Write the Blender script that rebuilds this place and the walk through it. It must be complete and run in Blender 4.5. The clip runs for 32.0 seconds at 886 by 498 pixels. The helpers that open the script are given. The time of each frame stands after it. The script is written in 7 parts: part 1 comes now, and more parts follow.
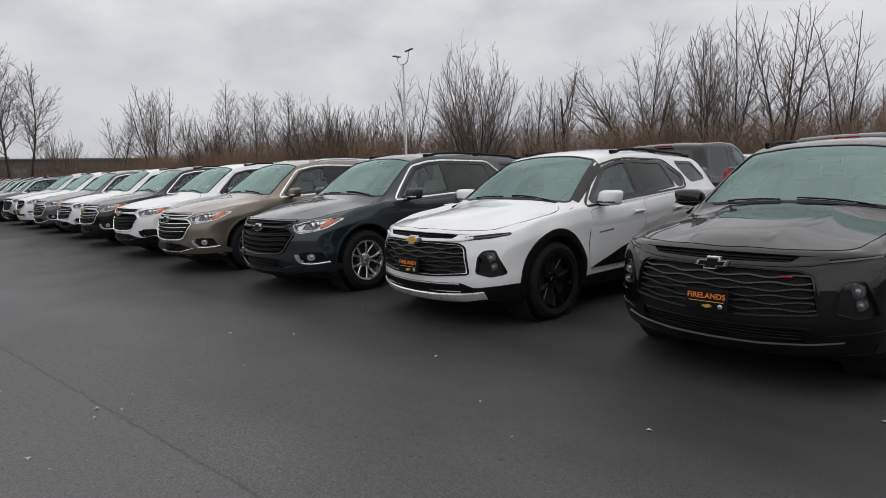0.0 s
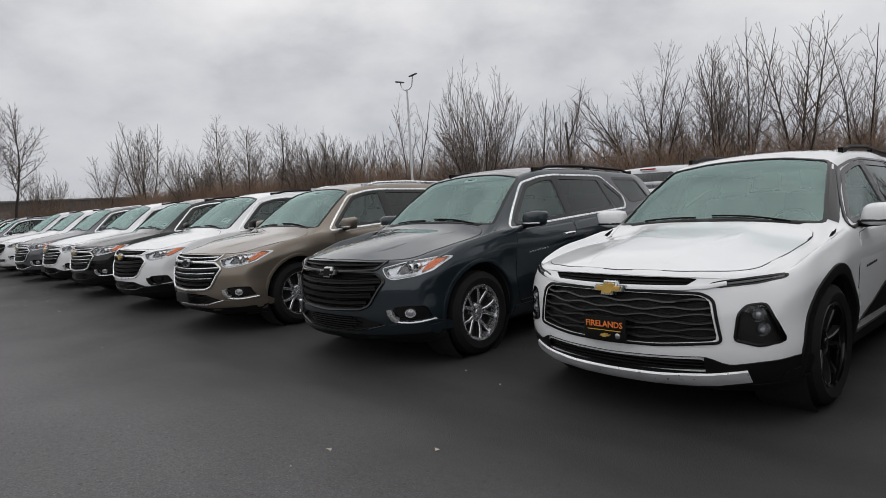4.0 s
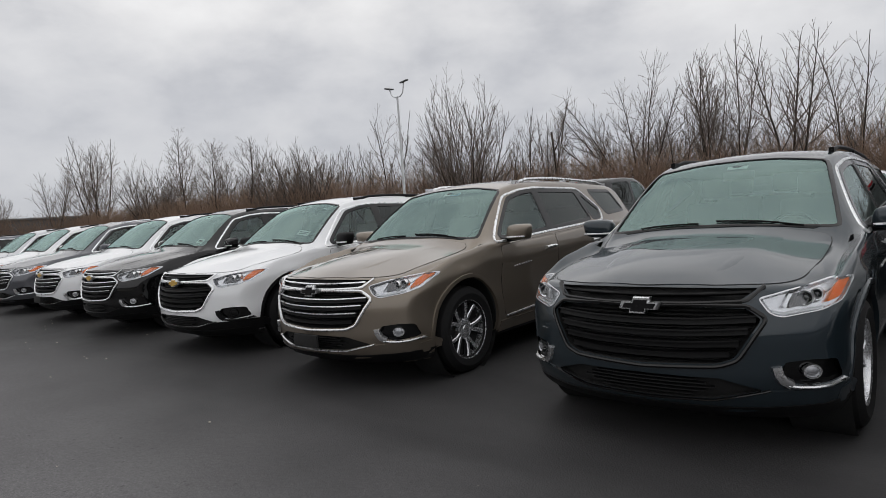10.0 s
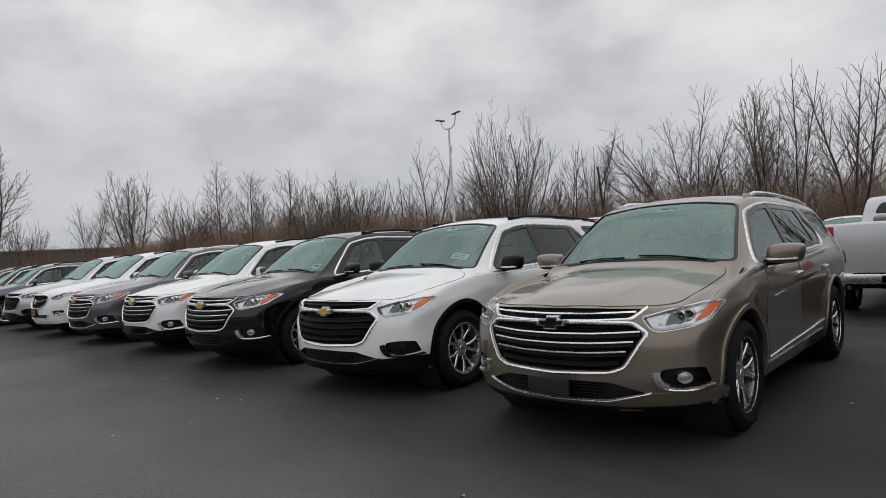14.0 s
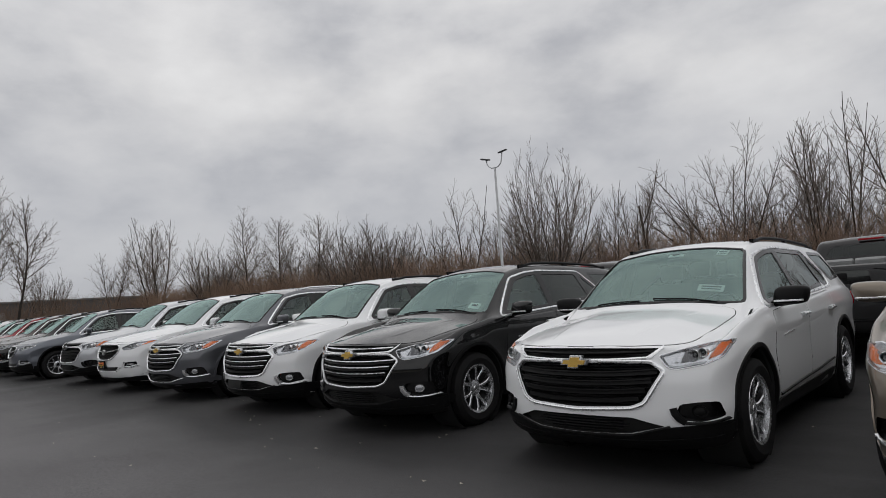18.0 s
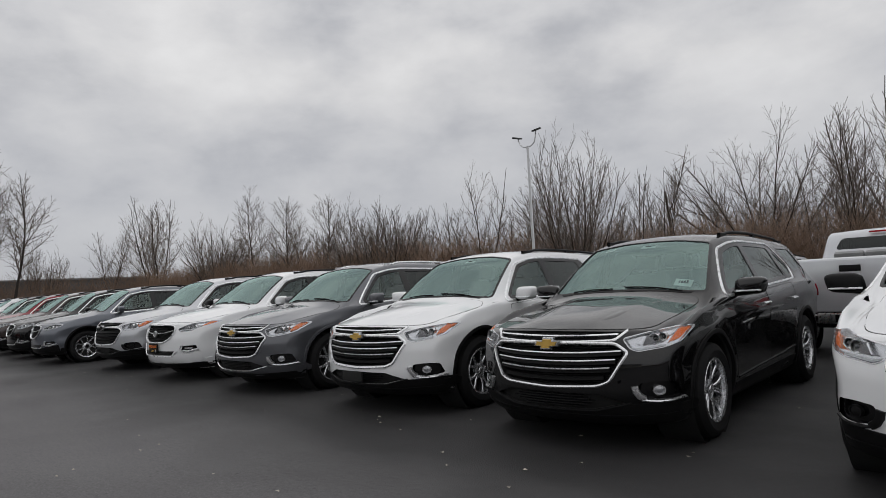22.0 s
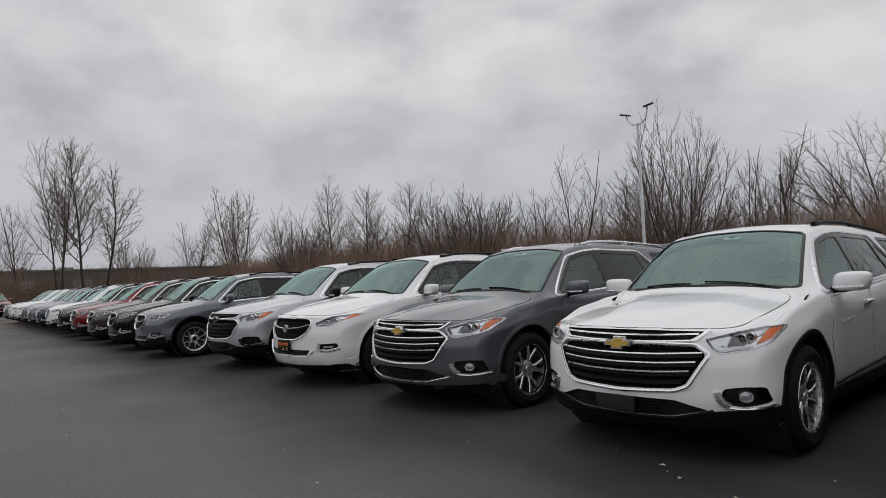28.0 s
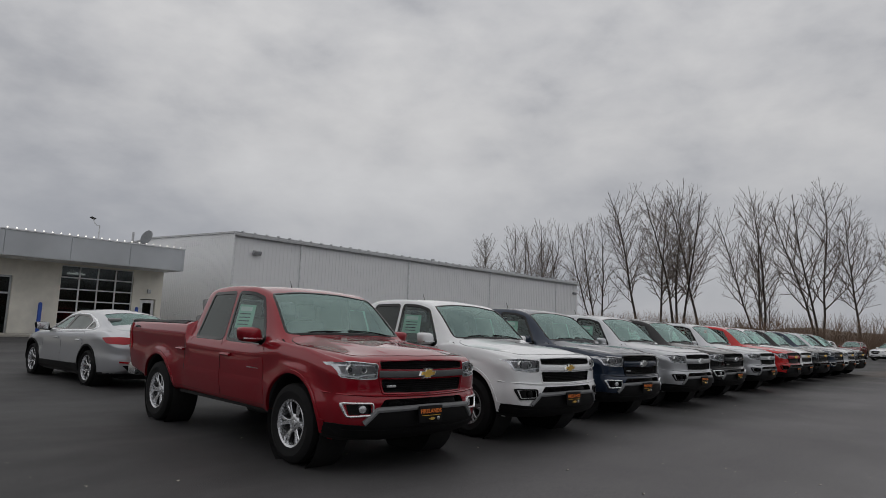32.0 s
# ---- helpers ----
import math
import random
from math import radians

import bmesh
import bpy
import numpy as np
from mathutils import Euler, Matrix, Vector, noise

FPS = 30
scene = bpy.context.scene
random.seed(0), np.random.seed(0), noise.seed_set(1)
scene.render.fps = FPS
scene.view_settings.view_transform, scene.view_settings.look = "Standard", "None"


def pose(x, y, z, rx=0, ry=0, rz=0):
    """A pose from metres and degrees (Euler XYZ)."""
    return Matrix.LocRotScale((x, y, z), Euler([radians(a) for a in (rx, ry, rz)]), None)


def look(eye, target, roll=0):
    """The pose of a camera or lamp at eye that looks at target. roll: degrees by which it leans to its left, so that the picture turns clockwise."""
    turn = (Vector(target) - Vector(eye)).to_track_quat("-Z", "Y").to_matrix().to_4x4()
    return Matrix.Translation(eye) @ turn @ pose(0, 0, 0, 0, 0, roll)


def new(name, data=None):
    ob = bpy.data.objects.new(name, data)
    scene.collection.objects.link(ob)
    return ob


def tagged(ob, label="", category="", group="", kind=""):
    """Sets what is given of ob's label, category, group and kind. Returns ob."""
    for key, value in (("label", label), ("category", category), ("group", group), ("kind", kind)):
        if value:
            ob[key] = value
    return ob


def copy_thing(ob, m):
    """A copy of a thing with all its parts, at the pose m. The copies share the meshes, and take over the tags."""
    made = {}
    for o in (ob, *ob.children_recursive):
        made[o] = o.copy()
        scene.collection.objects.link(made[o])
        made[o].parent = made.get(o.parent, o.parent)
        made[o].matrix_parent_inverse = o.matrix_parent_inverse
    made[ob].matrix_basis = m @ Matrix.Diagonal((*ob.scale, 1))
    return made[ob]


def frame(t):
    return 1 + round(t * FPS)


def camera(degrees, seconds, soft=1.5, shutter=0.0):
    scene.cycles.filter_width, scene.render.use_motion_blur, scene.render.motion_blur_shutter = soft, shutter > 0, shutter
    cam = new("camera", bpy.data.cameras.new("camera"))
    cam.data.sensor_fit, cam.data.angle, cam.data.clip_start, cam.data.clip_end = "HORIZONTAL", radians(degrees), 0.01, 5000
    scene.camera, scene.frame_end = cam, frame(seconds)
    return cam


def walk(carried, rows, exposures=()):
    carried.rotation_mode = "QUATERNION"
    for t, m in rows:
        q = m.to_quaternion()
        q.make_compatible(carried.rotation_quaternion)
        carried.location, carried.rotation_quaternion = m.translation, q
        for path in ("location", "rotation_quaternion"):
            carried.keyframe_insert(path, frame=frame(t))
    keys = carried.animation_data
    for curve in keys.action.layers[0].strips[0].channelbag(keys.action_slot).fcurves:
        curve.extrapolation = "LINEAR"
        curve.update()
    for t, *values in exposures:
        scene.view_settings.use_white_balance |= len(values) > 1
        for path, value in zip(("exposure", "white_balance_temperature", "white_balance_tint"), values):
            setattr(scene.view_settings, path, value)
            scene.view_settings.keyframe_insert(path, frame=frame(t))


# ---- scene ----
cam = camera(69.6, 32.0, soft=0.8)
PATH = [
    (0, (0.0, 0.0, 1.489), (-1.479, 1.324, 1.243), -1.6),
    (0.5, (-0.366, 0.089, 1.476), (-1.867, 1.391, 1.248), -1.8),
    (1, (-0.701, 0.128, 1.461), (-2.214, 1.416, 1.235), -2.0),
    (1.5, (-1.025, 0.174, 1.461), (-2.536, 1.464, 1.232), -2.7),
    (2, (-1.364, 0.277, 1.441), (-2.872, 1.57, 1.215), -3.2),
    (2.5, (-1.662, 0.346, 1.424), (-3.157, 1.656, 1.204), -3.5),
    (3, (-2.001, 0.389, 1.427), (-3.469, 1.731, 1.213), -3.5),
    (3.5, (-2.339, 0.477, 1.426), (-3.801, 1.832, 1.265), -3.3),
    (5.5, (-3.366, 0.488, 1.425), (-4.819, 1.853, 1.277), -3.2),
    (6, (-3.693, 0.496, 1.429), (-5.126, 1.883, 1.282), -3.0),
    (6.5, (-3.999, 0.535, 1.415), (-5.402, 1.955, 1.288), -2.7),
    (7, (-4.29, 0.52, 1.413), (-5.665, 1.968, 1.288), -2.9),
    (7.5, (-4.569, 0.451, 1.42), (-5.921, 1.919, 1.293), -3.1),
    (8, (-4.854, 0.436, 1.407), (-6.199, 1.911, 1.278), -3.3),
    (8.5, (-5.12, 0.428, 1.424), (-6.468, 1.901, 1.297), -3.6),
    (9, (-5.378, 0.365, 1.41), (-6.722, 1.841, 1.282), -3.6),
    (9.5, (-5.618, 0.3, 1.419), (-6.964, 1.774, 1.293), -3.8),
    (10, (-5.874, 0.279, 1.437), (-7.235, 1.74, 1.321), -4.1),
    (10.5, (-6.103, 0.232, 1.423), (-7.464, 1.694, 1.326), -4.0),
    (11, (-6.316, 0.136, 1.418), (-7.674, 1.602, 1.328), -3.9),
    (11.5, (-6.538, 0.087, 1.406), (-7.898, 1.551, 1.321), -3.7),
    (12, (-6.796, 0.092, 1.411), (-8.174, 1.54, 1.331), -3.9),
    (12.5, (-7.042, 0.025, 1.388), (-8.424, 1.469, 1.325), -3.5),
    (13, (-7.301, -0.037, 1.398), (-8.687, 1.404, 1.348), -3.6),
    (13.5, (-7.623, -0.033, 1.392), (-9.022, 1.397, 1.37), -3.6),
    (14, (-7.919, -0.099, 1.375), (-9.324, 1.325, 1.378), -3.4),
    (14.5, (-8.228, -0.185, 1.394), (-9.635, 1.236, 1.423), -3.3),
    (15, (-8.553, -0.207, 1.392), (-9.975, 1.198, 1.464), -3.3),
    (15.5, (-8.862, -0.238, 1.395), (-10.291, 1.156, 1.505), -3.2),
    (17.5, (-10.1, -0.394, 1.395), (-11.516, 1.011, 1.539), -3.5),
    (18, (-10.436, -0.447, 1.389), (-11.856, 0.954, 1.536), -4.1),
    (18.5, (-10.772, -0.5, 1.394), (-12.201, 0.89, 1.545), -4.3),
    (19, (-11.121, -0.583, 1.382), (-12.548, 0.81, 1.526), -4.2),
    (19.5, (-11.462, -0.585, 1.365), (-12.888, 0.81, 1.504), -4.2),
    (20, (-11.784, -0.579, 1.376), (-13.21, 0.817, 1.511), -4.2),
    (20.5, (-12.087, -0.619, 1.366), (-13.506, 0.785, 1.49), -4.0),
    (21, (-12.399, -0.6, 1.365), (-13.811, 0.812, 1.479), -3.8),
    (21.5, (-12.698, -0.595, 1.382), (-14.108, 0.818, 1.492), -3.5),
    (22, (-12.988, -0.622, 1.368), (-14.397, 0.794, 1.473), -3.1),
    (22.5, (-13.267, -0.641, 1.367), (-14.673, 0.779, 1.465), -2.5),
    (23, (-13.561, -0.574, 1.38), (-14.965, 0.847, 1.472), -2.5),
    (23.5, (-13.828, -0.567, 1.357), (-15.226, 0.861, 1.441), -2.2),
    (24, (-14.098, -0.603, 1.371), (-15.481, 0.84, 1.445), -2.3),
    (24.5, (-14.403, -0.603, 1.38), (-15.775, 0.85, 1.449), -2.2),
    (26.5, (-15.388, -0.522, 1.379), (-16.76, 0.931, 1.439), -2.4),
    (27, (-15.564, -0.456, 1.364), (-16.959, 0.976, 1.424), -2.6),
    (27.5, (-15.691, -0.397, 1.37), (-17.117, 1.004, 1.439), -2.7),
    (28, (-15.727, -0.34, 1.381), (-17.275, 0.923, 1.468), -2.7),
    (28.5, (-15.713, -0.203, 1.365), (-17.42, 0.833, 1.489), -2.3),
    (29, (-15.681, -0.111, 1.369), (-17.525, 0.648, 1.514), -1.5),
    (29.5, (-15.594, -0.137, 1.371), (-17.521, 0.371, 1.534), -0.7),
    (30, (-15.453, -0.112, 1.361), (-17.427, 0.154, 1.535), -0.1),
    (30.5, (-15.322, -0.063, 1.353), (-17.31, -0.146, 1.554), 0.1),
    (31, (-15.262, -0.01, 1.37), (-17.176, -0.539, 1.604), 1.6),
    (31.5, (-15.172, 0.052, 1.348), (-16.887, -0.95, 1.586), 2.2),
    (32, (-15.045, 0.025, 1.366), (-16.5, -1.326, 1.61), 2.4),
]
EXPOSURES = [(0.0, 0.20), (6.0, 0.13), (12.0, 0.17), (15.0, 0.0), (17.0, -0.05), (20.0, -0.12), (22.0, -0.06), (24.0, 0.0), (27.0, -0.04), (30.0, -0.18), (31.0, -0.24), (32.0, -0.33)]
walk(cam, [(t, look(e, g, r)) for t, e, g, r in PATH], EXPOSURES)

# ---- world, sun and exposure ----
world = bpy.data.worlds.new("overcast_sky")
scene.world = world
world.use_nodes = True


def node(tree, kind, **sets):
    n = tree.nodes.new(kind)
    for key, value in sets.items():
        n.inputs[key.replace("_", " ")].default_value = value
    return n


def ramp(tree, fac, stops, interpolation="LINEAR"):
    r = tree.nodes.new("ShaderNodeValToRGB")
    r.color_ramp.interpolation = interpolation
    while len(r.color_ramp.elements) < len(stops):
        r.color_ramp.elements.new(0.5)
    for e, (p, c) in zip(r.color_ramp.elements, stops):
        e.position = p
        e.color = (*c, 1) if len(c) == 3 else c
    tree.links.new(fac, r.inputs[0])
    return r.outputs[0]


def maths(tree, op, a, b=None):
    n = tree.nodes.new("ShaderNodeMath")
    n.operation = op
    for i, v in enumerate((a, b)):
        if v is None:
            continue
        if isinstance(v, (int, float)):
            n.inputs[i].default_value = v
        else:
            tree.links.new(v, n.inputs[i])
    return n.outputs[0]


def mixed(tree, fac, a, b, blend="MIX"):
    n = tree.nodes.new("ShaderNodeMix")
    n.data_type = "RGBA"
    n.blend_type = blend
    for sock, v in ((n.inputs[0], fac), (n.inputs[6], a), (n.inputs[7], b)):
        if isinstance(v, (int, float)):
            sock.default_value = v
        elif isinstance(v, tuple):
            sock.default_value = (*v, 1)
        else:
            tree.links.new(v, sock)
    return n.outputs[2]


def build_sky():
    t = world.node_tree
    t.nodes.clear()
    out = t.nodes.new("ShaderNodeOutputWorld")
    sky = t.nodes.new("ShaderNodeTexSky")
    sky.sky_type = "NISHITA"
    sky.sun_disc = False
    sky.sun_elevation, sky.sun_rotation = SUN_ELEVATION, SUN_ROTATION
    sky_bg = t.nodes.new("ShaderNodeBackground")
    sky_bg.inputs[1].default_value = 0.06
    t.links.new(sky.outputs[0], sky_bg.inputs[0])
    # cloud deck: soft banks, flattened towards the horizon
    co = t.nodes.new("ShaderNodeTexCoord")
    sep = t.nodes.new("ShaderNodeSeparateXYZ")
    t.links.new(co.outputs["Generated"], sep.inputs[0])
    flat = t.nodes.new("ShaderNodeCombineXYZ")
    t.links.new(sep.outputs[0], flat.inputs[0])
    t.links.new(sep.outputs[1], flat.inputs[1])
    t.links.new(maths(t, "MULTIPLY", sep.outputs[2], 1.9), flat.inputs[2])
    big = node(t, "ShaderNodeTexNoise", Scale=2.0, Detail=4.0, Roughness=0.48, Distortion=0.0)
    t.links.new(flat.outputs[0], big.inputs["Vector"])
    fine = node(t, "ShaderNodeTexNoise", Scale=6.5, Detail=7.0, Roughness=0.54, Distortion=0.08)
    t.links.new(flat.outputs[0], fine.inputs["Vector"])
    both = maths(t, "ADD", maths(t, "MULTIPLY", big.outputs[0], 0.60), maths(t, "MULTIPLY", fine.outputs[0], 0.40))
    cloud = ramp(t, both, CLOUDS)
    haze = ramp(t, sep.outputs[2], [(0.0, (1, 1, 1)), (0.05, (0.85, 0.85, 0.85)), (0.30, (0, 0, 0))])
    shade = mixed(t, maths(t, "MULTIPLY", haze, 0.62), cloud, HORIZON)
    cloud_bg = t.nodes.new("ShaderNodeBackground")
    t.links.new(shade, cloud_bg.inputs[0])
    # an overcast deck is brightest overhead
    t.links.new(maths(t, "ADD", maths(t, "MULTIPLY", sep.outputs[2], 0.42), 0.92), cloud_bg.inputs[1])
    mix = t.nodes.new("ShaderNodeMixShader")
    mix.inputs[0].default_value = 0.93
    t.links.new(sky_bg.outputs[0], mix.inputs[1])
    t.links.new(cloud_bg.outputs[0], mix.inputs[2])
    t.links.new(mix.outputs[0], out.inputs[0])


SUN_ELEVATION, SUN_ROTATION = radians(68), radians(200)
CLOUDS = [(0.32, (0.37, 0.38, 0.415)), (0.42, (0.49, 0.495, 0.52)), (0.50, (0.615, 0.615, 0.63)), (0.58, (0.71, 0.705, 0.71)), (0.70, (0.82, 0.815, 0.815))]
HORIZON = (0.47, 0.49, 0.55)
build_sky()

sun = new("sun", bpy.data.lights.new("sun", "SUN"))
sun.data.energy, sun.data.angle, sun.data.color = 0.6, radians(165), (1.0, 0.97, 0.93)
sun.matrix_world = look((0, 0, 60), (math.sin(SUN_ROTATION) * -22.5, math.cos(SUN_ROTATION) * -22.5, 4.0))

# ---- materials ----
MATS = {}


def principled(name):
    m = bpy.data.materials.new(name)
    m.use_nodes = True
    t = m.node_tree
    return m, t, t.nodes["Principled BSDF"]


def coords(t, which="Object"):
    return t.nodes.new("ShaderNodeTexCoord").outputs[which]


def noise_tex(t, vec, scale, detail=5.0, rough=0.55, distort=0.0):
    n = node(t, "ShaderNodeTexNoise", Scale=scale, Detail=detail, Roughness=rough, Distortion=distort)
    t.links.new(vec, n.inputs["Vector"])
    return n.outputs[0]


def bump(t, b, height, strength, distance=0.01):
    n = node(t, "ShaderNodeBump", Strength=strength, Distance=distance)
    t.links.new(height, n.inputs["Height"])
    t.links.new(n.outputs[0], b.inputs["Normal"])


def plain(name, colour, rough=0.5, metal=0.0, grain=0.0, coat=0.0, scale=30.0, spec=0.5):
    """A surface of one colour with slight mottling and uneven gloss."""
    if name in MATS:
        return MATS[name]
    m, t, b = principled(name)
    v = coords(t)
    n1 = noise_tex(t, v, scale)
    n2 = noise_tex(t, v, scale * 0.13, 3)
    lo = tuple(c * 0.86 for c in colour)
    hi = tuple(min(1.0, c * 1.08) for c in colour)
    t.links.new(mixed(t, ramp(t, n2, [(0.3, (0, 0, 0)), (0.7, (1, 1, 1))]), lo, hi), b.inputs["Base Color"])
    rr = maths(t, "ADD", maths(t, "MULTIPLY", n1, 0.16), rough - 0.08)
    t.links.new(rr, b.inputs["Roughness"])
    b.inputs["Metallic"].default_value = metal
    b.inputs["Coat Weight"].default_value = coat
    b.inputs["Specular IOR Level"].default_value = spec
    if grain:
        bump(t, b, n1, grain, 0.004)
    MATS[name] = m
    return m


def car_paint(name, colour, metallic=0.0):
    """Lacquered body paint: base, flake, clear coat and road film."""
    if name in MATS:
        return MATS[name]
    m, t, b = principled(name)
    v = coords(t)
    film = noise_tex(t, v, 2.2, 6, 0.6)
    flake = noise_tex(t, v, 900.0, 1)
    base = mixed(t, maths(t, "MULTIPLY", flake, 0.25 * metallic + 0.02), colour, tuple(min(1, c * 1.7 + 0.01) for c in colour))
    dust = mixed(t, ramp(t, film, [(0.45, (0, 0, 0)), (0.85, (0.006, 0.006, 0.006))]), base, (0.30, 0.29, 0.27))
    t.links.new(dust, b.inputs["Base Color"])
    b.inputs["Metallic"].default_value = 0.72 * metallic
    b.inputs["Roughness"].default_value = 0.36
    b.inputs["Specular IOR Level"].default_value = 0.05
    b.inputs["Coat Weight"].default_value = 1.0
    t.links.new(ramp(t, film, [(0.4, (0.015, 0.015, 0.015)), (0.8, (0.06, 0.06, 0.06))]), b.inputs["Coat Roughness"])
    peel = noise_tex(t, v, 38.0, 2)
    bump(t, b, peel, 0.02, 0.002)
    MATS[name] = m
    return m


def glass(name, tint, ior=1.5, cast=(0.94, 1.0, 0.98)):
    """A tinted pane: it lets light through and mirrors by its angle."""
    if name in MATS:
        return MATS[name]
    m = bpy.data.materials.new(name)
    m.use_nodes = True
    t = m.node_tree
    t.nodes.clear()
    out = t.nodes.new("ShaderNodeOutputMaterial")
    clear = t.nodes.new("ShaderNodeBsdfTransparent")
    clear.inputs[0].default_value = (*tint, 1)
    shine = t.nodes.new("ShaderNodeBsdfGlossy")
    shine.inputs["Roughness"].default_value = 0.015
    shine.inputs["Color"].default_value = (*cast, 1)
    fres = node(t, "ShaderNodeFresnel", IOR=ior)
    mix = t.nodes.new("ShaderNodeMixShader")
    t.links.new(fres.outputs[0], mix.inputs[0])
    t.links.new(clear.outputs[0], mix.inputs[1])
    t.links.new(shine.outputs[0], mix.inputs[2])
    t.links.new(mix.outputs[0], out.inputs[0])
    MATS[name] = m
    return m


def asphalt_material():
    m, t, b = principled("asphalt")
    v = coords(t)
    fine = noise_tex(t, v, 75.0, 5, 0.75)
    stones = node(t, "ShaderNodeTexVoronoi", Scale=85.0)
    t.links.new(v, stones.inputs["Vector"])
    grit = node(t, "ShaderNodeTexVoronoi", Scale=17.0)
    t.links.new(v, grit.inputs["Vector"])
    coarse = noise_tex(t, v, 26.0, 4, 0.8)
    blot = noise_tex(t, v, 0.35, 6, 0.6, 0.4)
    wide = noise_tex(t, v, 0.07, 5, 0.55, 0.6)
    base = mixed(t, ramp(t, fine, [(0.35, (0, 0, 0)), (0.75, (1, 1, 1))]), (0.0285, 0.0275, 0.0285), (0.345, 0.330, 0.340))
    base = mixed(t, ramp(t, stones.outputs["Distance"], [(0.0, (1, 1, 1)), (0.20, (0, 0, 0))]), base, (0.20, 0.195, 0.19))
    base = mixed(t, ramp(t, blot, [(0.40, (0, 0, 0)), (0.72, (0.40, 0.40, 0.40))]), base, (0.153, 0.147, 0.151))
    base = mixed(t, ramp(t, wide, [(0.42, (0, 0, 0)), (0.70, (0.32, 0.32, 0.32))]), base, (0.183, 0.177, 0.181))
    base = mixed(t, ramp(t, coarse, [(0.42, (0, 0, 0)), (0.66, (0.45, 0.45, 0.45))]), base, (0.035, 0.035, 0.035))
    base = mixed(t, ramp(t, grit.outputs["Distance"], [(0.04, (0.6, 0.6, 0.6)), (0.12, (0, 0, 0))]), base, (0.34, 0.33, 0.32))
    # darker parking strips, a worn aisle and one paler strip along it
    sep = t.nodes.new("ShaderNodeSeparateXYZ")
    t.links.new(v, sep.inputs[0])
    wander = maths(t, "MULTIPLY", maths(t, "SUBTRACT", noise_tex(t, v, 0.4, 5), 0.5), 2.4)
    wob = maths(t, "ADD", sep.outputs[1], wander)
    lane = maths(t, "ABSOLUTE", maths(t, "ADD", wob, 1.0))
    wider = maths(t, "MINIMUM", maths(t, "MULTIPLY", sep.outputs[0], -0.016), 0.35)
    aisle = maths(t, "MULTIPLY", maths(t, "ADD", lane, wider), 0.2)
    # contact shade under and before the car rows, put into the asphalt colour
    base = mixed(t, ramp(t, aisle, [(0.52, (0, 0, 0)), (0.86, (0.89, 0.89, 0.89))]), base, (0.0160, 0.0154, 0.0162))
    worn = ramp(t, lane, [(0.05, (0.22, 0.22, 0.22)), (0.8, (0, 0, 0))])
    base = mixed(t, worn, base, (0.194, 0.188, 0.192))
    # long pale tracks worn by wheels
    squash = t.nodes.new("ShaderNodeVectorMath")
    squash.operation = "MULTIPLY"
    t.links.new(v, squash.inputs[0])
    squash.inputs[1].default_value = (0.22, 0.9, 1.0)
    track = noise_tex(t, squash.outputs[0], 1.0, 6, 0.62, 0.3)
    base = mixed(t, ramp(t, track, [(0.44, (0, 0, 0)), (0.70, (0.14, 0.14, 0.14))]), base, (0.24, 0.237, 0.233))
    base = mixed(t, ramp(t, track, [(0.28, (0.22, 0.22, 0.22)), (0.44, (0, 0, 0))]), base, (0.035, 0.035, 0.035))
    # bare brown patches where the surface has worn through at the far end
    away = ramp(t, maths(t, "MULTIPLY", sep.outputs[0], -0.01), [(0.42, (0, 0, 0)), (0.62, (1, 1, 1))])
    bare = ramp(t, noise_tex(t, v, 0.16, 6, 0.6, 0.5), [(0.45, (0, 0, 0)), (0.53, (1, 1, 1))])
    off_lane = ramp(t, maths(t, "MULTIPLY", lane, 0.1), [(0.0, (1, 1, 1)), (0.45, (0.8, 0.8, 0.8)), (0.6, (0, 0, 0))])
    stain = maths(t, "MULTIPLY", maths(t, "MULTIPLY", away, bare), maths(t, "MULTIPLY", off_lane, 0.8))
    base = mixed(t, stain, base, (0.27, 0.205, 0.15))
    # paving joints along the aisle
    seam = maths(t, "ABSOLUTE", maths(t, "ADD", maths(t, "ADD", sep.outputs[1], 0.35), maths(t, "MULTIPLY", wander, 0.035)))
    base = mixed(t, ramp(t, seam, [(0.004, (0.22, 0.22, 0.22)), (0.03, (0, 0, 0))]), base, (0.02, 0.02, 0.02))
    slant = maths(t, "ADD", maths(t, "ADD", sep.outputs[1], -1.5), maths(t, "MULTIPLY", sep.outputs[0], -0.107))
    slant = maths(t, "ADD", slant, maths(t, "MULTIPLY", maths(t, "SUBTRACT", noise_tex(t, v, 5.0, 4), 0.5), 0.07))
    near_end = ramp(t, maths(t, "MULTIPLY", sep.outputs[0], -0.1), [(0.70, (1, 1, 1)), (1.0, (0, 0, 0))])
    crack = maths(t, "MULTIPLY", ramp(t, maths(t, "ABSOLUTE", slant), [(0.003, (0.42, 0.42, 0.42)), (0.016, (0, 0, 0))]), near_end)
    base = mixed(t, crack, base, (0.022, 0.021, 0.022))
    paler = maths(t, "MULTIPLY", ramp(t, maths(t, "ADD", slant, 0.5), [(0.46, (0.18, 0.18, 0.18)), (0.50, (0, 0, 0))]), near_end)
    base = mixed(t, paler, base, (0.20, 0.192, 0.198))
    # scattered dark pits
    pits = node(t, "ShaderNodeTexVoronoi", Scale=9.0)
    t.links.new(v, pits.inputs["Vector"])
    base = mixed(t, ramp(t, pits.outputs["Distance"], [(0.05, (0.7, 0.7, 0.7)), (0.13, (0, 0, 0))]), base, (0.02, 0.02, 0.02))
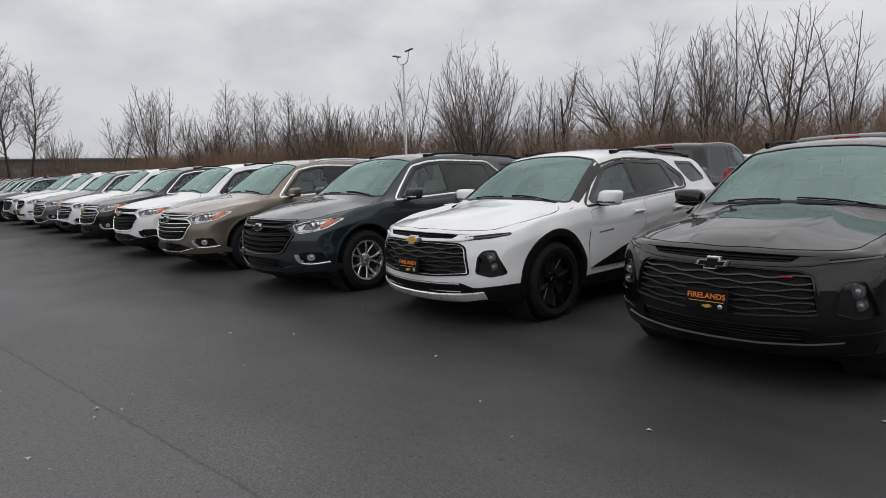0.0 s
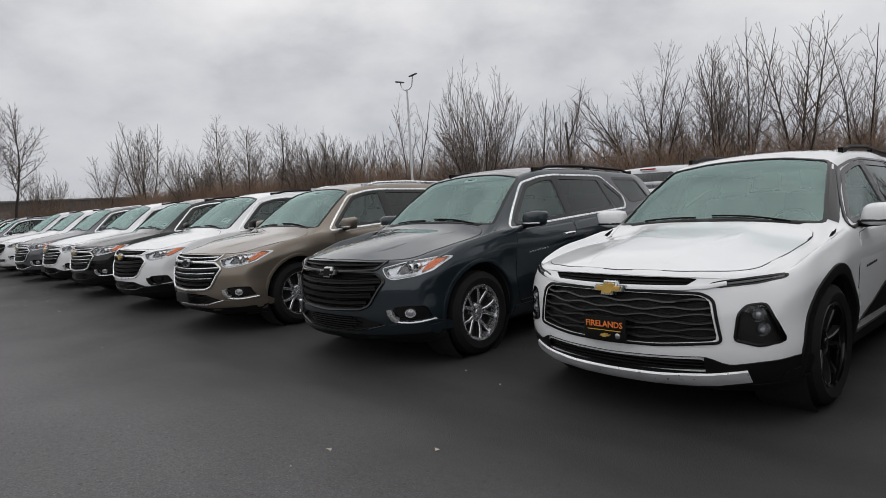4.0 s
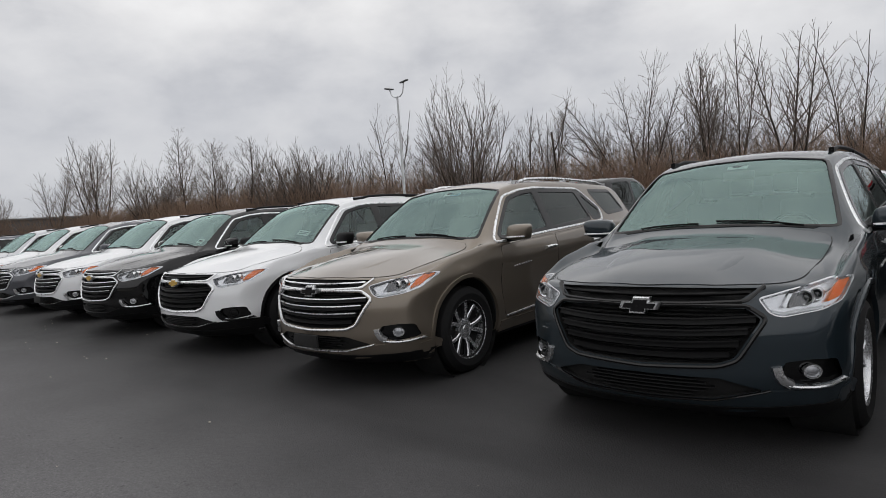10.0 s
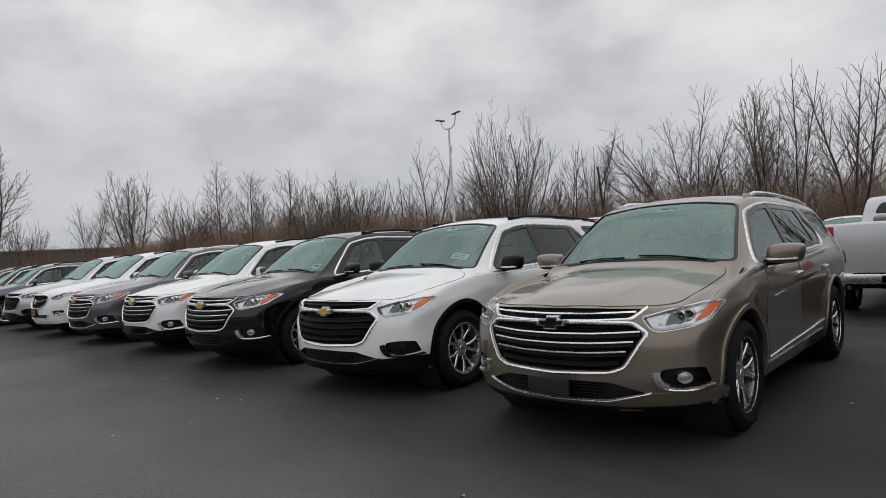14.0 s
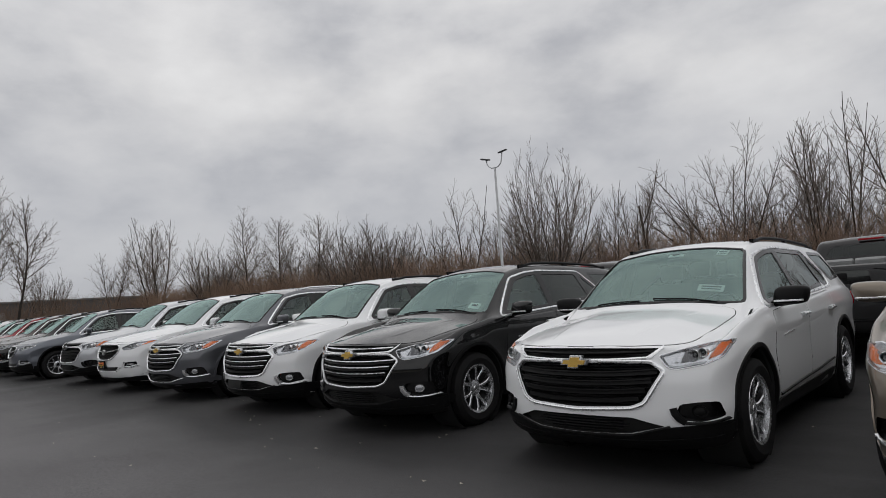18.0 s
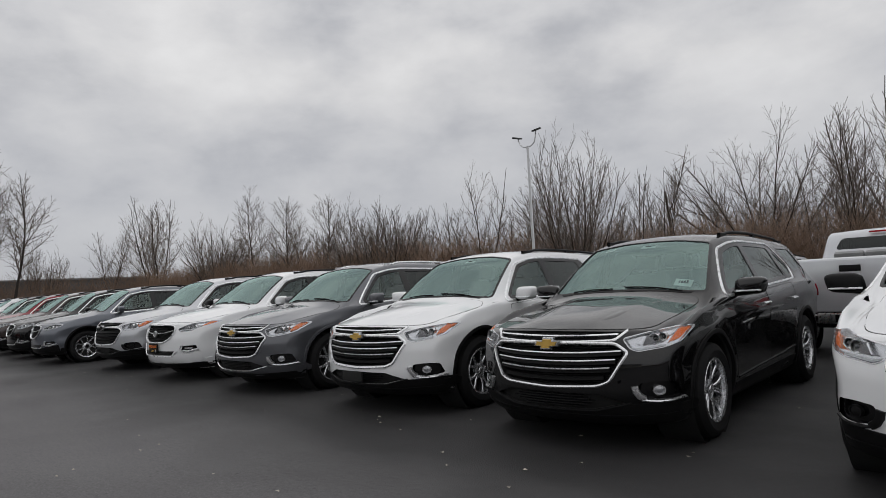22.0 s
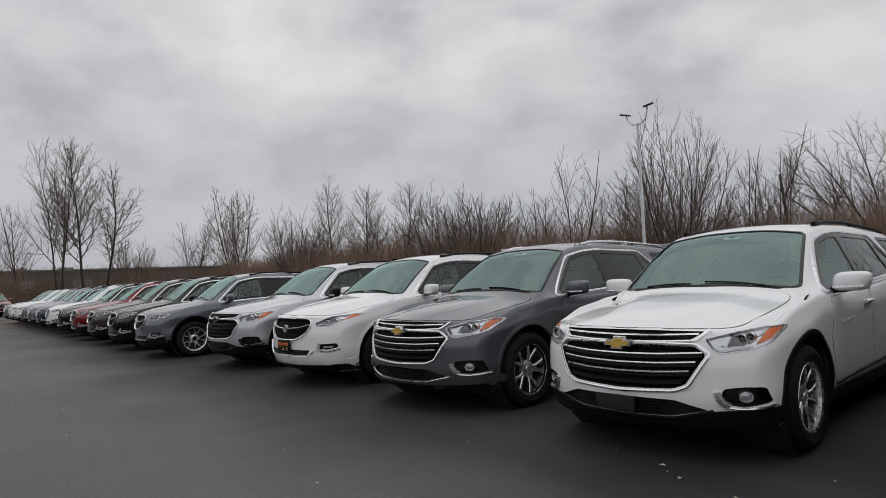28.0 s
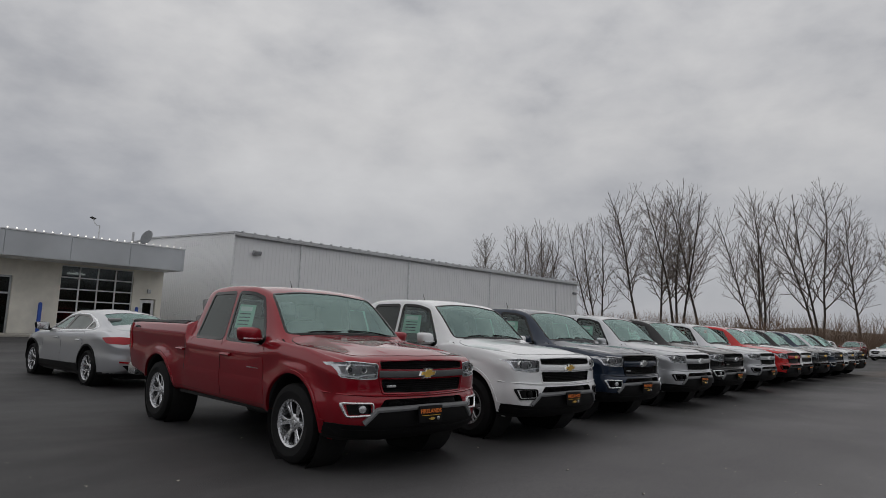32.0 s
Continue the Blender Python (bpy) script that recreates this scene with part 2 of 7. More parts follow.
    # old bitumen sealer over the whole lot
    base = mixed(t, 0.34, base, (0.016, 0.0158, 0.0165))
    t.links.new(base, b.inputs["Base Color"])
    t.links.new(ramp(t, maths(t, "ADD", maths(t, "MULTIPLY", blot, 0.7), maths(t, "MULTIPLY", fine, 0.3)), [(0.3, (0.52, 0.52, 0.52)), (0.7, (0.80, 0.80, 0.80))]), b.inputs["Roughness"])
    b.inputs["Specular IOR Level"].default_value = 0.34
    bump(t, b, maths(t, "ADD", fine, maths(t, "MULTIPLY", stones.outputs["Distance"], 0.8)), 0.35, 0.006)
    return m


def ground_material():
    m, t, b = principled("winter_grass")
    v = coords(t)
    n1 = noise_tex(t, v, 6.0, 8, 0.7)
    n2 = noise_tex(t, v, 0.12, 5)
    a = mixed(t, n1, (0.035, 0.028, 0.018), (0.12, 0.10, 0.06))
    t.links.new(mixed(t, ramp(t, n2, [(0.4, (0, 0, 0)), (0.65, (1, 1, 1))]), a, (0.085, 0.07, 0.05)), b.inputs["Base Color"])
    b.inputs["Roughness"].default_value = 0.95
    bump(t, b, n1, 0.8, 0.05)
    return m


def bark_material(name, dark, light):
    m, t, b = principled(name)
    v = coords(t)
    n1 = noise_tex(t, v, 9.0, 6, 0.7)
    info = t.nodes.new("ShaderNodeObjectInfo")
    c = mixed(t, n1, dark, light)
    c = mixed(t, maths(t, "MULTIPLY", info.outputs["Random"], 0.35), c, (0.06, 0.045, 0.035))
    t.links.new(c, b.inputs["Base Color"])
    b.inputs["Roughness"].default_value = 0.9
    bump(t, b, n1, 0.6, 0.02)
    return m


def siding_material():
    m, t, b = principled("white_metal_siding")
    v = coords(t)
    n = noise_tex(t, v, 0.8, 6)
    t.links.new(mixed(t, n, (0.76, 0.77, 0.785), (0.84, 0.845, 0.85)), b.inputs["Base Color"])
    b.inputs["Roughness"].default_value = 0.45
    return m


asphalt = asphalt_material()
grass = ground_material()
bark = bark_material("bark", (0.022, 0.017, 0.014), (0.060, 0.050, 0.042))
twig = bark_material("twig_bark", (0.082, 0.066, 0.055), (0.195, 0.156, 0.128))
scrub = bark_material("scrub", (0.135, 0.090, 0.064), (0.360, 0.245, 0.172))
bank_soil = bark_material("bank_soil", (0.045, 0.031, 0.022), (0.115, 0.080, 0.055))
siding = siding_material()
black_plastic = plain("black_plastic", (0.006, 0.006, 0.0064), 0.50, grain=0.15, scale=160, spec=0.16)
gloss_black = plain("gloss_black", (0.003, 0.003, 0.0034), 0.12, coat=0.2, spec=0.35)
chrome = plain("chrome", (0.83, 0.84, 0.85), 0.28, 1.0)
silver_trim = plain("satin_silver", (0.48, 0.49, 0.50), 0.34, 1.0)
alloy = plain("alloy", (0.68, 0.69, 0.71), 0.26, 0.82)
bright_trim = plain("bright_trim", (0.80, 0.81, 0.83), 0.30, 0.60)
dark_alloy = plain("dark_machined_alloy", (0.30, 0.305, 0.31), 0.35, 0.7)
lamp_grey = plain("lamp_grey", (0.045, 0.046, 0.048), 0.45)
grey_plastic = plain("grey_plastic", (0.16, 0.165, 0.17), 0.5)
smoked_lens = plain("smoked_lens", (0.055, 0.058, 0.062), 0.25, 0.4, coat=0.6)
fog_glass = plain("fog_lens", (0.36, 0.37, 0.39), 0.22, 0.6, coat=0.5)
rim_pocket = plain("rim_pocket", (0.020, 0.020, 0.021), 0.45)
gold = plain("gold_emblem", (0.80, 0.52, 0.13), 0.32, 0.55)
rubber = plain("tyre_rubber", (0.009, 0.009, 0.0094), 0.78, grain=0.3, scale=90, spec=0.2)
interior = plain("cabin_trim", (0.048, 0.050, 0.051), 0.72, grain=0.2, spec=0.25)
seat_cloth = plain("seat_cloth", (0.24, 0.245, 0.245), 0.8, grain=0.3)
dark_gap = plain("panel_gap", (0.006, 0.006, 0.006), 0.8)
lamp_chrome = plain("lamp_reflector", (0.66, 0.67, 0.69), 0.24, 0.75, coat=0.5)
lamp_bezel = plain("lamp_bezel", (0.13, 0.13, 0.135), 0.30, 0.3, coat=0.4)
amber = plain("amber_lens", (0.75, 0.17, 0.03), 0.2, coat=0.6)
red_lens = plain("red_lens", (0.30, 0.004, 0.010), 0.20, coat=0.15, spec=0.3)
white_paper = plain("white_paper", (0.78, 0.80, 0.78), 0.7)
green_paper = plain("green_paper", (0.42, 0.66, 0.56), 0.7)
ink = plain("dark_ink", (0.05, 0.06, 0.07), 0.6)
orange_ink = plain("orange_ink", (0.85, 0.22, 0.04), 0.4)
yellow_ink = plain("yellow_ink", (0.80, 0.48, 0.05), 0.4)
windscreen_glass = glass("windscreen_glass", (0.74, 0.85, 0.83), 2.45, (0.74, 1.0, 0.95))
side_glass = glass("side_glass", (0.80, 0.92, 0.89), 1.7, (0.86, 1.0, 0.97))
privacy_glass = glass("privacy_glass", (0.07, 0.08, 0.085), 1.5)
lamp_bar = plain("light_guide", (0.70, 0.72, 0.74), 0.3, 0.2)
lens_glass = glass("lens_glass", (0.96, 0.97, 0.98), 1.38, (0.9, 0.9, 0.9))
PAINT = {
    "white": car_paint("white_paint", (0.76, 0.77, 0.78)),
    "black": car_paint("black_paint", (0.0022, 0.0022, 0.0026), 0.0),
    "graphite_blue": car_paint("graphite_blue_paint", (0.017, 0.026, 0.033), 0.6),
    "bronze": car_paint("bronze_paint", (0.185, 0.156, 0.124), 0.9),
    "grey": car_paint("satin_grey_paint", (0.098, 0.101, 0.112), 0.8),
    "slate": car_paint("slate_paint", (0.125, 0.135, 0.155), 0.9),
    "silver": car_paint("silver_paint", (0.46, 0.47, 0.49), 0.9),
    "dark_red": car_paint("dark_red_paint", (0.16, 0.006, 0.012), 0.7),
    "red": car_paint("red_paint", (0.44, 0.012, 0.012), 0.2),
    "cherry": car_paint("cherry_red_paint", (0.225, 0.004, 0.012), 0.5),
    "navy": car_paint("navy_paint", (0.012, 0.022, 0.042), 0.6),
    "brown": car_paint("dark_brown_paint", (0.045, 0.034, 0.032), 0.8),
}


# ---- mesh helpers ----
def to_mesh(bm, name, smooth=True, angle=35.0):
    bmesh.ops.recalc_face_normals(bm, faces=bm.faces)
    me = bpy.data.meshes.new(name)
    bm.to_mesh(me)
    bm.free()
    if smooth:
        for p in me.polygons:
            p.use_smooth = True
        me.set_sharp_from_angle(angle=radians(angle))
    return me


def part(name, bm, material, parent, label="", smooth=True, angle=35.0):
    """One mesh object under a thing or a part. bm: a bmesh, or a mesh to share."""
    me = to_mesh(bm, name, smooth, angle) if isinstance(bm, bmesh.types.BMesh) else bm
    if material and not me.materials:
        me.materials.append(material)
    ob = new(name, me)
    ob.parent = parent
    return tagged(ob, label)


def structure(name, bm, material, label, category, kind="structure", smooth=False):
    me = to_mesh(bm, name, smooth)
    me.materials.append(material)
    return tagged(new(name, me), label, category, "", kind)


def add_box(bm, x0, x1, y0, y1, z0, z1, bevel=0.0):
    v = [bm.verts.new((x, y, z)) for z in (z0, z1) for y in (y0, y1) for x in (x0, x1)]
    faces = [bm.faces.new([v[i] for i in q]) for q in ((0, 2, 3, 1), (4, 5, 7, 6), (0, 1, 5, 4), (2, 6, 7, 3), (0, 4, 6, 2), (1, 3, 7, 5))]
    if bevel:
        edges = list({e for f in faces for e in f.edges})
        bmesh.ops.bevel(bm, geom=edges, offset=bevel, segments=2, affect="EDGES", profile=0.6)
    return bm


def box(*size, bevel=0.0):
    return add_box(bmesh.new(), *size, bevel=bevel)


def ring_tube(bm, points, radii, sides=8, cap=True):
    """A tube along points."""
    rings = []
    n = len(points)
    for i, p in enumerate(points):
        p = Vector(p)
        d = (Vector(points[min(i + 1, n - 1)]) - Vector(points[max(i - 1, 0)])).normalized()
        a = d.orthogonal().normalized()
        if rings:
            a = (last - d * last.dot(d)).normalized()
        last = a
        b = d.cross(a)
        r = radii[i] if isinstance(radii, (list, tuple)) else radii
        rings.append([bm.verts.new(p + (a * math.cos(k * math.tau / sides) + b * math.sin(k * math.tau / sides)) * r) for k in range(sides)])
    for r0, r1 in zip(rings, rings[1:]):
        for k in range(sides):
            bm.faces.new((r0[k], r0[(k + 1) % sides], r1[(k + 1) % sides], r1[k]))
    if cap:
        bm.faces.new(rings[0][::-1])
        bm.faces.new(rings[-1])
    return bm


def lathe(bm, profile, sides=36, axis="x", closed=False):
    """A profile of (radius, offset) turned round an axis."""
    rings = []
    for r, o in profile:
        ring = []
        for k in range(sides):
            a = k * math.tau / sides
            c, s = r * math.cos(a), r * math.sin(a)
            ring.append(bm.verts.new((o, c, s) if axis == "x" else (c, o, s) if axis == "y" else (c, s, o)))
        rings.append(ring)
    pairs = list(zip(rings, rings[1:])) + ([(rings[-1], rings[0])] if closed else [])
    for r0, r1 in pairs:
        for k in range(sides):
            bm.faces.new((r0[k], r0[(k + 1) % sides], r1[(k + 1) % sides], r1[k]))
    return bm


def curve_of(pts):
    """A smooth monotone curve through (y, value) points."""
    xs, vs = [p[0] for p in pts], [p[1] for p in pts]
    d = [(vs[i + 1] - vs[i]) / (xs[i + 1] - xs[i]) for i in range(len(xs) - 1)]
    m = [d[0]] + [0.0 if d[i - 1] * d[i] <= 0 else 2 * d[i - 1] * d[i] / (d[i - 1] + d[i]) for i in range(1, len(d))] + [d[-1]]

    def at(x):
        if x <= xs[0]:
            return vs[0]
        if x >= xs[-1]:
            return vs[-1]
        i = max(k for k in range(len(xs) - 1) if xs[k] <= x)
        h = xs[i + 1] - xs[i]
        u = (x - xs[i]) / h
        return vs[i] * (1 + 2 * u) * (1 - u) ** 2 + m[i] * h * u * (1 - u) ** 2 + vs[i + 1] * u * u * (3 - 2 * u) + m[i + 1] * h * u * u * (u - 1)

    return at


def mirrored(points):
    return [(-x, z) for x, z in points][::-1]


# ---- vehicles: body shells ----
from mathutils.bvhtree import BVHTree


def section(spec, y, inset=0.0):
    """Half a cross-section of a body, from the belly's middle up to the roof's middle."""
    w, zb, zt = spec["width"](y) - inset, spec["belly"](y) + inset, spec["top"](y) - inset * 0.8
    zs, wt, cr = min(spec["belt"](y), zt - 0.05), spec["top_width"](y) - inset * 0.6, spec["crown"](y)
    wt = min(wt, w * 0.93)
    h = zs - zb
    flare = spec.get("tuck", 0.03)
    pts = [(0, zb), (w * 0.80, zb), (w - 0.07, zb + 0.02), (w - flare - 0.008, zb + 0.20 * h), (w - 0.016, zb + 0.40 * h), (w - 0.026, zb + 0.60 * h), (w - 0.010, zb + 0.76 * h),
           (w - 0.001, zb + 0.85 * h), (w - 0.030, zs - 0.004), (w - 0.056, zs + 0.02), (wt + 0.035, zt - cr - 0.03), (wt - 0.015, zt - cr + 0.008)]
    pts += [(wt * u, zt - cr * u ** 2.2) for u in (0.86, 0.74, 0.64, 0.56, 0.48, 0.38, 0.26, 0.13)] + [(0, zt)]
    for k in (0.20, 0.25):
        cut = [pts[0]]
        for a, b in zip(pts, pts[1:]):
            cut.append((a[0] * (1 - k) + b[0] * k, a[1] * (1 - k) + b[1] * k))
            cut.append((a[0] * k + b[0] * (1 - k), a[1] * k + b[1] * (1 - k)))
        cut.append(pts[-1])
        pts = cut
    return pts


def smooth_step(u):
    u = max(0.0, min(1.0, u))
    return u * u * (3 - 2 * u)


def swept(s, x, y, z):
    """How far back a point of the blunt shell moves: the nose is bowed in plan and leans in profile."""
    if y >= s["nose_len"]:
        return y
    f = (1 - y / s["nose_len"]) ** 1.7
    g = max(0.0, 1 - y / 0.9) ** 2
    return y + s["bow"] * min(1.0, abs(x) / s["W"]) ** s["bow_power"] * f + s["lean"](z) * g


def sculpted(s, co):
    """Bows the nose, raises the middle of the hood between two creases and swells the wheel arches."""
    x, y, z = co
    ax = abs(x)
    if y < s["cowl"] + 0.05 and z > s["belt"](y) - 0.02:
        edge = s["ridge_x"] + 0.16 * y
        away = smooth_step((y - 0.02) / 0.22) * smooth_step((s["cowl"] + 0.04 - y) / 0.12)
        z += s["ridge"] * away * smooth_step((edge - ax) / 0.075)
    if ax > 0.8 * s["W"] and z < 0.95:
        for c in (s["axle"], s["axle"] + s["base"]):
            d = math.hypot(y - c, z - s["r"]) - s.get("arch", s["r"] + 0.065)
            if -0.2 < d < 0.17:
                x += math.copysign(s["swell"] * (1 - smooth_step(max(0.0, d - 0.03) / 0.14)), x)
    return Vector((x, swept(s, x, y, z), z))


def loft(spec, ys, inset=0.0, floor=None):
    bm = bmesh.new()
    rings = []
    for y in ys:
        half = section(spec, y, inset)
        if floor is not None:
            half = [(x, max(z, floor)) for x, z in half]
            half = [(x, z + 0.0004 * i) for i, (x, z) in enumerate(half)]
        full = half + [(-x, z) for x, z in half[-2:0:-1]]
        rings.append([bm.verts.new((x, y, z)) for x, z in full])
    n = len(rings[0])
    for a, b in zip(rings, rings[1:]):
        for k in range(n):
            bm.faces.new((a[k], a[(k + 1) % n], b[(k + 1) % n], b[k]))
    bm.faces.new(rings[-1][::-1])
    if floor is not None:
        bm.faces.new(rings[0])
    else:
        # the front end as a grid of cross-wise rows
        ring, m, cols = rings[0], len(section(spec, ys[0])), 30
        half = section(spec, ys[0])
        low = max(i for i in range(m) if half[i][1] < half[0][1] + 0.02 and half[i][0] > 0.3)
        high = min(i for i in range(m) if half[i][1] > half[-1][1] - spec["crown"](0) * 0.8)
        rows = []
        for i in range(low, high + 1):
            a, b = ring[i], ring[2 * m - 2 - i]
            rows.append([a] + [bm.verts.new(a.co.lerp(b.co, k / cols)) for k in range(1, cols)] + [b])
        for r0, r1 in zip(rows, rows[1:]):
            for k in range(cols):
                bm.faces.new((r0[k], r0[k + 1], r1[k + 1], r1[k]))
        bm.faces.new(ring[:low] + rows[0] + ring[2 * m - 1 - low:])
        bm.faces.new(rows[-1][::-1] + ring[high + 1:2 * m - 2 - high])
        for v in bm.verts:
            v.co = sculpted(spec, v.co)
    bmesh.ops.recalc_face_normals(bm, faces=bm.faces)
    return bm


def stations(length, nose=(0, 0.012, 0.03, 0.06, 0.10, 0.15, 0.21, 0.28, 0.36, 0.45), step=0.115):
    tail = [length - v for v in nose[::-1]]
    n = int((tail[0] - nose[-1]) / step)
    return list(nose) + [nose[-1] + (tail[0] - nose[-1]) * i / n for i in range(1, n)] + tail


AIM = {"front": (Vector((0, -3, 0)), Vector((0, 1, 0))), "rear": (Vector((0, 9, 0)), Vector((0, -1, 0))), "top": (Vector((0, 0, 4)), Vector((0, 0, -1))),
       "right": (Vector((3, 0, 0)), Vector((-1, 0, 0))), "left": (Vector((-3, 0, 0)), Vector((1, 0, 0)))}


def lifted(view, a, b):
    """A point of a view's plane: (x, z) of front and rear, (x, y) of top, (y, z) of the sides."""
    eye = AIM[view][0]
    return Vector((a, eye.y, b)) if view in ("front", "rear") else Vector((a, b, eye.z)) if view == "top" else Vector((eye.x, a, b))


def on_skin(bvh, view, a, b):
    p = lifted(view, a, b)
    hit, normal, _, _ = bvh.ray_cast(p, AIM[view][1])
    if hit is None:
        mid = p + AIM[view][1] * 3
        hit, normal, _, _ = bvh.find_nearest(mid)
    return hit, normal


def densified(points, step, closed=True):
    out = []
    for i, a in enumerate(points):
        if i == len(points) - 1 and not closed:
            out.append(a)
            break
        b = points[(i + 1) % len(points)]
        n = max(1, int(math.hypot(b[0] - a[0], b[1] - a[1]) / step))
        out += [(a[0] + (b[0] - a[0]) * k / n, a[1] + (b[1] - a[1]) * k / n) for k in range(n)]
    return out


def rounded(points, r, n=4):
    """A polygon with rounded corners."""
    out = []
    m = len(points)
    for i in range(m):
        p, a, b = Vector(points[i]), Vector(points[i - 1]), Vector(points[(i + 1) % m])
        ra, rb = min(r, (a - p).length * 0.45), min(r, (b - p).length * 0.45)
        s, e = p + (a - p).normalized() * ra, p + (b - p).normalized() * rb
        for k in range(n + 1):
            u = k / n
            q = s * (1 - u) ** 2 + p * 2 * u * (1 - u) + e * u * u
            out.append((q.x, q.y))
    return out


def patch(bvh, view, outline, off=0.003, thick=0.008, step=0.07, dome=0.0):
    """A panel that lies on the skin inside an outline, with an edge of its own."""
    bm = bmesh.new()
    pts = densified(outline, step)
    verts = [bm.verts.new((a, b, 0)) for a, b in pts]
    bm.faces.new(verts)
    for axis in (0, 1):
        lo, hi = min(p[axis] for p in pts), max(p[axis] for p in pts)
        for k in range(1, int((hi - lo) / step) + 1):
            at = lo + (hi - lo) * k / (int((hi - lo) / step) + 1)
            no = (1, 0, 0) if axis == 0 else (0, 1, 0)
            bmesh.ops.bisect_plane(bm, geom=bm.verts[:] + bm.edges[:] + bm.faces[:], plane_co=(at * no[0], at * no[1], 0), plane_no=no)
    edge = [e for e in bm.edges if e.is_boundary]
    top = {}
    cx, cy = sum(p[0] for p in pts) / len(pts), sum(p[1] for p in pts) / len(pts)
    rad = max(math.hypot(p[0] - cx, p[1] - cy) for p in pts)
    for v in bm.verts:
        q, n = on_skin(bvh, view, v.co.x, v.co.y)
        lift = off + (dome * max(0.0, 1 - (math.hypot(v.co.x - cx, v.co.y - cy) / rad) ** 2) if dome else 0.0)
        if n.dot(AIM[view][1]) > 0:
            n = -n
        top[v] = (q, n, lift)
    for v, (q, n, lift) in top.items():
        v.co = q + n * lift
    low = {}
    for e in edge:
        for v in e.verts:
            if v not in low:
                q, n, lift = top[v]
                low[v] = bm.verts.new(q + n * (off - thick))
    for e in edge:
        a, b = e.verts
        bm.faces.new((a, b, low[b], low[a]))
    return bm


def ribbon(bvh, view, points, width, off=0.012, thick=0.014, closed=False, step=0.05):
    """A strip of moulding along a line on the skin."""
    pts = densified(points, step, closed)
    bm = bmesh.new()
    rows = []
    m = len(pts)
    for i, p in enumerate(pts):
        a = Vector(pts[i - 1] if closed or i else pts[0])
        b = Vector(pts[(i + 1) % m] if closed or i < m - 1 else pts[-1])
        d = (b - a).normalized()
        side = Vector((-d.y, d.x)) * width / 2
        row = []
        for k, h in ((-1.0, off - thick), (-0.75, off * 0.8), (0.0, off), (0.75, off * 0.8), (1.0, off - thick)):
            q = Vector(p) + side * k
            s, n = on_skin(bvh, view, q.x, q.y)
            if n.dot(AIM[view][1]) > 0:
                n = -n
            row.append(bm.verts.new(s + n * h))
        rows.append(row)
    for i in range(m if closed else m - 1):
        r0, r1 = rows[i], rows[(i + 1) % m]
        for k in range(4):
            bm.faces.new((r0[k], r0[k + 1], r1[k + 1], r1[k]))
    if not closed:
        bm.faces.new(rows[0])
        bm.faces.new(rows[-1][::-1])
    return bm


def prism(outline, view, lo, hi):
    """A closed block with that outline, for cutting openings."""
    bm = bmesh.new()
    ends = []
    for d in (lo, hi):
        ends.append([bm.verts.new((a, d, b) if view in ("front", "rear") else (a, b, d) if view == "top" else (d, a, b)) for a, b in outline])
    n = len(outline)
    for k in range(n):
        bm.faces.new((ends[0][k], ends[0][(k + 1) % n], ends[1][(k + 1) % n], ends[1][k]))
    bm.faces.new(ends[0][::-1])
    bm.faces.new(ends[1])
    bmesh.ops.recalc_face_normals(bm, faces=bm.faces)
    return bm


def recess(bvh, outline, depth, step=0.06):
    """A block that follows the skin inside an outline, for sinking a pocket of even depth into the front."""
    bm = bmesh.new()
    pts = densified(outline, step)
    bm.faces.new([bm.verts.new((a, b, 0)) for a, b in pts])
    for axis in (0, 1):
        lo, hi = min(p[axis] for p in pts), max(p[axis] for p in pts)
        n = int((hi - lo) / step)
        for k in range(1, n + 1):
            at = lo + (hi - lo) * k / (n + 1)
            no = (1, 0, 0) if axis == 0 else (0, 1, 0)
            bmesh.ops.bisect_plane(bm, geom=bm.verts[:] + bm.edges[:] + bm.faces[:], plane_co=(at * no[0], at * no[1], 0), plane_no=no)
    faces, edge = bm.faces[:], [e for e in bm.edges if e.is_boundary]
    back = {}
    for v in bm.verts[:]:
        q, _ = on_skin(bvh, "front", v.co.x, v.co.y)
        v.co = Vector((q.x, q.y - 0.2, q.z))
        back[v] = bm.verts.new((q.x, q.y + depth, q.z))
    for f in faces:
        bm.faces.new([back[v] for v in f.verts][::-1])
    for e in edge:
        a, b = e.verts
        bm.faces.new((a, b, back[b], back[a]))
    bmesh.ops.recalc_face_normals(bm, faces=bm.faces)
    return bm


def joined(bms):
    out = bmesh.new()
    for bm in bms:
        me = bpy.data.meshes.new("tmp")
        bm.to_mesh(me)
        bm.free()
        out.from_mesh(me)
        bpy.data.meshes.remove(me)
    return out


def carved(bm, cutters, skin, inside):
    """The mesh of a solid body with openings cut through it; cut faces take the cabin's material."""
    me = to_mesh(bm, "body")
    me.materials.append(skin)
    ob = new("carving", me)
    tools = []
    for c, lining in cutters:
        cm = to_mesh(c, "cutter", smooth=False)
        cm.materials.append(lining or inside)
        co = new("cutter", cm)
        tools.append(co)
        mod = ob.modifiers.new("cut", "BOOLEAN")
        mod.operation, mod.object, mod.solver = "DIFFERENCE", co, "EXACT"
        mod.material_mode = "TRANSFER"
    deps = bpy.context.evaluated_depsgraph_get()
    deps.update()
    out = bpy.data.meshes.new_from_object(ob.evaluated_get(deps), depsgraph=deps)
    out.name = "body"
    for o in (ob, *tools):
        data = o.data
        bpy.data.objects.remove(o)
        bpy.data.meshes.remove(data)
    out.set_sharp_from_angle(angle=radians(32))
    return out


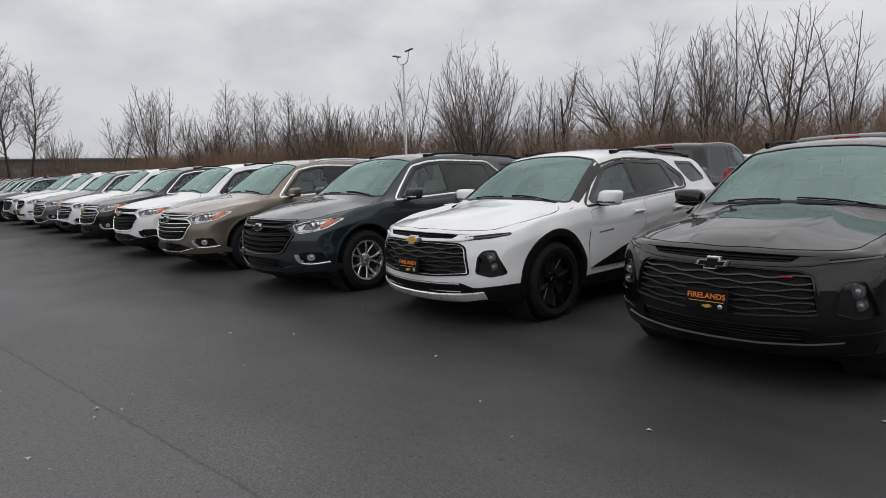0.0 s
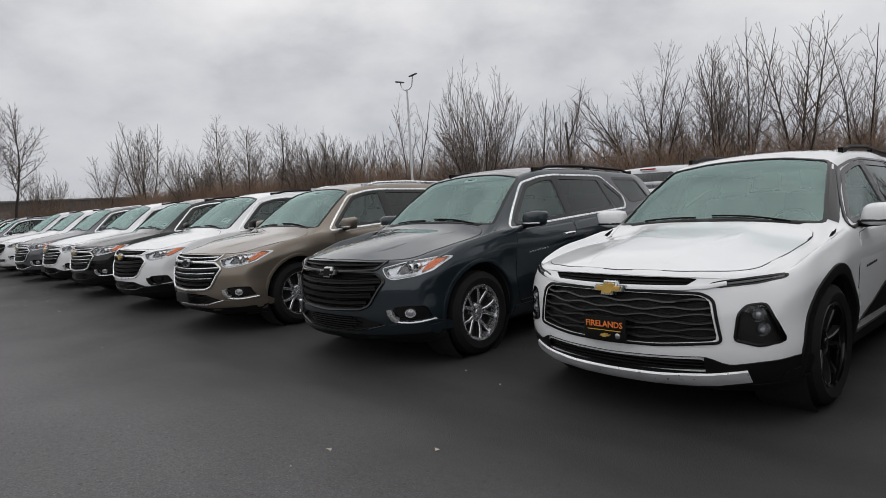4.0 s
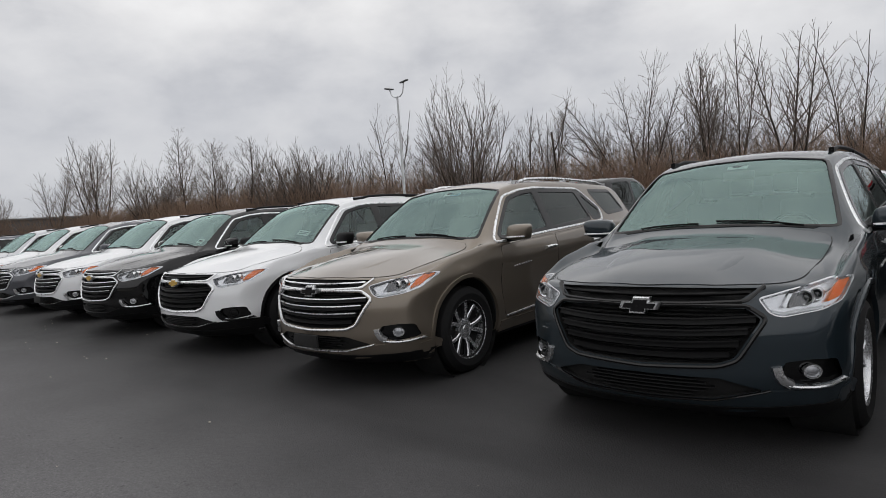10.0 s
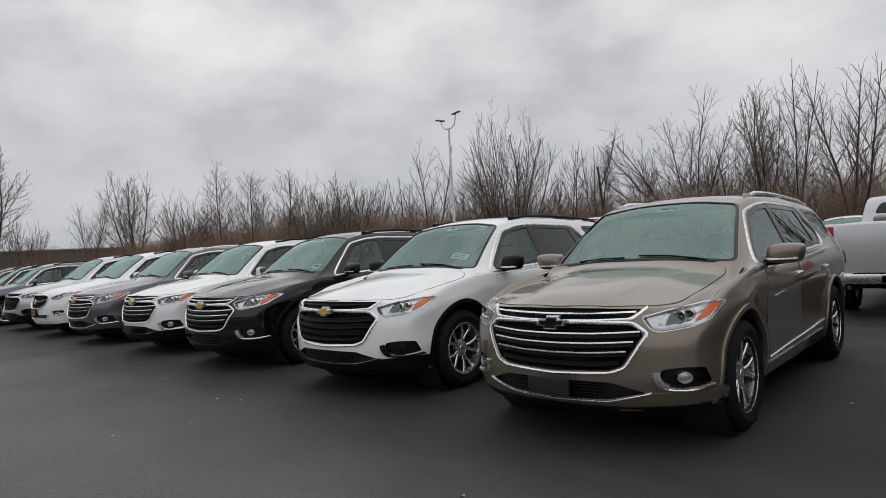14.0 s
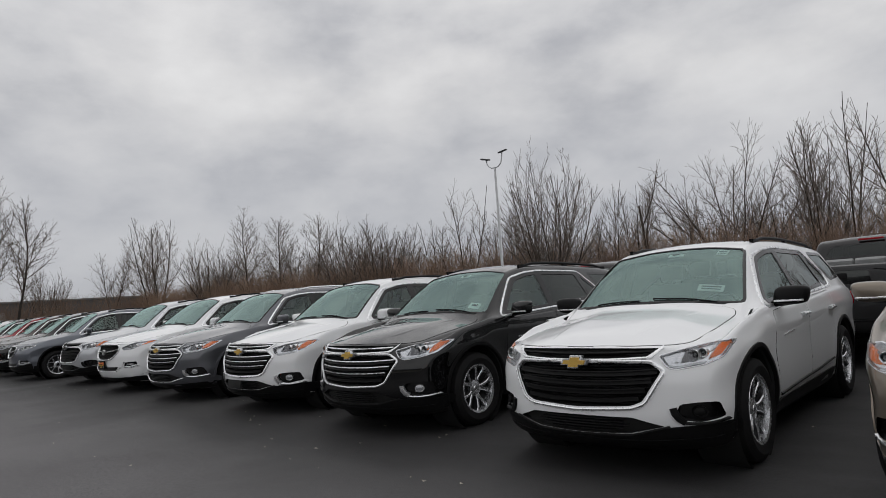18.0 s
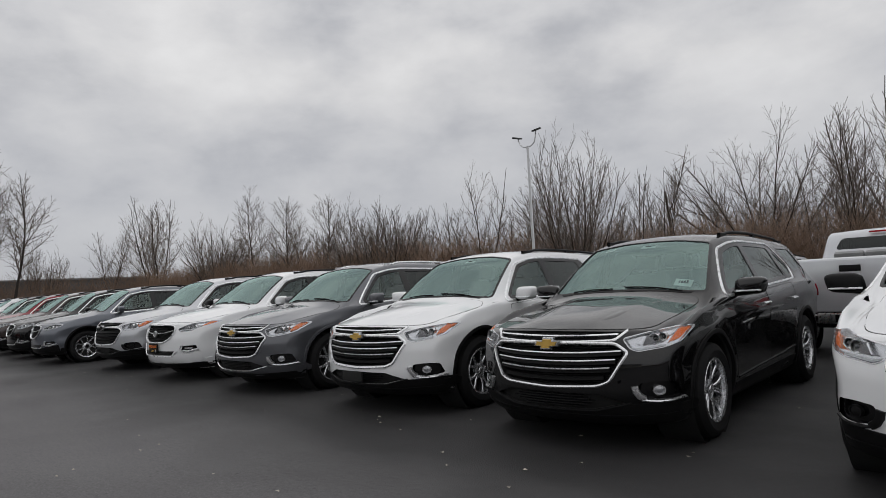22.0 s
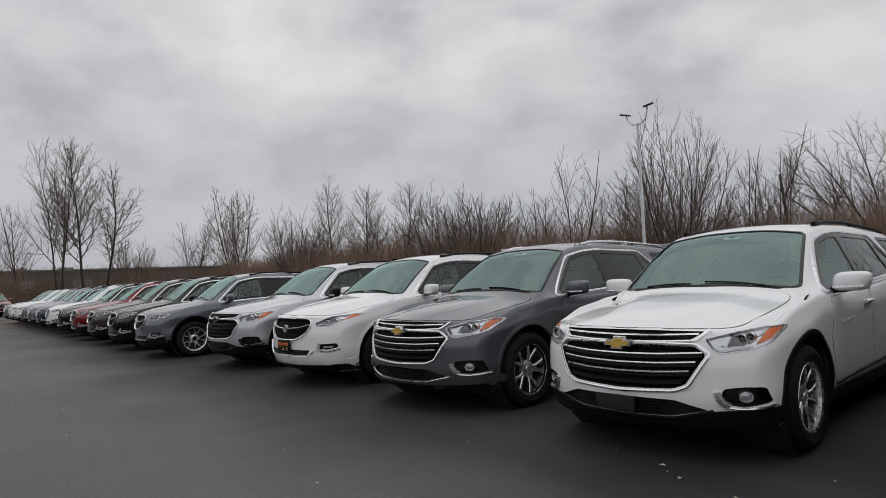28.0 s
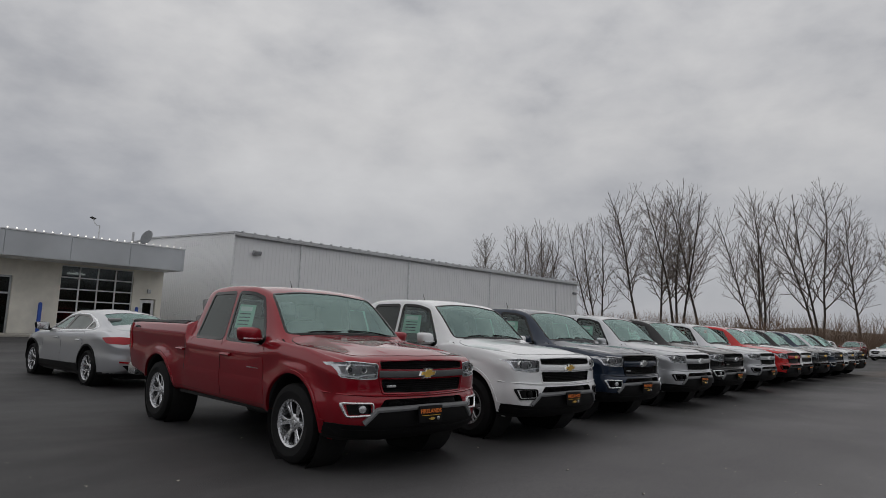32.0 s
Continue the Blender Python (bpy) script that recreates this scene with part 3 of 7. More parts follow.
# ---- vehicles: wheels and small parts ----
# what differs from one car to the next: each stands for a finish that the car is given when it is placed
SLOT = {k: plain("finish_" + k, (0.3, 0.3, 0.3)) for k in ("paint", "mirror", "grille_bar", "surround", "emblem", "window_trim", "bezel", "rail", "rim", "cladding", "lip", "fog", "red_badge", "moulding")}


LINING = {"dark": dark_gap, "silver": lamp_chrome, "gloss": gloss_black}


def tyre_mesh(r, rim_r, w):
    bm = bmesh.new()
    h = w / 2
    prof = [(rim_r - 0.012, -h * 0.72), (rim_r + 0.012, -h * 0.92), (rim_r + (r - rim_r) * 0.5, -h * 1.04), (r - 0.035, -h * 0.94), (r - 0.012, -h * 0.80), (r - 0.002, -h * 0.5)]
    prof += [(r - 0.002, -h * 0.36), (r - 0.011, -h * 0.35), (r - 0.011, -h * 0.29), (r, -h * 0.28), (r, -h * 0.05), (r - 0.011, -h * 0.04)]
    prof = prof[2:] + [(r, h * 0.28), (r - 0.012, h * 0.8), (rim_r + 0.04, h)]
    prof = [(a, -b) for a, b in prof][::-1] + [(rim_r + 0.012, h * 0.92), (rim_r - 0.012, h * 0.72)]
    lathe(bm, prof, 34)
    return bm


def spoked_rim(r, w, spokes, split, depth=0.03, twin=0.10, thick=0.05):
    """The face of a wheel, outwards along +x: barrel, lip, spokes and hub."""
    bm = bmesh.new()
    h = w / 2
    lathe(bm, [(r, -h * 0.7), (r - 0.004, h * 0.55), (r + 0.010, h * 0.80), (r + 0.002, h * 0.92), (r - 0.018, h * 0.86), (r - 0.026, h * 0.5), (r - 0.03, -h * 0.7)], 40)
    face = h * 0.72
    for s in range(spokes):
        for side in ((-1, 1) if split else (0,)):
            a0 = s * math.tau / spokes
            a1 = a0 + side * twin * 2.3
            a0 += side * twin * 0.55
            rows = []
            for u in (0.0, 0.45, 0.8, 1.0):
                ang = a0 + (a1 - a0) * u
                rad = 0.055 + (r - 0.022 - 0.055) * u
                wid = thick * (0.62 if split else 1.0) * (1.0 - 0.22 * math.sin(u * 3.1))
                out = face - depth * (1 - u) ** 1.4 - 0.004 * (u == 1.0)
                t = Vector((0, -math.sin(ang), math.cos(ang)))
                c = Vector((0, math.cos(ang), math.sin(ang))) * rad
                rows.append([bm.verts.new(c + t * k * wid / 2 + Vector((o, 0, 0))) for k, o in ((-1.0, out - 0.045), (-0.9, out - 0.008), (-0.55, out), (0.55, out), (0.9, out - 0.008), (1.0, out - 0.045))])
            for r0, r1 in zip(rows, rows[1:]):
                for k in range(5):
                    f = bm.faces.new((r0[k], r0[k + 1], r1[k + 1], r1[k]))
                    f.material_index = 1 if k in (0, 4) else 0
    lathe(bm, [(0.088, face - depth - 0.04), (0.085, face - depth - 0.005), (0.070, face - depth + 0.004), (0.034, face - depth + 0.006), (0.030, face - depth + 0.012), (0.001, face - depth + 0.014)], 20)
    return bm


def wheel_set(parent, axles, track, r, rim_r, w, rim_mesh, rim_label):
    """Four wheels, each with its tyre, rim, brake disc and nuts."""
    tyre = to_mesh(tyre_mesh(r, rim_r, w), "tyre", angle=28)
    tyre.materials.append(rubber)
    disc = bmesh.new()
    lathe(disc, [(0.17, -0.012), (0.17, 0.012), (0.06, 0.014), (0.06, -0.014)], 28, closed=True)
    disc = to_mesh(disc, "brake_disc")
    disc.materials.append(silver_trim)
    back = bmesh.new()
    lathe(back, [(rim_r - 0.012, 0.030), (0.001, 0.028)], 24)
    back = to_mesh(back, "backing")
    back.materials.append(dark_gap)
    nut = bmesh.new()
    lathe(nut, [(0.036, 0.0), (0.036, 0.012), (0.030, 0.018), (0.001, 0.020)], 18)
    nut = to_mesh(nut, "centre_cap")
    nut.materials.append(gloss_black)
    for y in axles:
        for sx in (1, -1):
            wheel = new("wheel")
            wheel.parent = parent
            wheel.matrix_local = pose(sx * track, y, r, 0, 0, 0 if sx > 0 else 180)
            part("tyre", tyre, None, wheel)
            part("rim", rim_mesh, None, wheel, rim_label)
            part("brake_disc", disc, None, wheel)
            part("backing_plate", back, None, wheel)
            n = part("centre_cap", nut, None, wheel)
            n.location.x = w / 2 * 0.72 - 0.034


def bowtie(w, h, d):
    """A slanted cross-shaped badge, facing -y."""
    s = 0.055 * w
    pts = [(-0.50, -0.22), (-0.22, -0.22), (-0.22, -0.5), (0.20, -0.5), (0.20, -0.22), (0.46, -0.22), (0.50, 0.22), (0.22, 0.22), (0.22, 0.5), (-0.20, 0.5), (-0.20, 0.22), (-0.46, 0.22)]
    pts = [(x * w + y * s * 2, y * h) for x, y in pts]
    bm = bmesh.new()
    rings = [[bm.verts.new((x * k, o, z * k)) for x, z in pts] for k, o in ((1.0, d), (1.0, 0.0), (0.90, -0.012))]
    n = len(pts)
    for a, b in zip(rings, rings[1:]):
        for k in range(n):
            bm.faces.new((a[k], a[(k + 1) % n], b[(k + 1) % n], b[k]))
    bm.faces.new(rings[-1])
    return bm


def lettering(words, size, material, name="lettering", depth=0.0015):
    """Words as a mesh in the x-z plane, facing -y, centred."""
    cu = bpy.data.curves.new(name, "FONT")
    cu.body, cu.size, cu.extrude, cu.align_x, cu.align_y, cu.resolution_u = words, size, depth, "CENTER", "CENTER", 2
    cu.offset = size * 0.012
    ob = bpy.data.objects.new(name, cu)
    scene.collection.objects.link(ob)
    deps = bpy.context.evaluated_depsgraph_get()
    deps.update()
    me = bpy.data.meshes.new_from_object(ob.evaluated_get(deps), depsgraph=deps)
    me.transform(Matrix.Rotation(radians(90), 4, "X"))
    me.materials.clear()
    me.materials.append(material)
    bpy.data.objects.remove(ob)
    bpy.data.curves.remove(cu)
    return me


LETTERS = {}


def dealer_plate(parent, y, z, words=True, tilt=0.0):
    """The dark plate of the dealer, with orange capitals and two small shapes."""
    plate = part("number_plate", box(-0.155, 0.155, -0.008, 0.012, -0.08 if words else -0.06, 0.08 if words else 0.05, bevel=0.006), black_plastic if words else dark_gap, parent, "black dealer plate in a frame" if words else "empty black plate holder")
    plate.matrix_local = pose(0, y, z, tilt, 0, 0)
    if words:
        if "plate" not in LETTERS:
            LETTERS["plate"] = lettering("FIRELANDS", 0.056, orange_ink)
            LETTERS["bow"] = to_mesh(bowtie(0.075, 0.026, 0.002), "badge")
            LETTERS["bow"].materials.append(gold)
            disc = bmesh.new()
            lathe(disc, [(0.019, 0.004), (0.019, 0.0), (0.015, -0.003), (0.001, -0.004)], 16, "y")
            LETTERS["disc"] = to_mesh(disc, "round_badge")
            LETTERS["disc"].materials.append(silver_trim)
            LETTERS["line"] = to_mesh(box(-0.125, 0.125, -0.0015, 0.001, -0.002, 0.002), "line")
            LETTERS["line"].materials.append(yellow_ink)
        for n, key, x, zz in (("lettering", "plate", 0, 0.028), ("badge", "bow", 0.01, -0.042), ("round_badge", "disc", 0.10, -0.042), ("line", "line", 0, -0.010)):
            o = part(n, LETTERS[key], None, plate)
            o.location = (x, -0.0105, zz)
    return plate


def wing_mirror(parent, sx, y, z, x, paint_name, size=1.0):
    """A door mirror: cap, glass face, arm and indicator strip."""
    cap = bmesh.new()
    bmesh.ops.create_uvsphere(cap, u_segments=18, v_segments=12, radius=1.0)
    for v in cap.verts:
        c = v.co
        c.x = math.copysign(abs(c.x) ** 0.6, c.x) * 0.135 * size
        c.z = math.copysign(abs(c.z) ** 0.5, c.z) * 0.078 * size
        c.y = (math.copysign(abs(c.y) ** 0.7, c.y) * 0.085 if c.y < 0 else min(c.y, 0.25) * 0.16) * size
        c.x += 0.02 * sx * (c.z / 0.09)
    mirror = part("door_mirror", cap, paint_name, parent)
    mirror.matrix_local = pose(sx * (x + 0.145 * size), y, z, 0, 0, -8 * sx)
    arm = bmesh.new()
    ring_tube(arm, [(-sx * 0.20, 0.0, -0.075), (-sx * 0.10, -0.01, -0.065), (0, -0.01, -0.05)], [0.03, 0.026, 0.03], 8)
    part("arm", arm, black_plastic, mirror)
    part("mirror_glass", box(-0.105 * size, 0.105 * size, 0.040 * size, 0.044 * size, -0.066 * size, 0.066 * size, bevel=0.0015), chrome, mirror, "silvered mirror glass")
    part("strip", box(-0.115 * size, 0.115 * size, -0.083 * size, -0.06 * size, -0.050 * size, -0.034 * size, bevel=0.004), SLOT["window_trim"], mirror)
    return mirror


def seat(parent, x, y, z, w=0.50):
    bm = bmesh.new()
    add_box(bm, -w / 2, w / 2, -0.26, 0.26, -0.08, 0.08, bevel=0.05)
    s = part("seat", bm, seat_cloth, parent)
    s.location = (x, y, z)
    back = box(-w / 2, w / 2, -0.07, 0.07, 0, 0.62, bevel=0.05)
    b = part("backrest", back, seat_cloth, s)
    b.matrix_local = pose(0, 0.27, 0.02, -18, 0, 0)
    head = part("headrest", box(-0.13, 0.13, -0.05, 0.05, 0.65, 0.84, bevel=0.045), seat_cloth, s)
    head.matrix_local = pose(0, 0.27, 0.02, -16, 0, 0)


def cabin_fittings(parent, cowl, z_cowl, front_y, rows, half, seat_z):
    dash = box(-half, half, cowl + 0.05, cowl + 0.48, z_cowl - 0.30, z_cowl - 0.04, bevel=0.06)
    part("dashboard", dash, interior, parent)
    wheel = bmesh.new()
    ringpts = [(0.185 * math.cos(k * math.tau / 20), 0, 0.185 * math.sin(k * math.tau / 20)) for k in range(21)]
    ring_tube(wheel, ringpts, 0.016, 7, cap=False)
    add_box(wheel, -0.07, 0.07, -0.01, 0.02, -0.06, 0.05, bevel=0.02)
    add_box(wheel, -0.18, 0.18, -0.008, 0.008, -0.015, 0.015)
    w = part("steering_wheel", wheel, interior, parent)
    w.matrix_local = pose(0.40, front_y - 0.45, z_cowl - 0.08, -25, 0, 0)
    for i in range(rows):
        for x in ((0.40, -0.40) if i < rows - 1 or rows == 1 else (0.45, 0, -0.45)):
            seat(parent, x, front_y + i * 0.95, seat_z + 0.03 * i, 0.52 if i < rows - 1 or rows == 1 else 0.44)
    rear_view = part("rear_view_mirror", box(-0.12, 0.12, -0.02, 0.02, -0.035, 0.035, bevel=0.012), interior, parent)
    return rear_view


# ---- vehicles: whole cars ----
def suv_spec(L, W, H, nose, cowl, z_cowl, shield, belt0, belt1, yB, yC, yD, axle, base, r, tail=0.42, track=None):
    s = dict(L=L, W=W, H=H, nose=nose, cowl=cowl, z_cowl=z_cowl, shield=shield, belt0=belt0, belt1=belt1, yB=yB, yC=yC, yD=yD, axle=axle, base=base, r=r)
    s["track"] = track or W - 0.135
    s["nose_len"], s["bow"], s["bow_power"], s["ridge"], s["ridge_x"], s["swell"] = min(1.15, cowl - 0.05), 0.40, 2.5, 0.016, 0.36, 0.016
    s["lean"] = curve_of([(0.20, 0.15), (0.27, 0.075), (0.36, 0.025), (0.48, 0.0), (0.66, 0.004), (0.80, 0.035), (nose - 0.05, 0.075), (nose + 0.02, 0.115), (nose + 0.15, 0.13)])
    s["width"] = curve_of([(0, 0.905 * W), (0.02, 0.922 * W), (0.06, 0.940 * W), (0.12, 0.955 * W), (0.24, 0.975 * W), (0.45, 0.990 * W), (0.95, W), (L - 0.9, W), (L - 0.35, 0.965 * W), (L - 0.12, 0.90 * W), (L - 0.03, 0.80 * W), (L, 0.66 * W)])
    s["belly"] = curve_of([(0, 0.28), (0.05, 0.235), (0.2, 0.205), (0.7, 0.205), (1.5, 0.24), (L - 1.2, 0.25), (L - 0.3, 0.31), (L, 0.44)])
    s["top"] = curve_of([(0, nose - 0.034), (0.010, nose - 0.022), (0.030, nose - 0.008), (0.10, nose + 0.010), (cowl * 0.6, nose + 0.62 * (z_cowl - nose)), (cowl, z_cowl), (cowl + 0.07, z_cowl + 0.045), (shield, H - 0.075), (shield + 0.35, H - 0.018), (shield + 0.9, H),
                         (L - 1.3, H - 0.035), (L - tail - 0.22, H - 0.085), (L - tail, H - 0.16), (L - 0.11, belt1 - 0.02), (L - 0.05, 1.0), (L, 0.84)])
    s["belt"] = curve_of([(0, nose - 0.105), (0.05, nose - 0.070), (0.15, nose - 0.040), (0.45, nose + 0.005), (cowl, z_cowl - 0.045), (cowl + 0.7, belt0), (L - 1.0, belt1), (L - 0.3, belt1 - 0.03), (L, 0.78)])
    s["top_width"] = curve_of([(0, 0.78 * W), (0.05, 0.80 * W), (0.15, 0.82 * W), (0.5, 0.845 * W), (cowl, 0.825 * W), (shield, 0.655 * W), (shield + 0.5, 0.68 * W), (L - 1.0, 0.67 * W), (L - 0.35, 0.68 * W), (L, 0.5 * W)])
    s["crown"] = curve_of([(0, 0.02), (0.2, 0.045), (cowl, 0.075), (shield, 0.045), (shield + 0.8, 0.06), (L - 0.5, 0.05), (L, 0.03)])
    b0, b1, top = belt0 + 0.035, belt1 + 0.02, H - 0.135
    s["dlo"] = [(cowl + 0.24, b0 - 0.01), (shield - 0.10, top - 0.065), (shield + 0.20, top - 0.005), (yB, top + 0.012), (yC, top - 0.012), (yC + 0.10, top - 0.03), (yD, b1 + 0.16), (yD - 0.06, b1 + 0.02), (yB, 0.5 * (b0 + b1) + 0.005)]
    mid = 0.5 * (b0 + b1) + 0.03
    s["side_windows"] = [([(cowl + 0.36, b0 + 0.03), (shield - 0.03, top - 0.09), (shield + 0.22, top - 0.035), (yB - 0.04, top - 0.02), (yB - 0.02, mid)], "side_window", "front"),
                         ([(yB + 0.06, mid), (yB + 0.04, top - 0.02), (yC - 0.02, top - 0.045), (yC + 0.08, b1 + 0.05)], "side_window", "rear"),
                         ([(yC + 0.13, b1 + 0.05), (yC + 0.05, top - 0.055), (yC + 0.09, top - 0.07), (yD - 0.04, b1 + 0.15), (yD - 0.09, b1 + 0.055)], "quarter_window", "rear")]
    if L > 4.75:
        s["side_windows"].append(([(yD + 0.13, b1 + 0.09), (yC + 0.36, top - 0.045), (L - tail - 0.30, top - 0.06), (L - tail - 0.16, b1 + 0.12)], "quarter_window", "rear"))
    s["shield_outline"] = [(-0.812 * W, cowl + 0.135), (-0.648 * W, shield - 0.05), (-0.3 * W, shield + 0.0), (0.3 * W, shield + 0.0), (0.648 * W, shield - 0.05), (0.812 * W, cowl + 0.135), (0.4 * W, cowl + 0.085), (-0.4 * W, cowl + 0.085)]
    s["rear_glass"] = [(-0.60 * W, H - 0.17), (0.60 * W, H - 0.17), (0.70 * W, belt1 + 0.05), (-0.70 * W, belt1 + 0.05)]
    s["rear_cut"] = (L - 0.62, L + 0.3)
    s["cabin"] = (cowl + 0.02, L - 0.24)
    s["rows"] = 2
    return s


def build_shell(name, s):
    """The body with its openings, glass, doors, hood, wheel arches and cabin, under an Empty on the ground below its nose."""
    root = new(name)
    root.empty_display_size = 0.3
    L, W, H = s["L"], s["W"], s["H"]
    solid = loft(s, sorted(set(stations(L)) | set(s.get("extra", ()))))
    bvh = BVHTree.FromBMesh(solid)
    s["bvh"] = bvh
    a, b = s["cabin"]
    n = 26
    cavity = loft(s, [a + (b - a) * k / n for k in range(n + 1)], inset=0.055, floor=0.42)
    holes = []
    arch_r = s.get("arch", s["r"] + 0.065)
    axles = (s["axle"], s["axle"] + s["base"])
    for y in axles:
        ring = [(y + arch_r * math.cos(k * math.tau / 40), s["r"] + 0.01 + arch_r * math.sin(k * math.tau / 40)) for k in range(40)]
        for sx in (1, -1):
            holes.append(prism(ring, "right", sx * (W - 0.40), sx * (W + 0.4)))
    cut_side = []
    for outline, _, _ in s["side_windows"]:
        for sx in (1, -1):
            cut_side.append(prism(rounded(outline, 0.05, 3), "right", sx * 0.50, sx * (W + 0.4)))
    if s.get("sedan"):
        cut_side.append(prism(rounded(s["rear_glass"], 0.06, 3), "top", 0.98, H + 0.5))
    else:
        cut_side.append(prism(rounded(s["rear_glass"], 0.06, 3), "rear", *s["rear_cut"]))
    shield = prism(rounded(s["shield_outline"], 0.06, 3), "top", s["z_cowl"] - 0.03, H + 0.5)
    cutters = [(cavity, None), (joined(holes), None), (joined(cut_side), None), (shield, None)]
    if "bed" in s:
        cutters.append((box(*s["bed"], bevel=0.03), None))
    for lining, pockets in s.get("pockets", {}).items():
        cutters.append((joined([recess(bvh, o, d) for outline, d, twice in pockets for o in ((outline, mirrored(outline)) if twice else (outline,))]), LINING[lining]))
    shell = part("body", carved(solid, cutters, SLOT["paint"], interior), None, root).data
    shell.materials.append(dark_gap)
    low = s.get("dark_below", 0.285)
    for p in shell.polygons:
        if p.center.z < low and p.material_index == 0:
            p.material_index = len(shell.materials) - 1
    # glass
    pane = patch(bvh, "top", rounded([(x * 1.01, y) for x, y in s["shield_outline"]], 0.06, 3), -0.006, 0.004, 0.1)
    w = part("windscreen", pane, windscreen_glass, root)
    w.visible_shadow = False
    band = ribbon(bvh, "top", rounded(s["shield_outline"], 0.06, 3), 0.030, 0.002, 0.006, closed=True, step=0.08)
    part("windscreen_seal", band, gloss_black, root)
    for outline, kind, tint in s["side_windows"]:
        for view in ("right", "left"):
            g = part(kind, patch(bvh, view, rounded([(y, z) for y, z in outline], 0.05, 3), -0.004, 0.004, 0.12), side_glass if tint == "front" else privacy_glass, root, "" if tint == "front" else "dark privacy glass")
            g.visible_shadow = False
            part("window_seal", ribbon(bvh, view, rounded(outline, 0.05, 3), 0.046, 0.003, 0.008, closed=True, step=0.09), gloss_black, root)
    g = part("rear_window", patch(bvh, "top" if s.get("sedan") else "rear", rounded(s["rear_glass"], 0.06, 3), -0.004, 0.004, 0.12), windscreen_glass if s.get("sedan") else privacy_glass, root)
    g.visible_shadow = False
    if "dlo" in s:
        for view in ("right", "left"):
            for (a, _, _), (c, _, _) in zip(s["side_windows"], s["side_windows"][1:2 if s.get("sedan") else 3]):
                rear, front = sorted(a, key=lambda q: q[0])[-2:], sorted(c, key=lambda q: q[0])[:2]
                rear, front = sorted(rear, key=lambda q: q[1]), sorted(front, key=lambda q: q[1])
                part("pillar", patch(bvh, view, [(rear[0][0] - 0.01, rear[0][1] - 0.02), (rear[1][0] - 0.01, rear[1][1] + 0.015), (front[1][0] + 0.01, front[1][1] + 0.015), (front[0][0] + 0.01, front[0][1] - 0.02)], 0.0035, 0.006, 0.15), gloss_black, root)
            if s.get("dark_pillar"):
                k = 1 if view == "right" else -1
                part("pillar", ribbon(bvh, "top", [(k * 0.842 * W, s["cowl"] + 0.20), (k * 0.690 * W, s["shield"] - 0.06)], 0.085, 0.004, 0.010, step=0.12), gloss_black, root)
            part("window_trim", ribbon(bvh, view, rounded(s["dlo"], 0.07, 3), 0.024, 0.010, 0.014, closed=True, step=0.06), SLOT["window_trim"], root)
    # wheel arches and liners
    for y in axles:
        for view, sx in (("right", 1), ("left", -1)):
            arc = [(y + (arch_r + 0.018) * math.cos(t), s["r"] + 0.01 + (arch_r + 0.018) * math.sin(t)) for t in (math.pi * (1.13 - 1.26 * k / 22) for k in range(23))]
            part("wheel_arch_trim", ribbon(bvh, view, arc, s.get("arch_trim", 0.045), 0.014, 0.03, step=0.2), SLOT["cladding"], root)
            liner = bmesh.new()
            lathe(liner, [(arch_r - 0.002, 0.0), (arch_r - 0.002, sx * 0.33), (0.05, sx * 0.33)], 32)
            o = part("wheel_liner", liner, dark_gap, root)
            o.location = (sx * (W - 0.02) - sx * 0.34, y, s["r"] + 0.01)
            o.scale.x = -1
            o.location.x = sx * (W - 0.045)
    # sill, hood and doors
    f, rr = axles[0] + arch_r + 0.05, axles[1] - arch_r - 0.05
    for view in ("right", "left"):
        part("sill", patch(bvh, view, [(f - 0.01, 0.27), (rr + 0.01, 0.27), (rr - 0.02, 0.385), (f + 0.02, 0.365)], 0.012, 0.03, 0.25), SLOT["cladding"], root)
        b0, b1 = s["belt0"], s["belt1"]
        doors = s.get("doors") or [[(f + 0.10, 0.41), (f + 0.04, 0.62), (s["cowl"] + 0.30, b0 - 0.01), (s["yB"] + 0.02, 0.5 * (b0 + b1)), (s["yB"] + 0.02, 0.42)],
                                   [(s["yB"] + 0.035, 0.42), (s["yB"] + 0.035, 0.5 * (b0 + b1)), (s["yC"] + 0.13, b1), (s["yC"] + 0.16, 0.92), (rr + 0.06, 0.66), (rr - 0.05, 0.43)]]
        for d in doors:
            part("door_seam", ribbon(bvh, view, rounded(d, 0.04, 3), 0.011, 0.0012, 0.003, closed=True, step=0.12), dark_gap, root)
            panel = part("door", patch(bvh, view, rounded(d, 0.04, 3), 0.0035, 0.006, 0.16), SLOT["paint"], root)
            hy, hz = max(p[0] for p in d) - s.get("handle_in", 0.16), s.get("handle_z", 0.5 * (b0 + b1) - 0.13)
            part("door_handle", ribbon(bvh, view, [(hy - 0.10, hz - 0.004), (hy - 0.03, hz), (hy + 0.05, hz + 0.002), (hy + 0.10, hz)], 0.034, 0.040, 0.042, step=0.03), SLOT["window_trim"] if s.get("bright_handle") else SLOT["paint"], panel)
    hood = s.get("hood") or [(-0.775 * W, s["cowl"] + 0.055), (-0.80 * W, 0.75), (-0.765 * W, 0.20), (-0.66 * W, 0.045), (-0.40 * W, 0.018), (0, 0.012), (0.40 * W, 0.018), (0.66 * W, 0.045), (0.765 * W, 0.20), (0.80 * W, 0.75), (0.775 * W, s["cowl"] + 0.055), (0, s["cowl"] + 0.045)]
    hood = [(x, swept(s, x, y, s["nose"])) for x, y in hood]
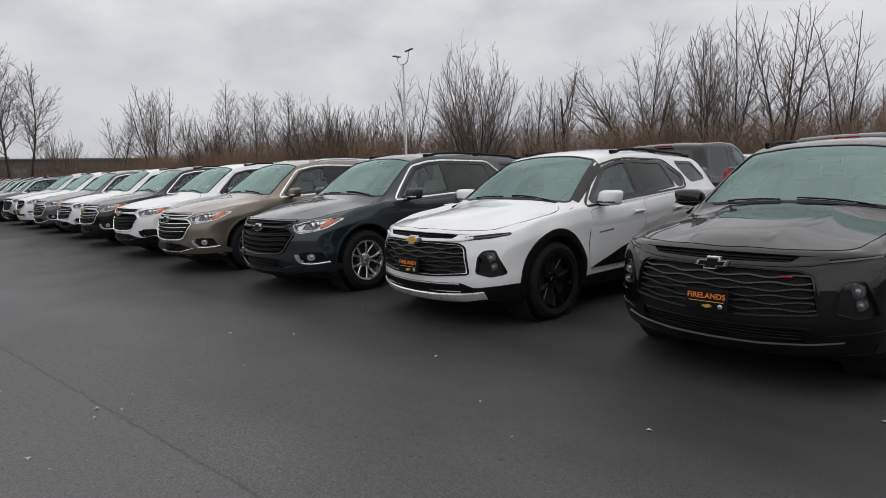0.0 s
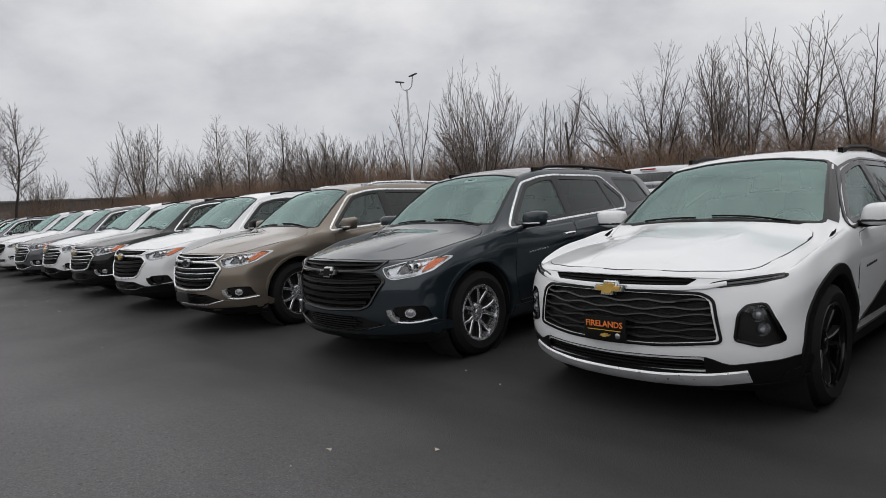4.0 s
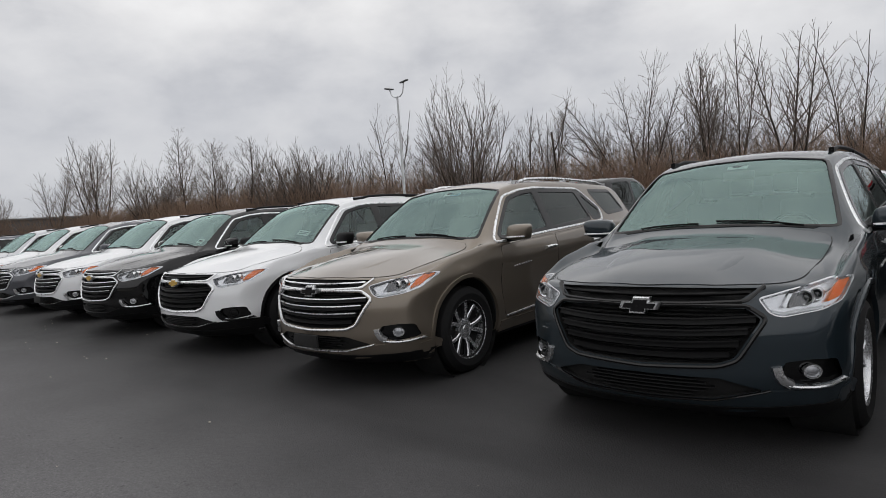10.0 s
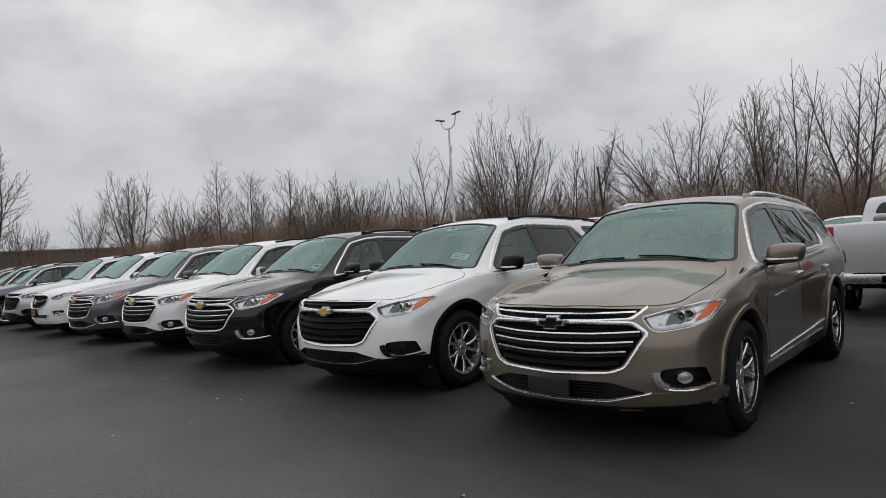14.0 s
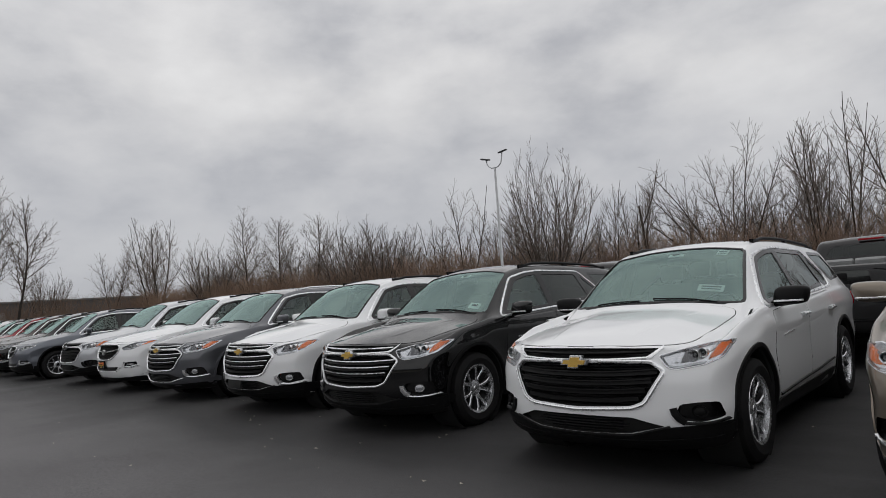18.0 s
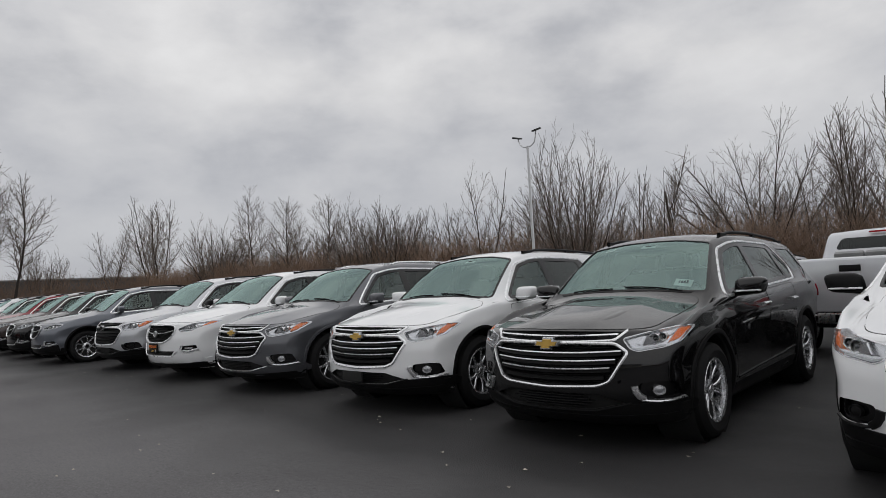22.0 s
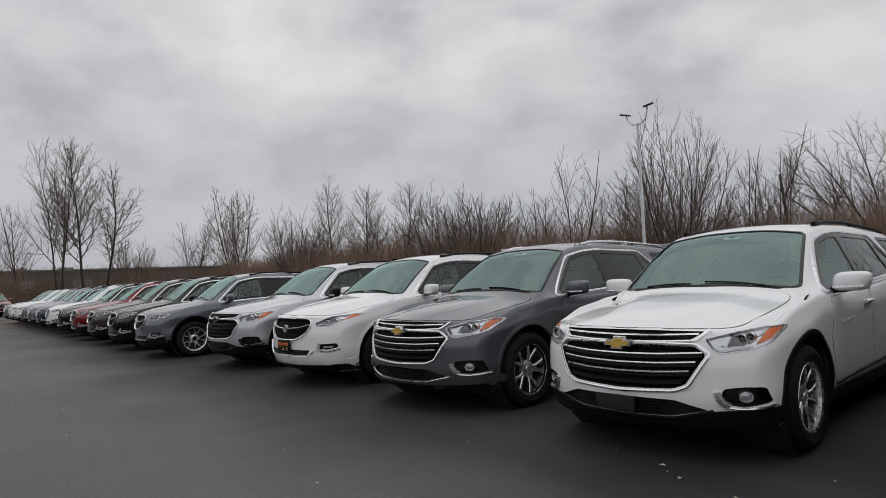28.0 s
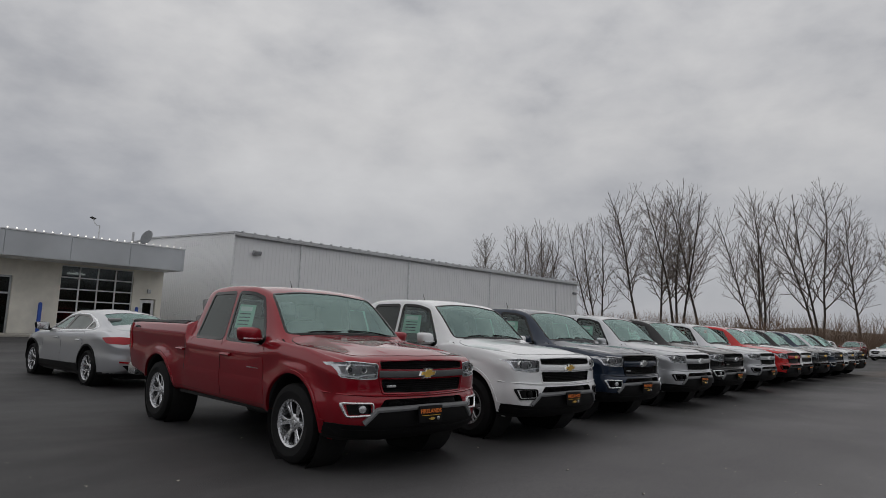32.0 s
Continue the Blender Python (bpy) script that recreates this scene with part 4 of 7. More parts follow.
    part("hood_seam", ribbon(bvh, "top", rounded(hood, 0.08, 3), 0.013, 0.0012, 0.003, closed=True, step=0.12), dark_gap, root)
    part("hood", patch(bvh, "top", rounded(hood, 0.08, 3), 0.004, 0.007, 0.12), SLOT["paint"], root)
    part("cowl_cover", patch(bvh, "top", [(-0.66 * W, s["cowl"] + 0.088), (0, s["cowl"] + 0.055), (0.66 * W, s["cowl"] + 0.088), (0.70 * W, s["cowl"] + 0.118), (0.4 * W, s["cowl"] + 0.088), (-0.4 * W, s["cowl"] + 0.088), (-0.70 * W, s["cowl"] + 0.118)], 0.003, 0.010, 0.12), black_plastic, root)
    for x0, x1, dy in ((0.60, 0.02, 0.016), (-0.10, -0.55, 0.010)):
        blade = ribbon(bvh, "top", [(x0 * W, s["cowl"] + 0.105), ((x0 + x1) / 2 * W, s["cowl"] + 0.105 + dy), (x1 * W, s["cowl"] + 0.108 + dy)], 0.008, 0.012, 0.012, step=0.08)
        part("wiper", blade, black_plastic, root)
    # cabin
    rv = cabin_fittings(root, s["cowl"], s["z_cowl"], s["cowl"] + 1.12, s["rows"], W - 0.24, H - 1.03)
    rv.location = (0, s["shield"] - 0.03, H - 0.20)
    my = s.get("mirror_y", s["cowl"] + 0.47)
    for sx in (1, -1):
        wing_mirror(root, sx, my, s["belt0"] + 0.11, s["width"](my) - 0.06, SLOT["mirror"], s.get("mirror_size", 1.0))
    wheel_set(root, axles, s["track"], s["r"], s["rim_r"], s.get("tyre_w", 0.255), s["rim_mesh"], s.get("rim_label", ""))
    low = s["belly"](L / 2)
    part("underbody", box(-W + 0.42, W - 0.42, 0.4, L - 0.45, low - 0.04, low + 0.12, bevel=0.02), dark_gap, root)
    # wide slab added below the belly to block light under the car
    part("floor_pan", box(-W + 0.10, W - 0.10, axles[0] + arch_r + 0.04, axles[1] - arch_r - 0.04, s["belly"](L / 2) - 0.02, s["belly"](L / 2) + 0.06, bevel=0.02), dark_gap, root)
    return root


def rim_of(*args, **kw):
    me = to_mesh(spoked_rim(*args, **kw), "rim", angle=30)
    me.materials.append(SLOT["rim"])
    me.materials.append(rim_pocket)
    return me


def roof_rails(root, s, y0, y1, x=0.61, h=0.030):
    for sx in (1, -1):
        bm = bmesh.new()
        pts = []
        for k in range(9):
            y = y0 + (y1 - y0) * k / 8
            q, _ = on_skin(s["bvh"], "top", sx * x, y)
            pts.append(q + Vector((0, 0, h * (0.05 if k in (0, 8) else 1.0))))
        ring_tube(bm, pts, 0.017, 8)
        for y in (y0 + 0.05, (y0 + y1) / 2, y1 - 0.05):
            q, _ = on_skin(s["bvh"], "top", sx * x, y)
            add_box(bm, q.x - 0.018, q.x + 0.018, y - 0.05, y + 0.05, q.z - 0.01, q.z + h)
        part("roof_rail", bm, SLOT["rail"], root)


def both_sides(root, s, name, view, outline, material, off, thick, step=0.035, parent=None, dome=0.0, label=""):
    made = []
    for k in (1, -1):
        pts = outline if k > 0 else mirrored(outline)
        made.append(part(name, patch(s["bvh"], view, rounded(pts, 0.018, 2), off, thick, step, dome), material, parent or root, label))
    return made


def headlamps(root, s, outline, bulbs, marker=None, view="front", strip=None, dark=False, well=None):
    """Headlamps sunk into the wings: silver bowl, projectors in shrouds, amber corner, clear cover."""
    b = s["bvh"]
    for k in (1, -1):
        fl = (lambda o: o) if k > 0 else mirrored
        edge = rounded(fl(outline), 0.02, 2)
        lamp = part("headlight", ribbon(b, view, edge, 0.012 if dark else 0.008, 0.004, 0.030, closed=True, step=0.05), gloss_black if dark else lamp_chrome, root, "slim smoked lamp" if dark else "clear headlamp with silver reflector")
        for x, z, r in bulbs:
            q, _ = on_skin(b, view, k * x, z)
            shroud = bmesh.new()
            lathe(shroud, [(r * 0.80, 0.045), (r * 1.05, 0.004), (r * 1.30, 0.0), (r * 1.36, 0.012), (r * 1.30, 0.045)], 22, "y")
            o = part("projector", shroud, chrome, lamp)
            o.location = q + Vector((0, 0.012, 0))
            eye = bmesh.new()
            lathe(eye, [(0.001, 0.006), (r * 0.5, 0.012), (r * 0.85, 0.032), (r * 0.85, 0.046)], 18, "y")
            o = part("bulb", eye, smoked_lens, lamp)
            o.location = q + Vector((0, 0.012, 0))
        if well:
            part("lamp_bezel", patch(b, view, rounded(fl(well), 0.012, 2), -0.026, 0.01, 0.04), lamp_bezel, lamp, "dark grey bezel inside the lamp")
        if marker:
            part("marker", patch(b, view, rounded(fl(marker), 0.010, 2), -0.006, 0.03, 0.04), amber, lamp, "amber side marker")
        if strip:
            line = [(x * k, z) for x, z in strip]
            part("light_strip", ribbon(b, view, line, 0.016, 0.004 if dark else -0.008, 0.012, step=0.04), smoked_lens if dark else lamp_bar, lamp)
        if dark:
            continue
        cover = part("cover", patch(b, view, edge, 0.003, 0.004, 0.05), lens_glass, lamp)
        cover.visible_shadow = False


def bars(root, s, lines, width, off, material, name="grille_bar", label="", thick=0.03):
    for line in lines:
        part(name, ribbon(s["bvh"], "front", line, width, off, thick, step=0.07), material, root, label)


def spread(z, half, sag=0.0, n=4):
    """A cross-wise line at height z that sags towards the middle."""
    return [(half * (2 * k / n - 1), z - sag * (1 - (2 * k / n - 1) ** 2)) for k in range(n + 1)]


def mesh_slats(root, s, outline, n, width=0.010, off=-0.026):
    """Fine slats across a dark opening."""
    lo, hi = min(p[1] for p in outline), max(p[1] for p in outline)
    m = len(outline)
    for k in range(1, n + 1):
        z = lo + (hi - lo) * k / (n + 1)
        xs = []
        for i in range(m):
            (x0, z0), (x1, z1) = outline[i], outline[(i + 1) % m]
            if (z0 - z) * (z1 - z) < 0:
                xs.append(x0 + (x1 - x0) * (z - z0) / (z1 - z0))
        if len(xs) >= 2:
            a, b = min(xs) + 0.012, max(xs) - 0.012
            part("grille_slat", ribbon(s["bvh"], "front", [(a, z), ((a + b) / 2, z), (b, z)], width, off, 0.012, step=0.12), black_plastic, root)


def badge(root, s, x, z, w, h):
    q, n = on_skin(s["bvh"], "front", x, z)
    e = part("emblem", bowtie(w, h, 0.03), SLOT["emblem"], root, "cross-shaped maker's badge")
    e.location = q + Vector((0, -0.034, 0))
    rim = part("emblem_rim", bowtie(w * 1.17, h * 1.30, 0.03), chrome, e)
    rim.location = (0, 0.006, 0)
    return e


def side_letters(root, s, y, z, count, size=0.018, gap=0.042, material=None):
    """The row of small raised letters on the door, as plain bars."""
    for view, sx in (("right", 1), ("left", -1)):
        for k in range(count):
            a = y + k * gap
            part("badge_letter", ribbon(s["bvh"], view, [(a, z + 0.008 * k * 0.3), (a + gap * 0.55, z + 0.008 * k * 0.3)], size, 0.009, 0.008), material or SLOT["window_trim"], root)


def tail_lamps(root, s, outline, side=None):
    for k in (1, -1):
        fl = (lambda o: o) if k > 0 else mirrored
        lamp = part("tail_light", patch(s["bvh"], "rear", rounded(fl(outline), 0.02, 2), 0.012, 0.02, 0.06), red_lens, root, "red tail lamp")
        if side:
            part("side_lens", patch(s["bvh"], "right" if k > 0 else "left", rounded(side, 0.02, 2), 0.010, 0.016, 0.06), red_lens, lamp)


def lower_front(root, s, outline, material=None, name="lower_bumper"):
    return part(name, patch(s["bvh"], "front", rounded(outline, 0.03, 2), 0.010, 0.02, 0.05), material or SLOT["cladding"], root)


def chin(root, s, z0, z1):
    """The black lower lip that wraps round to the front wheels."""
    W = s["W"]
    back = s["axle"] - s.get("arch", s["r"] + 0.065) - 0.02
    for view in ("right", "left"):
        part("chin_corner", patch(s["bvh"], view, [(0.40, s["belly"](0.4) + 0.004), (0.40, z1 + 0.075), (back, z1 + 0.085), (back + 0.02, z1 - 0.02), (back, s["belly"](back) + 0.004)], 0.012, 0.02, 0.1), SLOT["cladding"], root)
    part("chin", patch(s["bvh"], "front", [(-0.945 * W, z1 + 0.02), (-0.5 * W, z1), (0.5 * W, z1), (0.945 * W, z1 + 0.02), (0.90 * W, z0 + 0.04), (0.5 * W, z0), (-0.5 * W, z0), (-0.90 * W, z0 + 0.04)], 0.016, 0.028, 0.05), black_plastic, root, "black plastic lower lip")


def large_utility():
    s = suv_spec(5.19, 0.970, 1.755, 0.950, 1.28, 1.145, 2.13, 1.085, 1.165, 2.60, 3.50, 3.92, 1.0, 3.05, 0.385)
    s["rim_r"], s["bright_handle"] = 0.252, True
    s["rim_mesh"] = rim_of(0.252, 0.255, 5, True, depth=0.026, twin=0.135, thick=0.070)
    upper = [(-0.575, 0.922), (-0.50, 0.866), (-0.25, 0.858), (0, 0.856), (0.25, 0.858), (0.50, 0.866), (0.575, 0.922), (0.30, 0.929), (0, 0.931), (-0.30, 0.929)]
    main = [(-0.53, 0.824), (-0.600, 0.768), (-0.478, 0.570), (-0.40, 0.540), (0, 0.522), (0.40, 0.540), (0.478, 0.570), (0.600, 0.768), (0.53, 0.824), (0.25, 0.832), (0, 0.826), (-0.25, 0.832)]
    intake = [(-0.40, 0.462), (-0.60, 0.398), (-0.36, 0.345), (0, 0.335), (0.36, 0.345), (0.60, 0.398), (0.40, 0.462), (0, 0.466)]
    lamp = [(0.578, 0.872), (0.630, 0.796), (0.680, 0.774), (0.845, 0.802), (0.918, 0.838), (0.942, 0.944), (0.86, 0.940), (0.72, 0.910)]
    fog = [(0.668, 0.452), (0.690, 0.545), (0.80, 0.556), (0.895, 0.552), (0.912, 0.446), (0.79, 0.420)]
    s["pockets"] = {"dark": [(rounded(upper, 0.012, 2), 0.05, False), (rounded(main, 0.022, 2), 0.065, False), (rounded(intake, 0.02, 2), 0.045, False)], "silver": [(rounded(lamp, 0.02, 2), 0.05, True)], "gloss": [(rounded(fog, 0.02, 2), 0.04, True)]}
    root = build_shell("sport_utility_vehicle", s)
    b = s["bvh"]
    part("upper_grille", patch(b, "front", rounded(upper, 0.012, 2), -0.040, 0.004, 0.05), black_plastic, root)
    part("grille", patch(b, "front", rounded(main, 0.022, 2), -0.052, 0.004, 0.06), dark_gap, root, "dark front grille")
    mesh_slats(root, s, main, 13, 0.009, -0.030)
    bars(root, s, [[(-0.545, 0.905), (-0.30, 0.899), (0, 0.895), (0.30, 0.899), (0.545, 0.905)]], 0.013, 0.006, SLOT["grille_bar"])
    bars(root, s, [[(-0.60, 0.925), (-0.535, 0.868), (-0.50, 0.857), (-0.25, 0.848), (0, 0.846), (0.25, 0.848), (0.50, 0.857), (0.535, 0.868), (0.60, 0.925)]], 0.024, 0.016, SLOT["surround"], "grille_beam", thick=0.034)
    for z, half in ((0.768, 0.575), (0.706, 0.540), (0.644, 0.500), (0.588, 0.455)):
        sag = 0.016
        bars(root, s, [spread(z, half, sag)], 0.038, -0.010, black_plastic, "grille_blade", thick=0.04)
        if z > 0.6:
            bars(root, s, [spread(z + 0.016, half, sag)], 0.013, 0.004, SLOT["grille_bar"], thick=0.02)
    part("grille_surround", ribbon(b, "front", rounded([(-0.535, 0.836), (-0.622, 0.770), (-0.492, 0.556), (-0.405, 0.524), (0, 0.505), (0.405, 0.524), (0.492, 0.556), (0.622, 0.770), (0.535, 0.836), (0.25, 0.842), (0, 0.836), (-0.25, 0.842)], 0.03, 3), 0.024, 0.016, 0.04, closed=True), SLOT["surround"], root)
    badge(root, s, 0, 0.838, 0.20, 0.074)
    headlamps(root, s, lamp, [(0.772, 0.862, 0.030), (0.816, 0.876, 0.024)], [(0.866, 0.838), (0.912, 0.860), (0.935, 0.937), (0.890, 0.933)], strip=[(0.642, 0.806), (0.69, 0.792), (0.848, 0.818)],
              well=[(0.712, 0.822), (0.845, 0.846), (0.872, 0.926), (0.735, 0.902)])
    for k in (1, -1):
        part("lamp_divider", ribbon(b, "front", [(k * 0.690, 0.830), (k * 0.716, 0.890)], 0.022, -0.012, 0.03, step=0.03), lamp_chrome, root)
    lower_front(root, s, [(-0.935, 0.412), (-0.62, 0.392), (-0.37, 0.334), (0, 0.324), (0.37, 0.334), (0.62, 0.392), (0.935, 0.412), (0.935, 0.31), (0.4, 0.27), (-0.4, 0.27), (-0.935, 0.31)])
    chin(root, s, 0.215, 0.305)
    part("lower_intake", patch(b, "front", rounded(intake, 0.02, 2), -0.038, 0.004, 0.06), dark_gap, root)
    mesh_slats(root, s, [(x * 0.66, z) for x, z in intake], 5, 0.011, -0.014)
    part("intake_lip", ribbon(b, "front", [(-0.625, 0.400), (-0.60, 0.392), (-0.37, 0.338), (0, 0.328), (0.37, 0.338), (0.60, 0.392), (0.625, 0.400)], 0.012, 0.014, 0.016), SLOT["lip"], root)
    for k in (1, -1):
        ring = [(k * (0.805 + 0.034 * math.cos(t * math.tau / 16)), 0.490 + 0.034 * math.sin(t * math.tau / 16)) for t in range(16)]
        lens = part("fog_light", patch(b, "front", ring, -0.012, 0.030, 0.03, dome=0.010), SLOT["fog"], root, "round clear fog lamp")
        part("fog_ring", ribbon(b, "front", ring, 0.010, -0.004, 0.020, closed=True, step=0.02), SLOT["bezel"], lens)
        for line, wide in ((((0.656, 0.524), (0.664, 0.482), (0.684, 0.448), (0.714, 0.426)), 0.052), (((0.698, 0.427), (0.74, 0.417), (0.80, 0.413), (0.86, 0.418), (0.915, 0.430)), 0.020)):
            part("fog_bezel", ribbon(b, "front", [(k * x, z) for x, z in line], wide, 0.020, 0.034, step=0.03), SLOT["bezel"], root)
    for view in ("right", "left"):
        part("door_moulding", ribbon(b, view, [(1.62, 0.40), (2.2, 0.425), (3.0, 0.445), (3.50, 0.475)], 0.020, 0.018, 0.015, step=0.25), SLOT["moulding"], root)
    side_letters(root, s, 1.76, 0.865, 8, 0.014)
    tail_lamps(root, s, [(0.50, 1.06), (0.52, 0.93), (0.86, 0.95), (0.89, 1.10)], [(4.86, 1.10), (4.90, 0.95), (5.15, 0.95), (5.12, 1.10)])
    roof_rails(root, s, 2.35, 4.55)
    return root, s


def sport_wagon():
    s = suv_spec(4.862, 0.974, 1.69, 0.935, 1.32, 1.105, 2.20, 1.05, 1.16, 2.62, 3.36, 3.74, 1.03, 2.863, 0.385, tail=0.40)
    s["rim_r"], s["mirror_size"] = 0.268, 1.02
    s["rim_mesh"] = rim_of(0.268, 0.255, 5, True, depth=0.03, twin=0.11, thick=0.060)
    s["arch_trim"], s["bow"], s["ridge"], s["ridge_x"], s["dark_pillar"] = 0.085, 0.44, 0.024, 0.30, True
    upper = [(-0.50, 0.886), (-0.45, 0.850), (0, 0.844), (0.45, 0.850), (0.50, 0.886), (0.30, 0.893), (0, 0.895), (-0.30, 0.893)]
    main = [(-0.52, 0.795), (-0.575, 0.765), (-0.615, 0.538), (-0.30, 0.512), (0, 0.505), (0.30, 0.512), (0.615, 0.538), (0.575, 0.765), (0.52, 0.795), (0.25, 0.802), (0, 0.800), (-0.25, 0.802)]
    intake = [(-0.54, 0.428), (-0.60, 0.365), (0, 0.342), (0.60, 0.365), (0.54, 0.428), (0, 0.414)]
    slim = [(0.555, 0.856), (0.60, 0.838), (0.78, 0.858), (0.885, 0.882), (0.882, 0.898), (0.76, 0.888), (0.62, 0.872)]
    pod = [(0.690, 0.540), (0.706, 0.690), (0.740, 0.740), (0.820, 0.748), (0.862, 0.650), (0.895, 0.530), (0.80, 0.505)]
    s["pockets"] = {"dark": [(rounded(upper, 0.012, 2), 0.05, False), (rounded(main, 0.03, 2), 0.06, False), (rounded(intake, 0.02, 2), 0.05, False)], "gloss": [(rounded(slim, 0.010, 2), 0.03, True), (rounded(pod, 0.02, 2), 0.045, True)]}
    root = build_shell("sport_utility_vehicle", s)
    b = s["bvh"]
    part("upper_grille", patch(b, "front", rounded(upper, 0.012, 2), -0.040, 0.004, 0.05), black_plastic, root)
    mesh_slats(root, s, upper, 2, 0.012, -0.010)
    part("grille", patch(b, "front", rounded(main, 0.03, 2), -0.048, 0.004, 0.06), dark_gap, root, "dark front grille")
    for i, z in enumerate((0.770, 0.728, 0.686, 0.644, 0.602, 0.560)):
        half = 0.572 + 0.007 * i
        wave = [(half * (2 * k / 28 - 1), z - 0.012 * (1 - (2 * k / 28 - 1) ** 2) + 0.008 * math.sin(k * math.pi / 3.5 + (0 if i % 2 else math.pi))) for k in range(29)]
        bars(root, s, [wave], 0.015, -0.006, SLOT["grille_bar"], thick=0.04)
    part("grille_surround", ribbon(b, "front", rounded([(-0.53, 0.806), (-0.592, 0.770), (-0.634, 0.527), (-0.30, 0.500), (0, 0.493), (0.30, 0.500), (0.634, 0.527), (0.592, 0.770), (0.53, 0.806), (0.25, 0.813), (0, 0.811), (-0.25, 0.813)], 0.03, 3), 0.020, 0.010, 0.035, closed=True), SLOT["surround"], root)
    part("front_beam", ribbon(b, "front", [(-0.64, 0.858), (-0.56, 0.842), (-0.45, 0.833), (0, 0.826), (0.45, 0.833), (0.56, 0.842), (0.64, 0.858)], 0.030, 0.018, 0.03), SLOT["bezel"], root)
    badge(root, s, 0, 0.822, 0.19, 0.070)
    headlamps(root, s, slim, [], None, strip=[(0.62, 0.855), (0.76, 0.872), (0.872, 0.889)], dark=True)
    part("trim_badge", ribbon(b, "front", [(0.405, 0.762), (0.475, 0.764)], 0.015, 0.006, 0.02), SLOT["red_badge"], root, "small red and silver trim badge")
    for k in (1, -1):
        fl = (lambda o: o) if k > 0 else mirrored
        for x, z, r in ((0.778, 0.680, 0.034), (0.798, 0.595, 0.030)):
            q, _ = on_skin(b, "front", k * x, z)
            lens = bmesh.new()
            lathe(lens, [(0.001, 0.0), (r * 0.6, 0.006), (r, 0.030), (r * 1.25, 0.020), (r * 1.3, 0.050)], 18, "y")
            o = part("headlight", lens, fog_glass, root, "small clear low headlamp")
            o.location = q + Vector((0, 0.008, 0))
        part("pod_frame", ribbon(b, "front", rounded(fl(pod), 0.02, 2), 0.016, 0.006, 0.03, closed=True, step=0.04), gloss_black, root)
        cover = part("cover", patch(b, "front", rounded(fl(pod), 0.02, 2), -0.002, 0.004, 0.06), lens_glass, root)
        cover.visible_shadow = False
    low = [(-0.945, 0.435), (-0.66, 0.395), (-0.56, 0.445), (0, 0.430), (0.56, 0.445), (0.66, 0.395), (0.945, 0.435), (0.94, 0.31), (0.75, 0.25), (0.4, 0.225), (-0.4, 0.225), (-0.75, 0.25), (-0.94, 0.31)]
    ring = patch(b, "front", rounded(low, 0.03, 2), 0.010, 0.02, 0.05)
    gone = [f for f in ring.faces if abs(f.calc_center_median().x) < 0.56 and 0.358 < f.calc_center_median().z < 0.425]
    bmesh.ops.delete(ring, geom=gone, context="FACES")
    part("lower_bumper", ring, SLOT["cladding"], root)
    part("lower_intake", patch(b, "front", rounded(intake, 0.02, 2), -0.040, 0.004, 0.06), dark_gap, root)
    mesh_slats(root, s, intake, 3, 0.012, -0.012)
    part("skid_plate", ribbon(b, "front", [(-0.74, 0.332), (-0.58, 0.310), (-0.30, 0.295), (0, 0.290), (0.30, 0.295), (0.58, 0.310), (0.74, 0.332)], 0.084, 0.028, 0.030), SLOT["lip"], root, "front skid plate")
    for view in ("right", "left"):
        part("door_wedge", patch(b, view, [(1.62, 0.44), (2.15, 0.60), (2.40, 0.655), (2.58, 0.66), (2.62, 0.44)], 0.012, 0.014, 0.2), black_plastic, root)
    side_letters(root, s, 1.75, 0.80, 6, 0.020, 0.046, black_plastic)
    tail_lamps(root, s, [(0.50, 1.05), (0.52, 0.98), (0.88, 0.96), (0.90, 1.07)], [(4.50, 1.06), (4.54, 0.96), (4.84, 0.96), (4.82, 1.07)])
    roof_rails(root, s, 2.45, 4.25, 0.62, 0.035)
    chin(root, s, 0.205, 0.27)
    plate = dealer_plate(root, -0.050, 0.580)
    plate.matrix_local = plate.matrix_local @ Matrix.Scale(0.94, 4)
    return root, s


def round_badge(root, s, z, r=0.055):
    q, _ = on_skin(s["bvh"], "front", 0, z)
    bm = bmesh.new()
    lathe(bm, [(r, 0.02), (r, -0.004), (r * 0.86, -0.010), (r * 0.80, -0.004), (0.001, -0.003)], 24, "y")
    e = part("emblem", bm, SLOT["emblem"], root, "round silver maker's badge")
    e.location = q + Vector((0, -0.026, 0))


def oval_outline(top, bottom, half):
    mid = (top + bottom) / 2
    return rounded([(-half * 0.88, top), (-half, top - 0.055), (-half * 0.90, mid - 0.05), (-half * 0.58, bottom), (0, bottom - 0.014), (half * 0.58, bottom), (half * 0.90, mid - 0.05), (half, top - 0.055), (half * 0.88, top), (0, top + 0.010)], 0.09, 4)


def swept_lamp(lamp):
    x0, z0, x1, z1 = lamp
    return [(x0, z0 + 0.005), (x0 + 0.05, z0 - 0.042), ((x0 + x1) / 2, z0 - 0.034), (x1 - 0.02, z1 - 0.040), (x1 + 0.012, z1 + 0.012), (x1 - 0.03, z1 + 0.018), ((x0 + x1) / 2, (z0 + z1) / 2 + 0.040)]


def oval_pockets(s, top, bottom, half, lamp):
    s["pockets"] = {"dark": [(oval_outline(top, bottom, half), 0.055, False)], "silver": [(rounded(swept_lamp(lamp), 0.02, 2), 0.05, True)]}


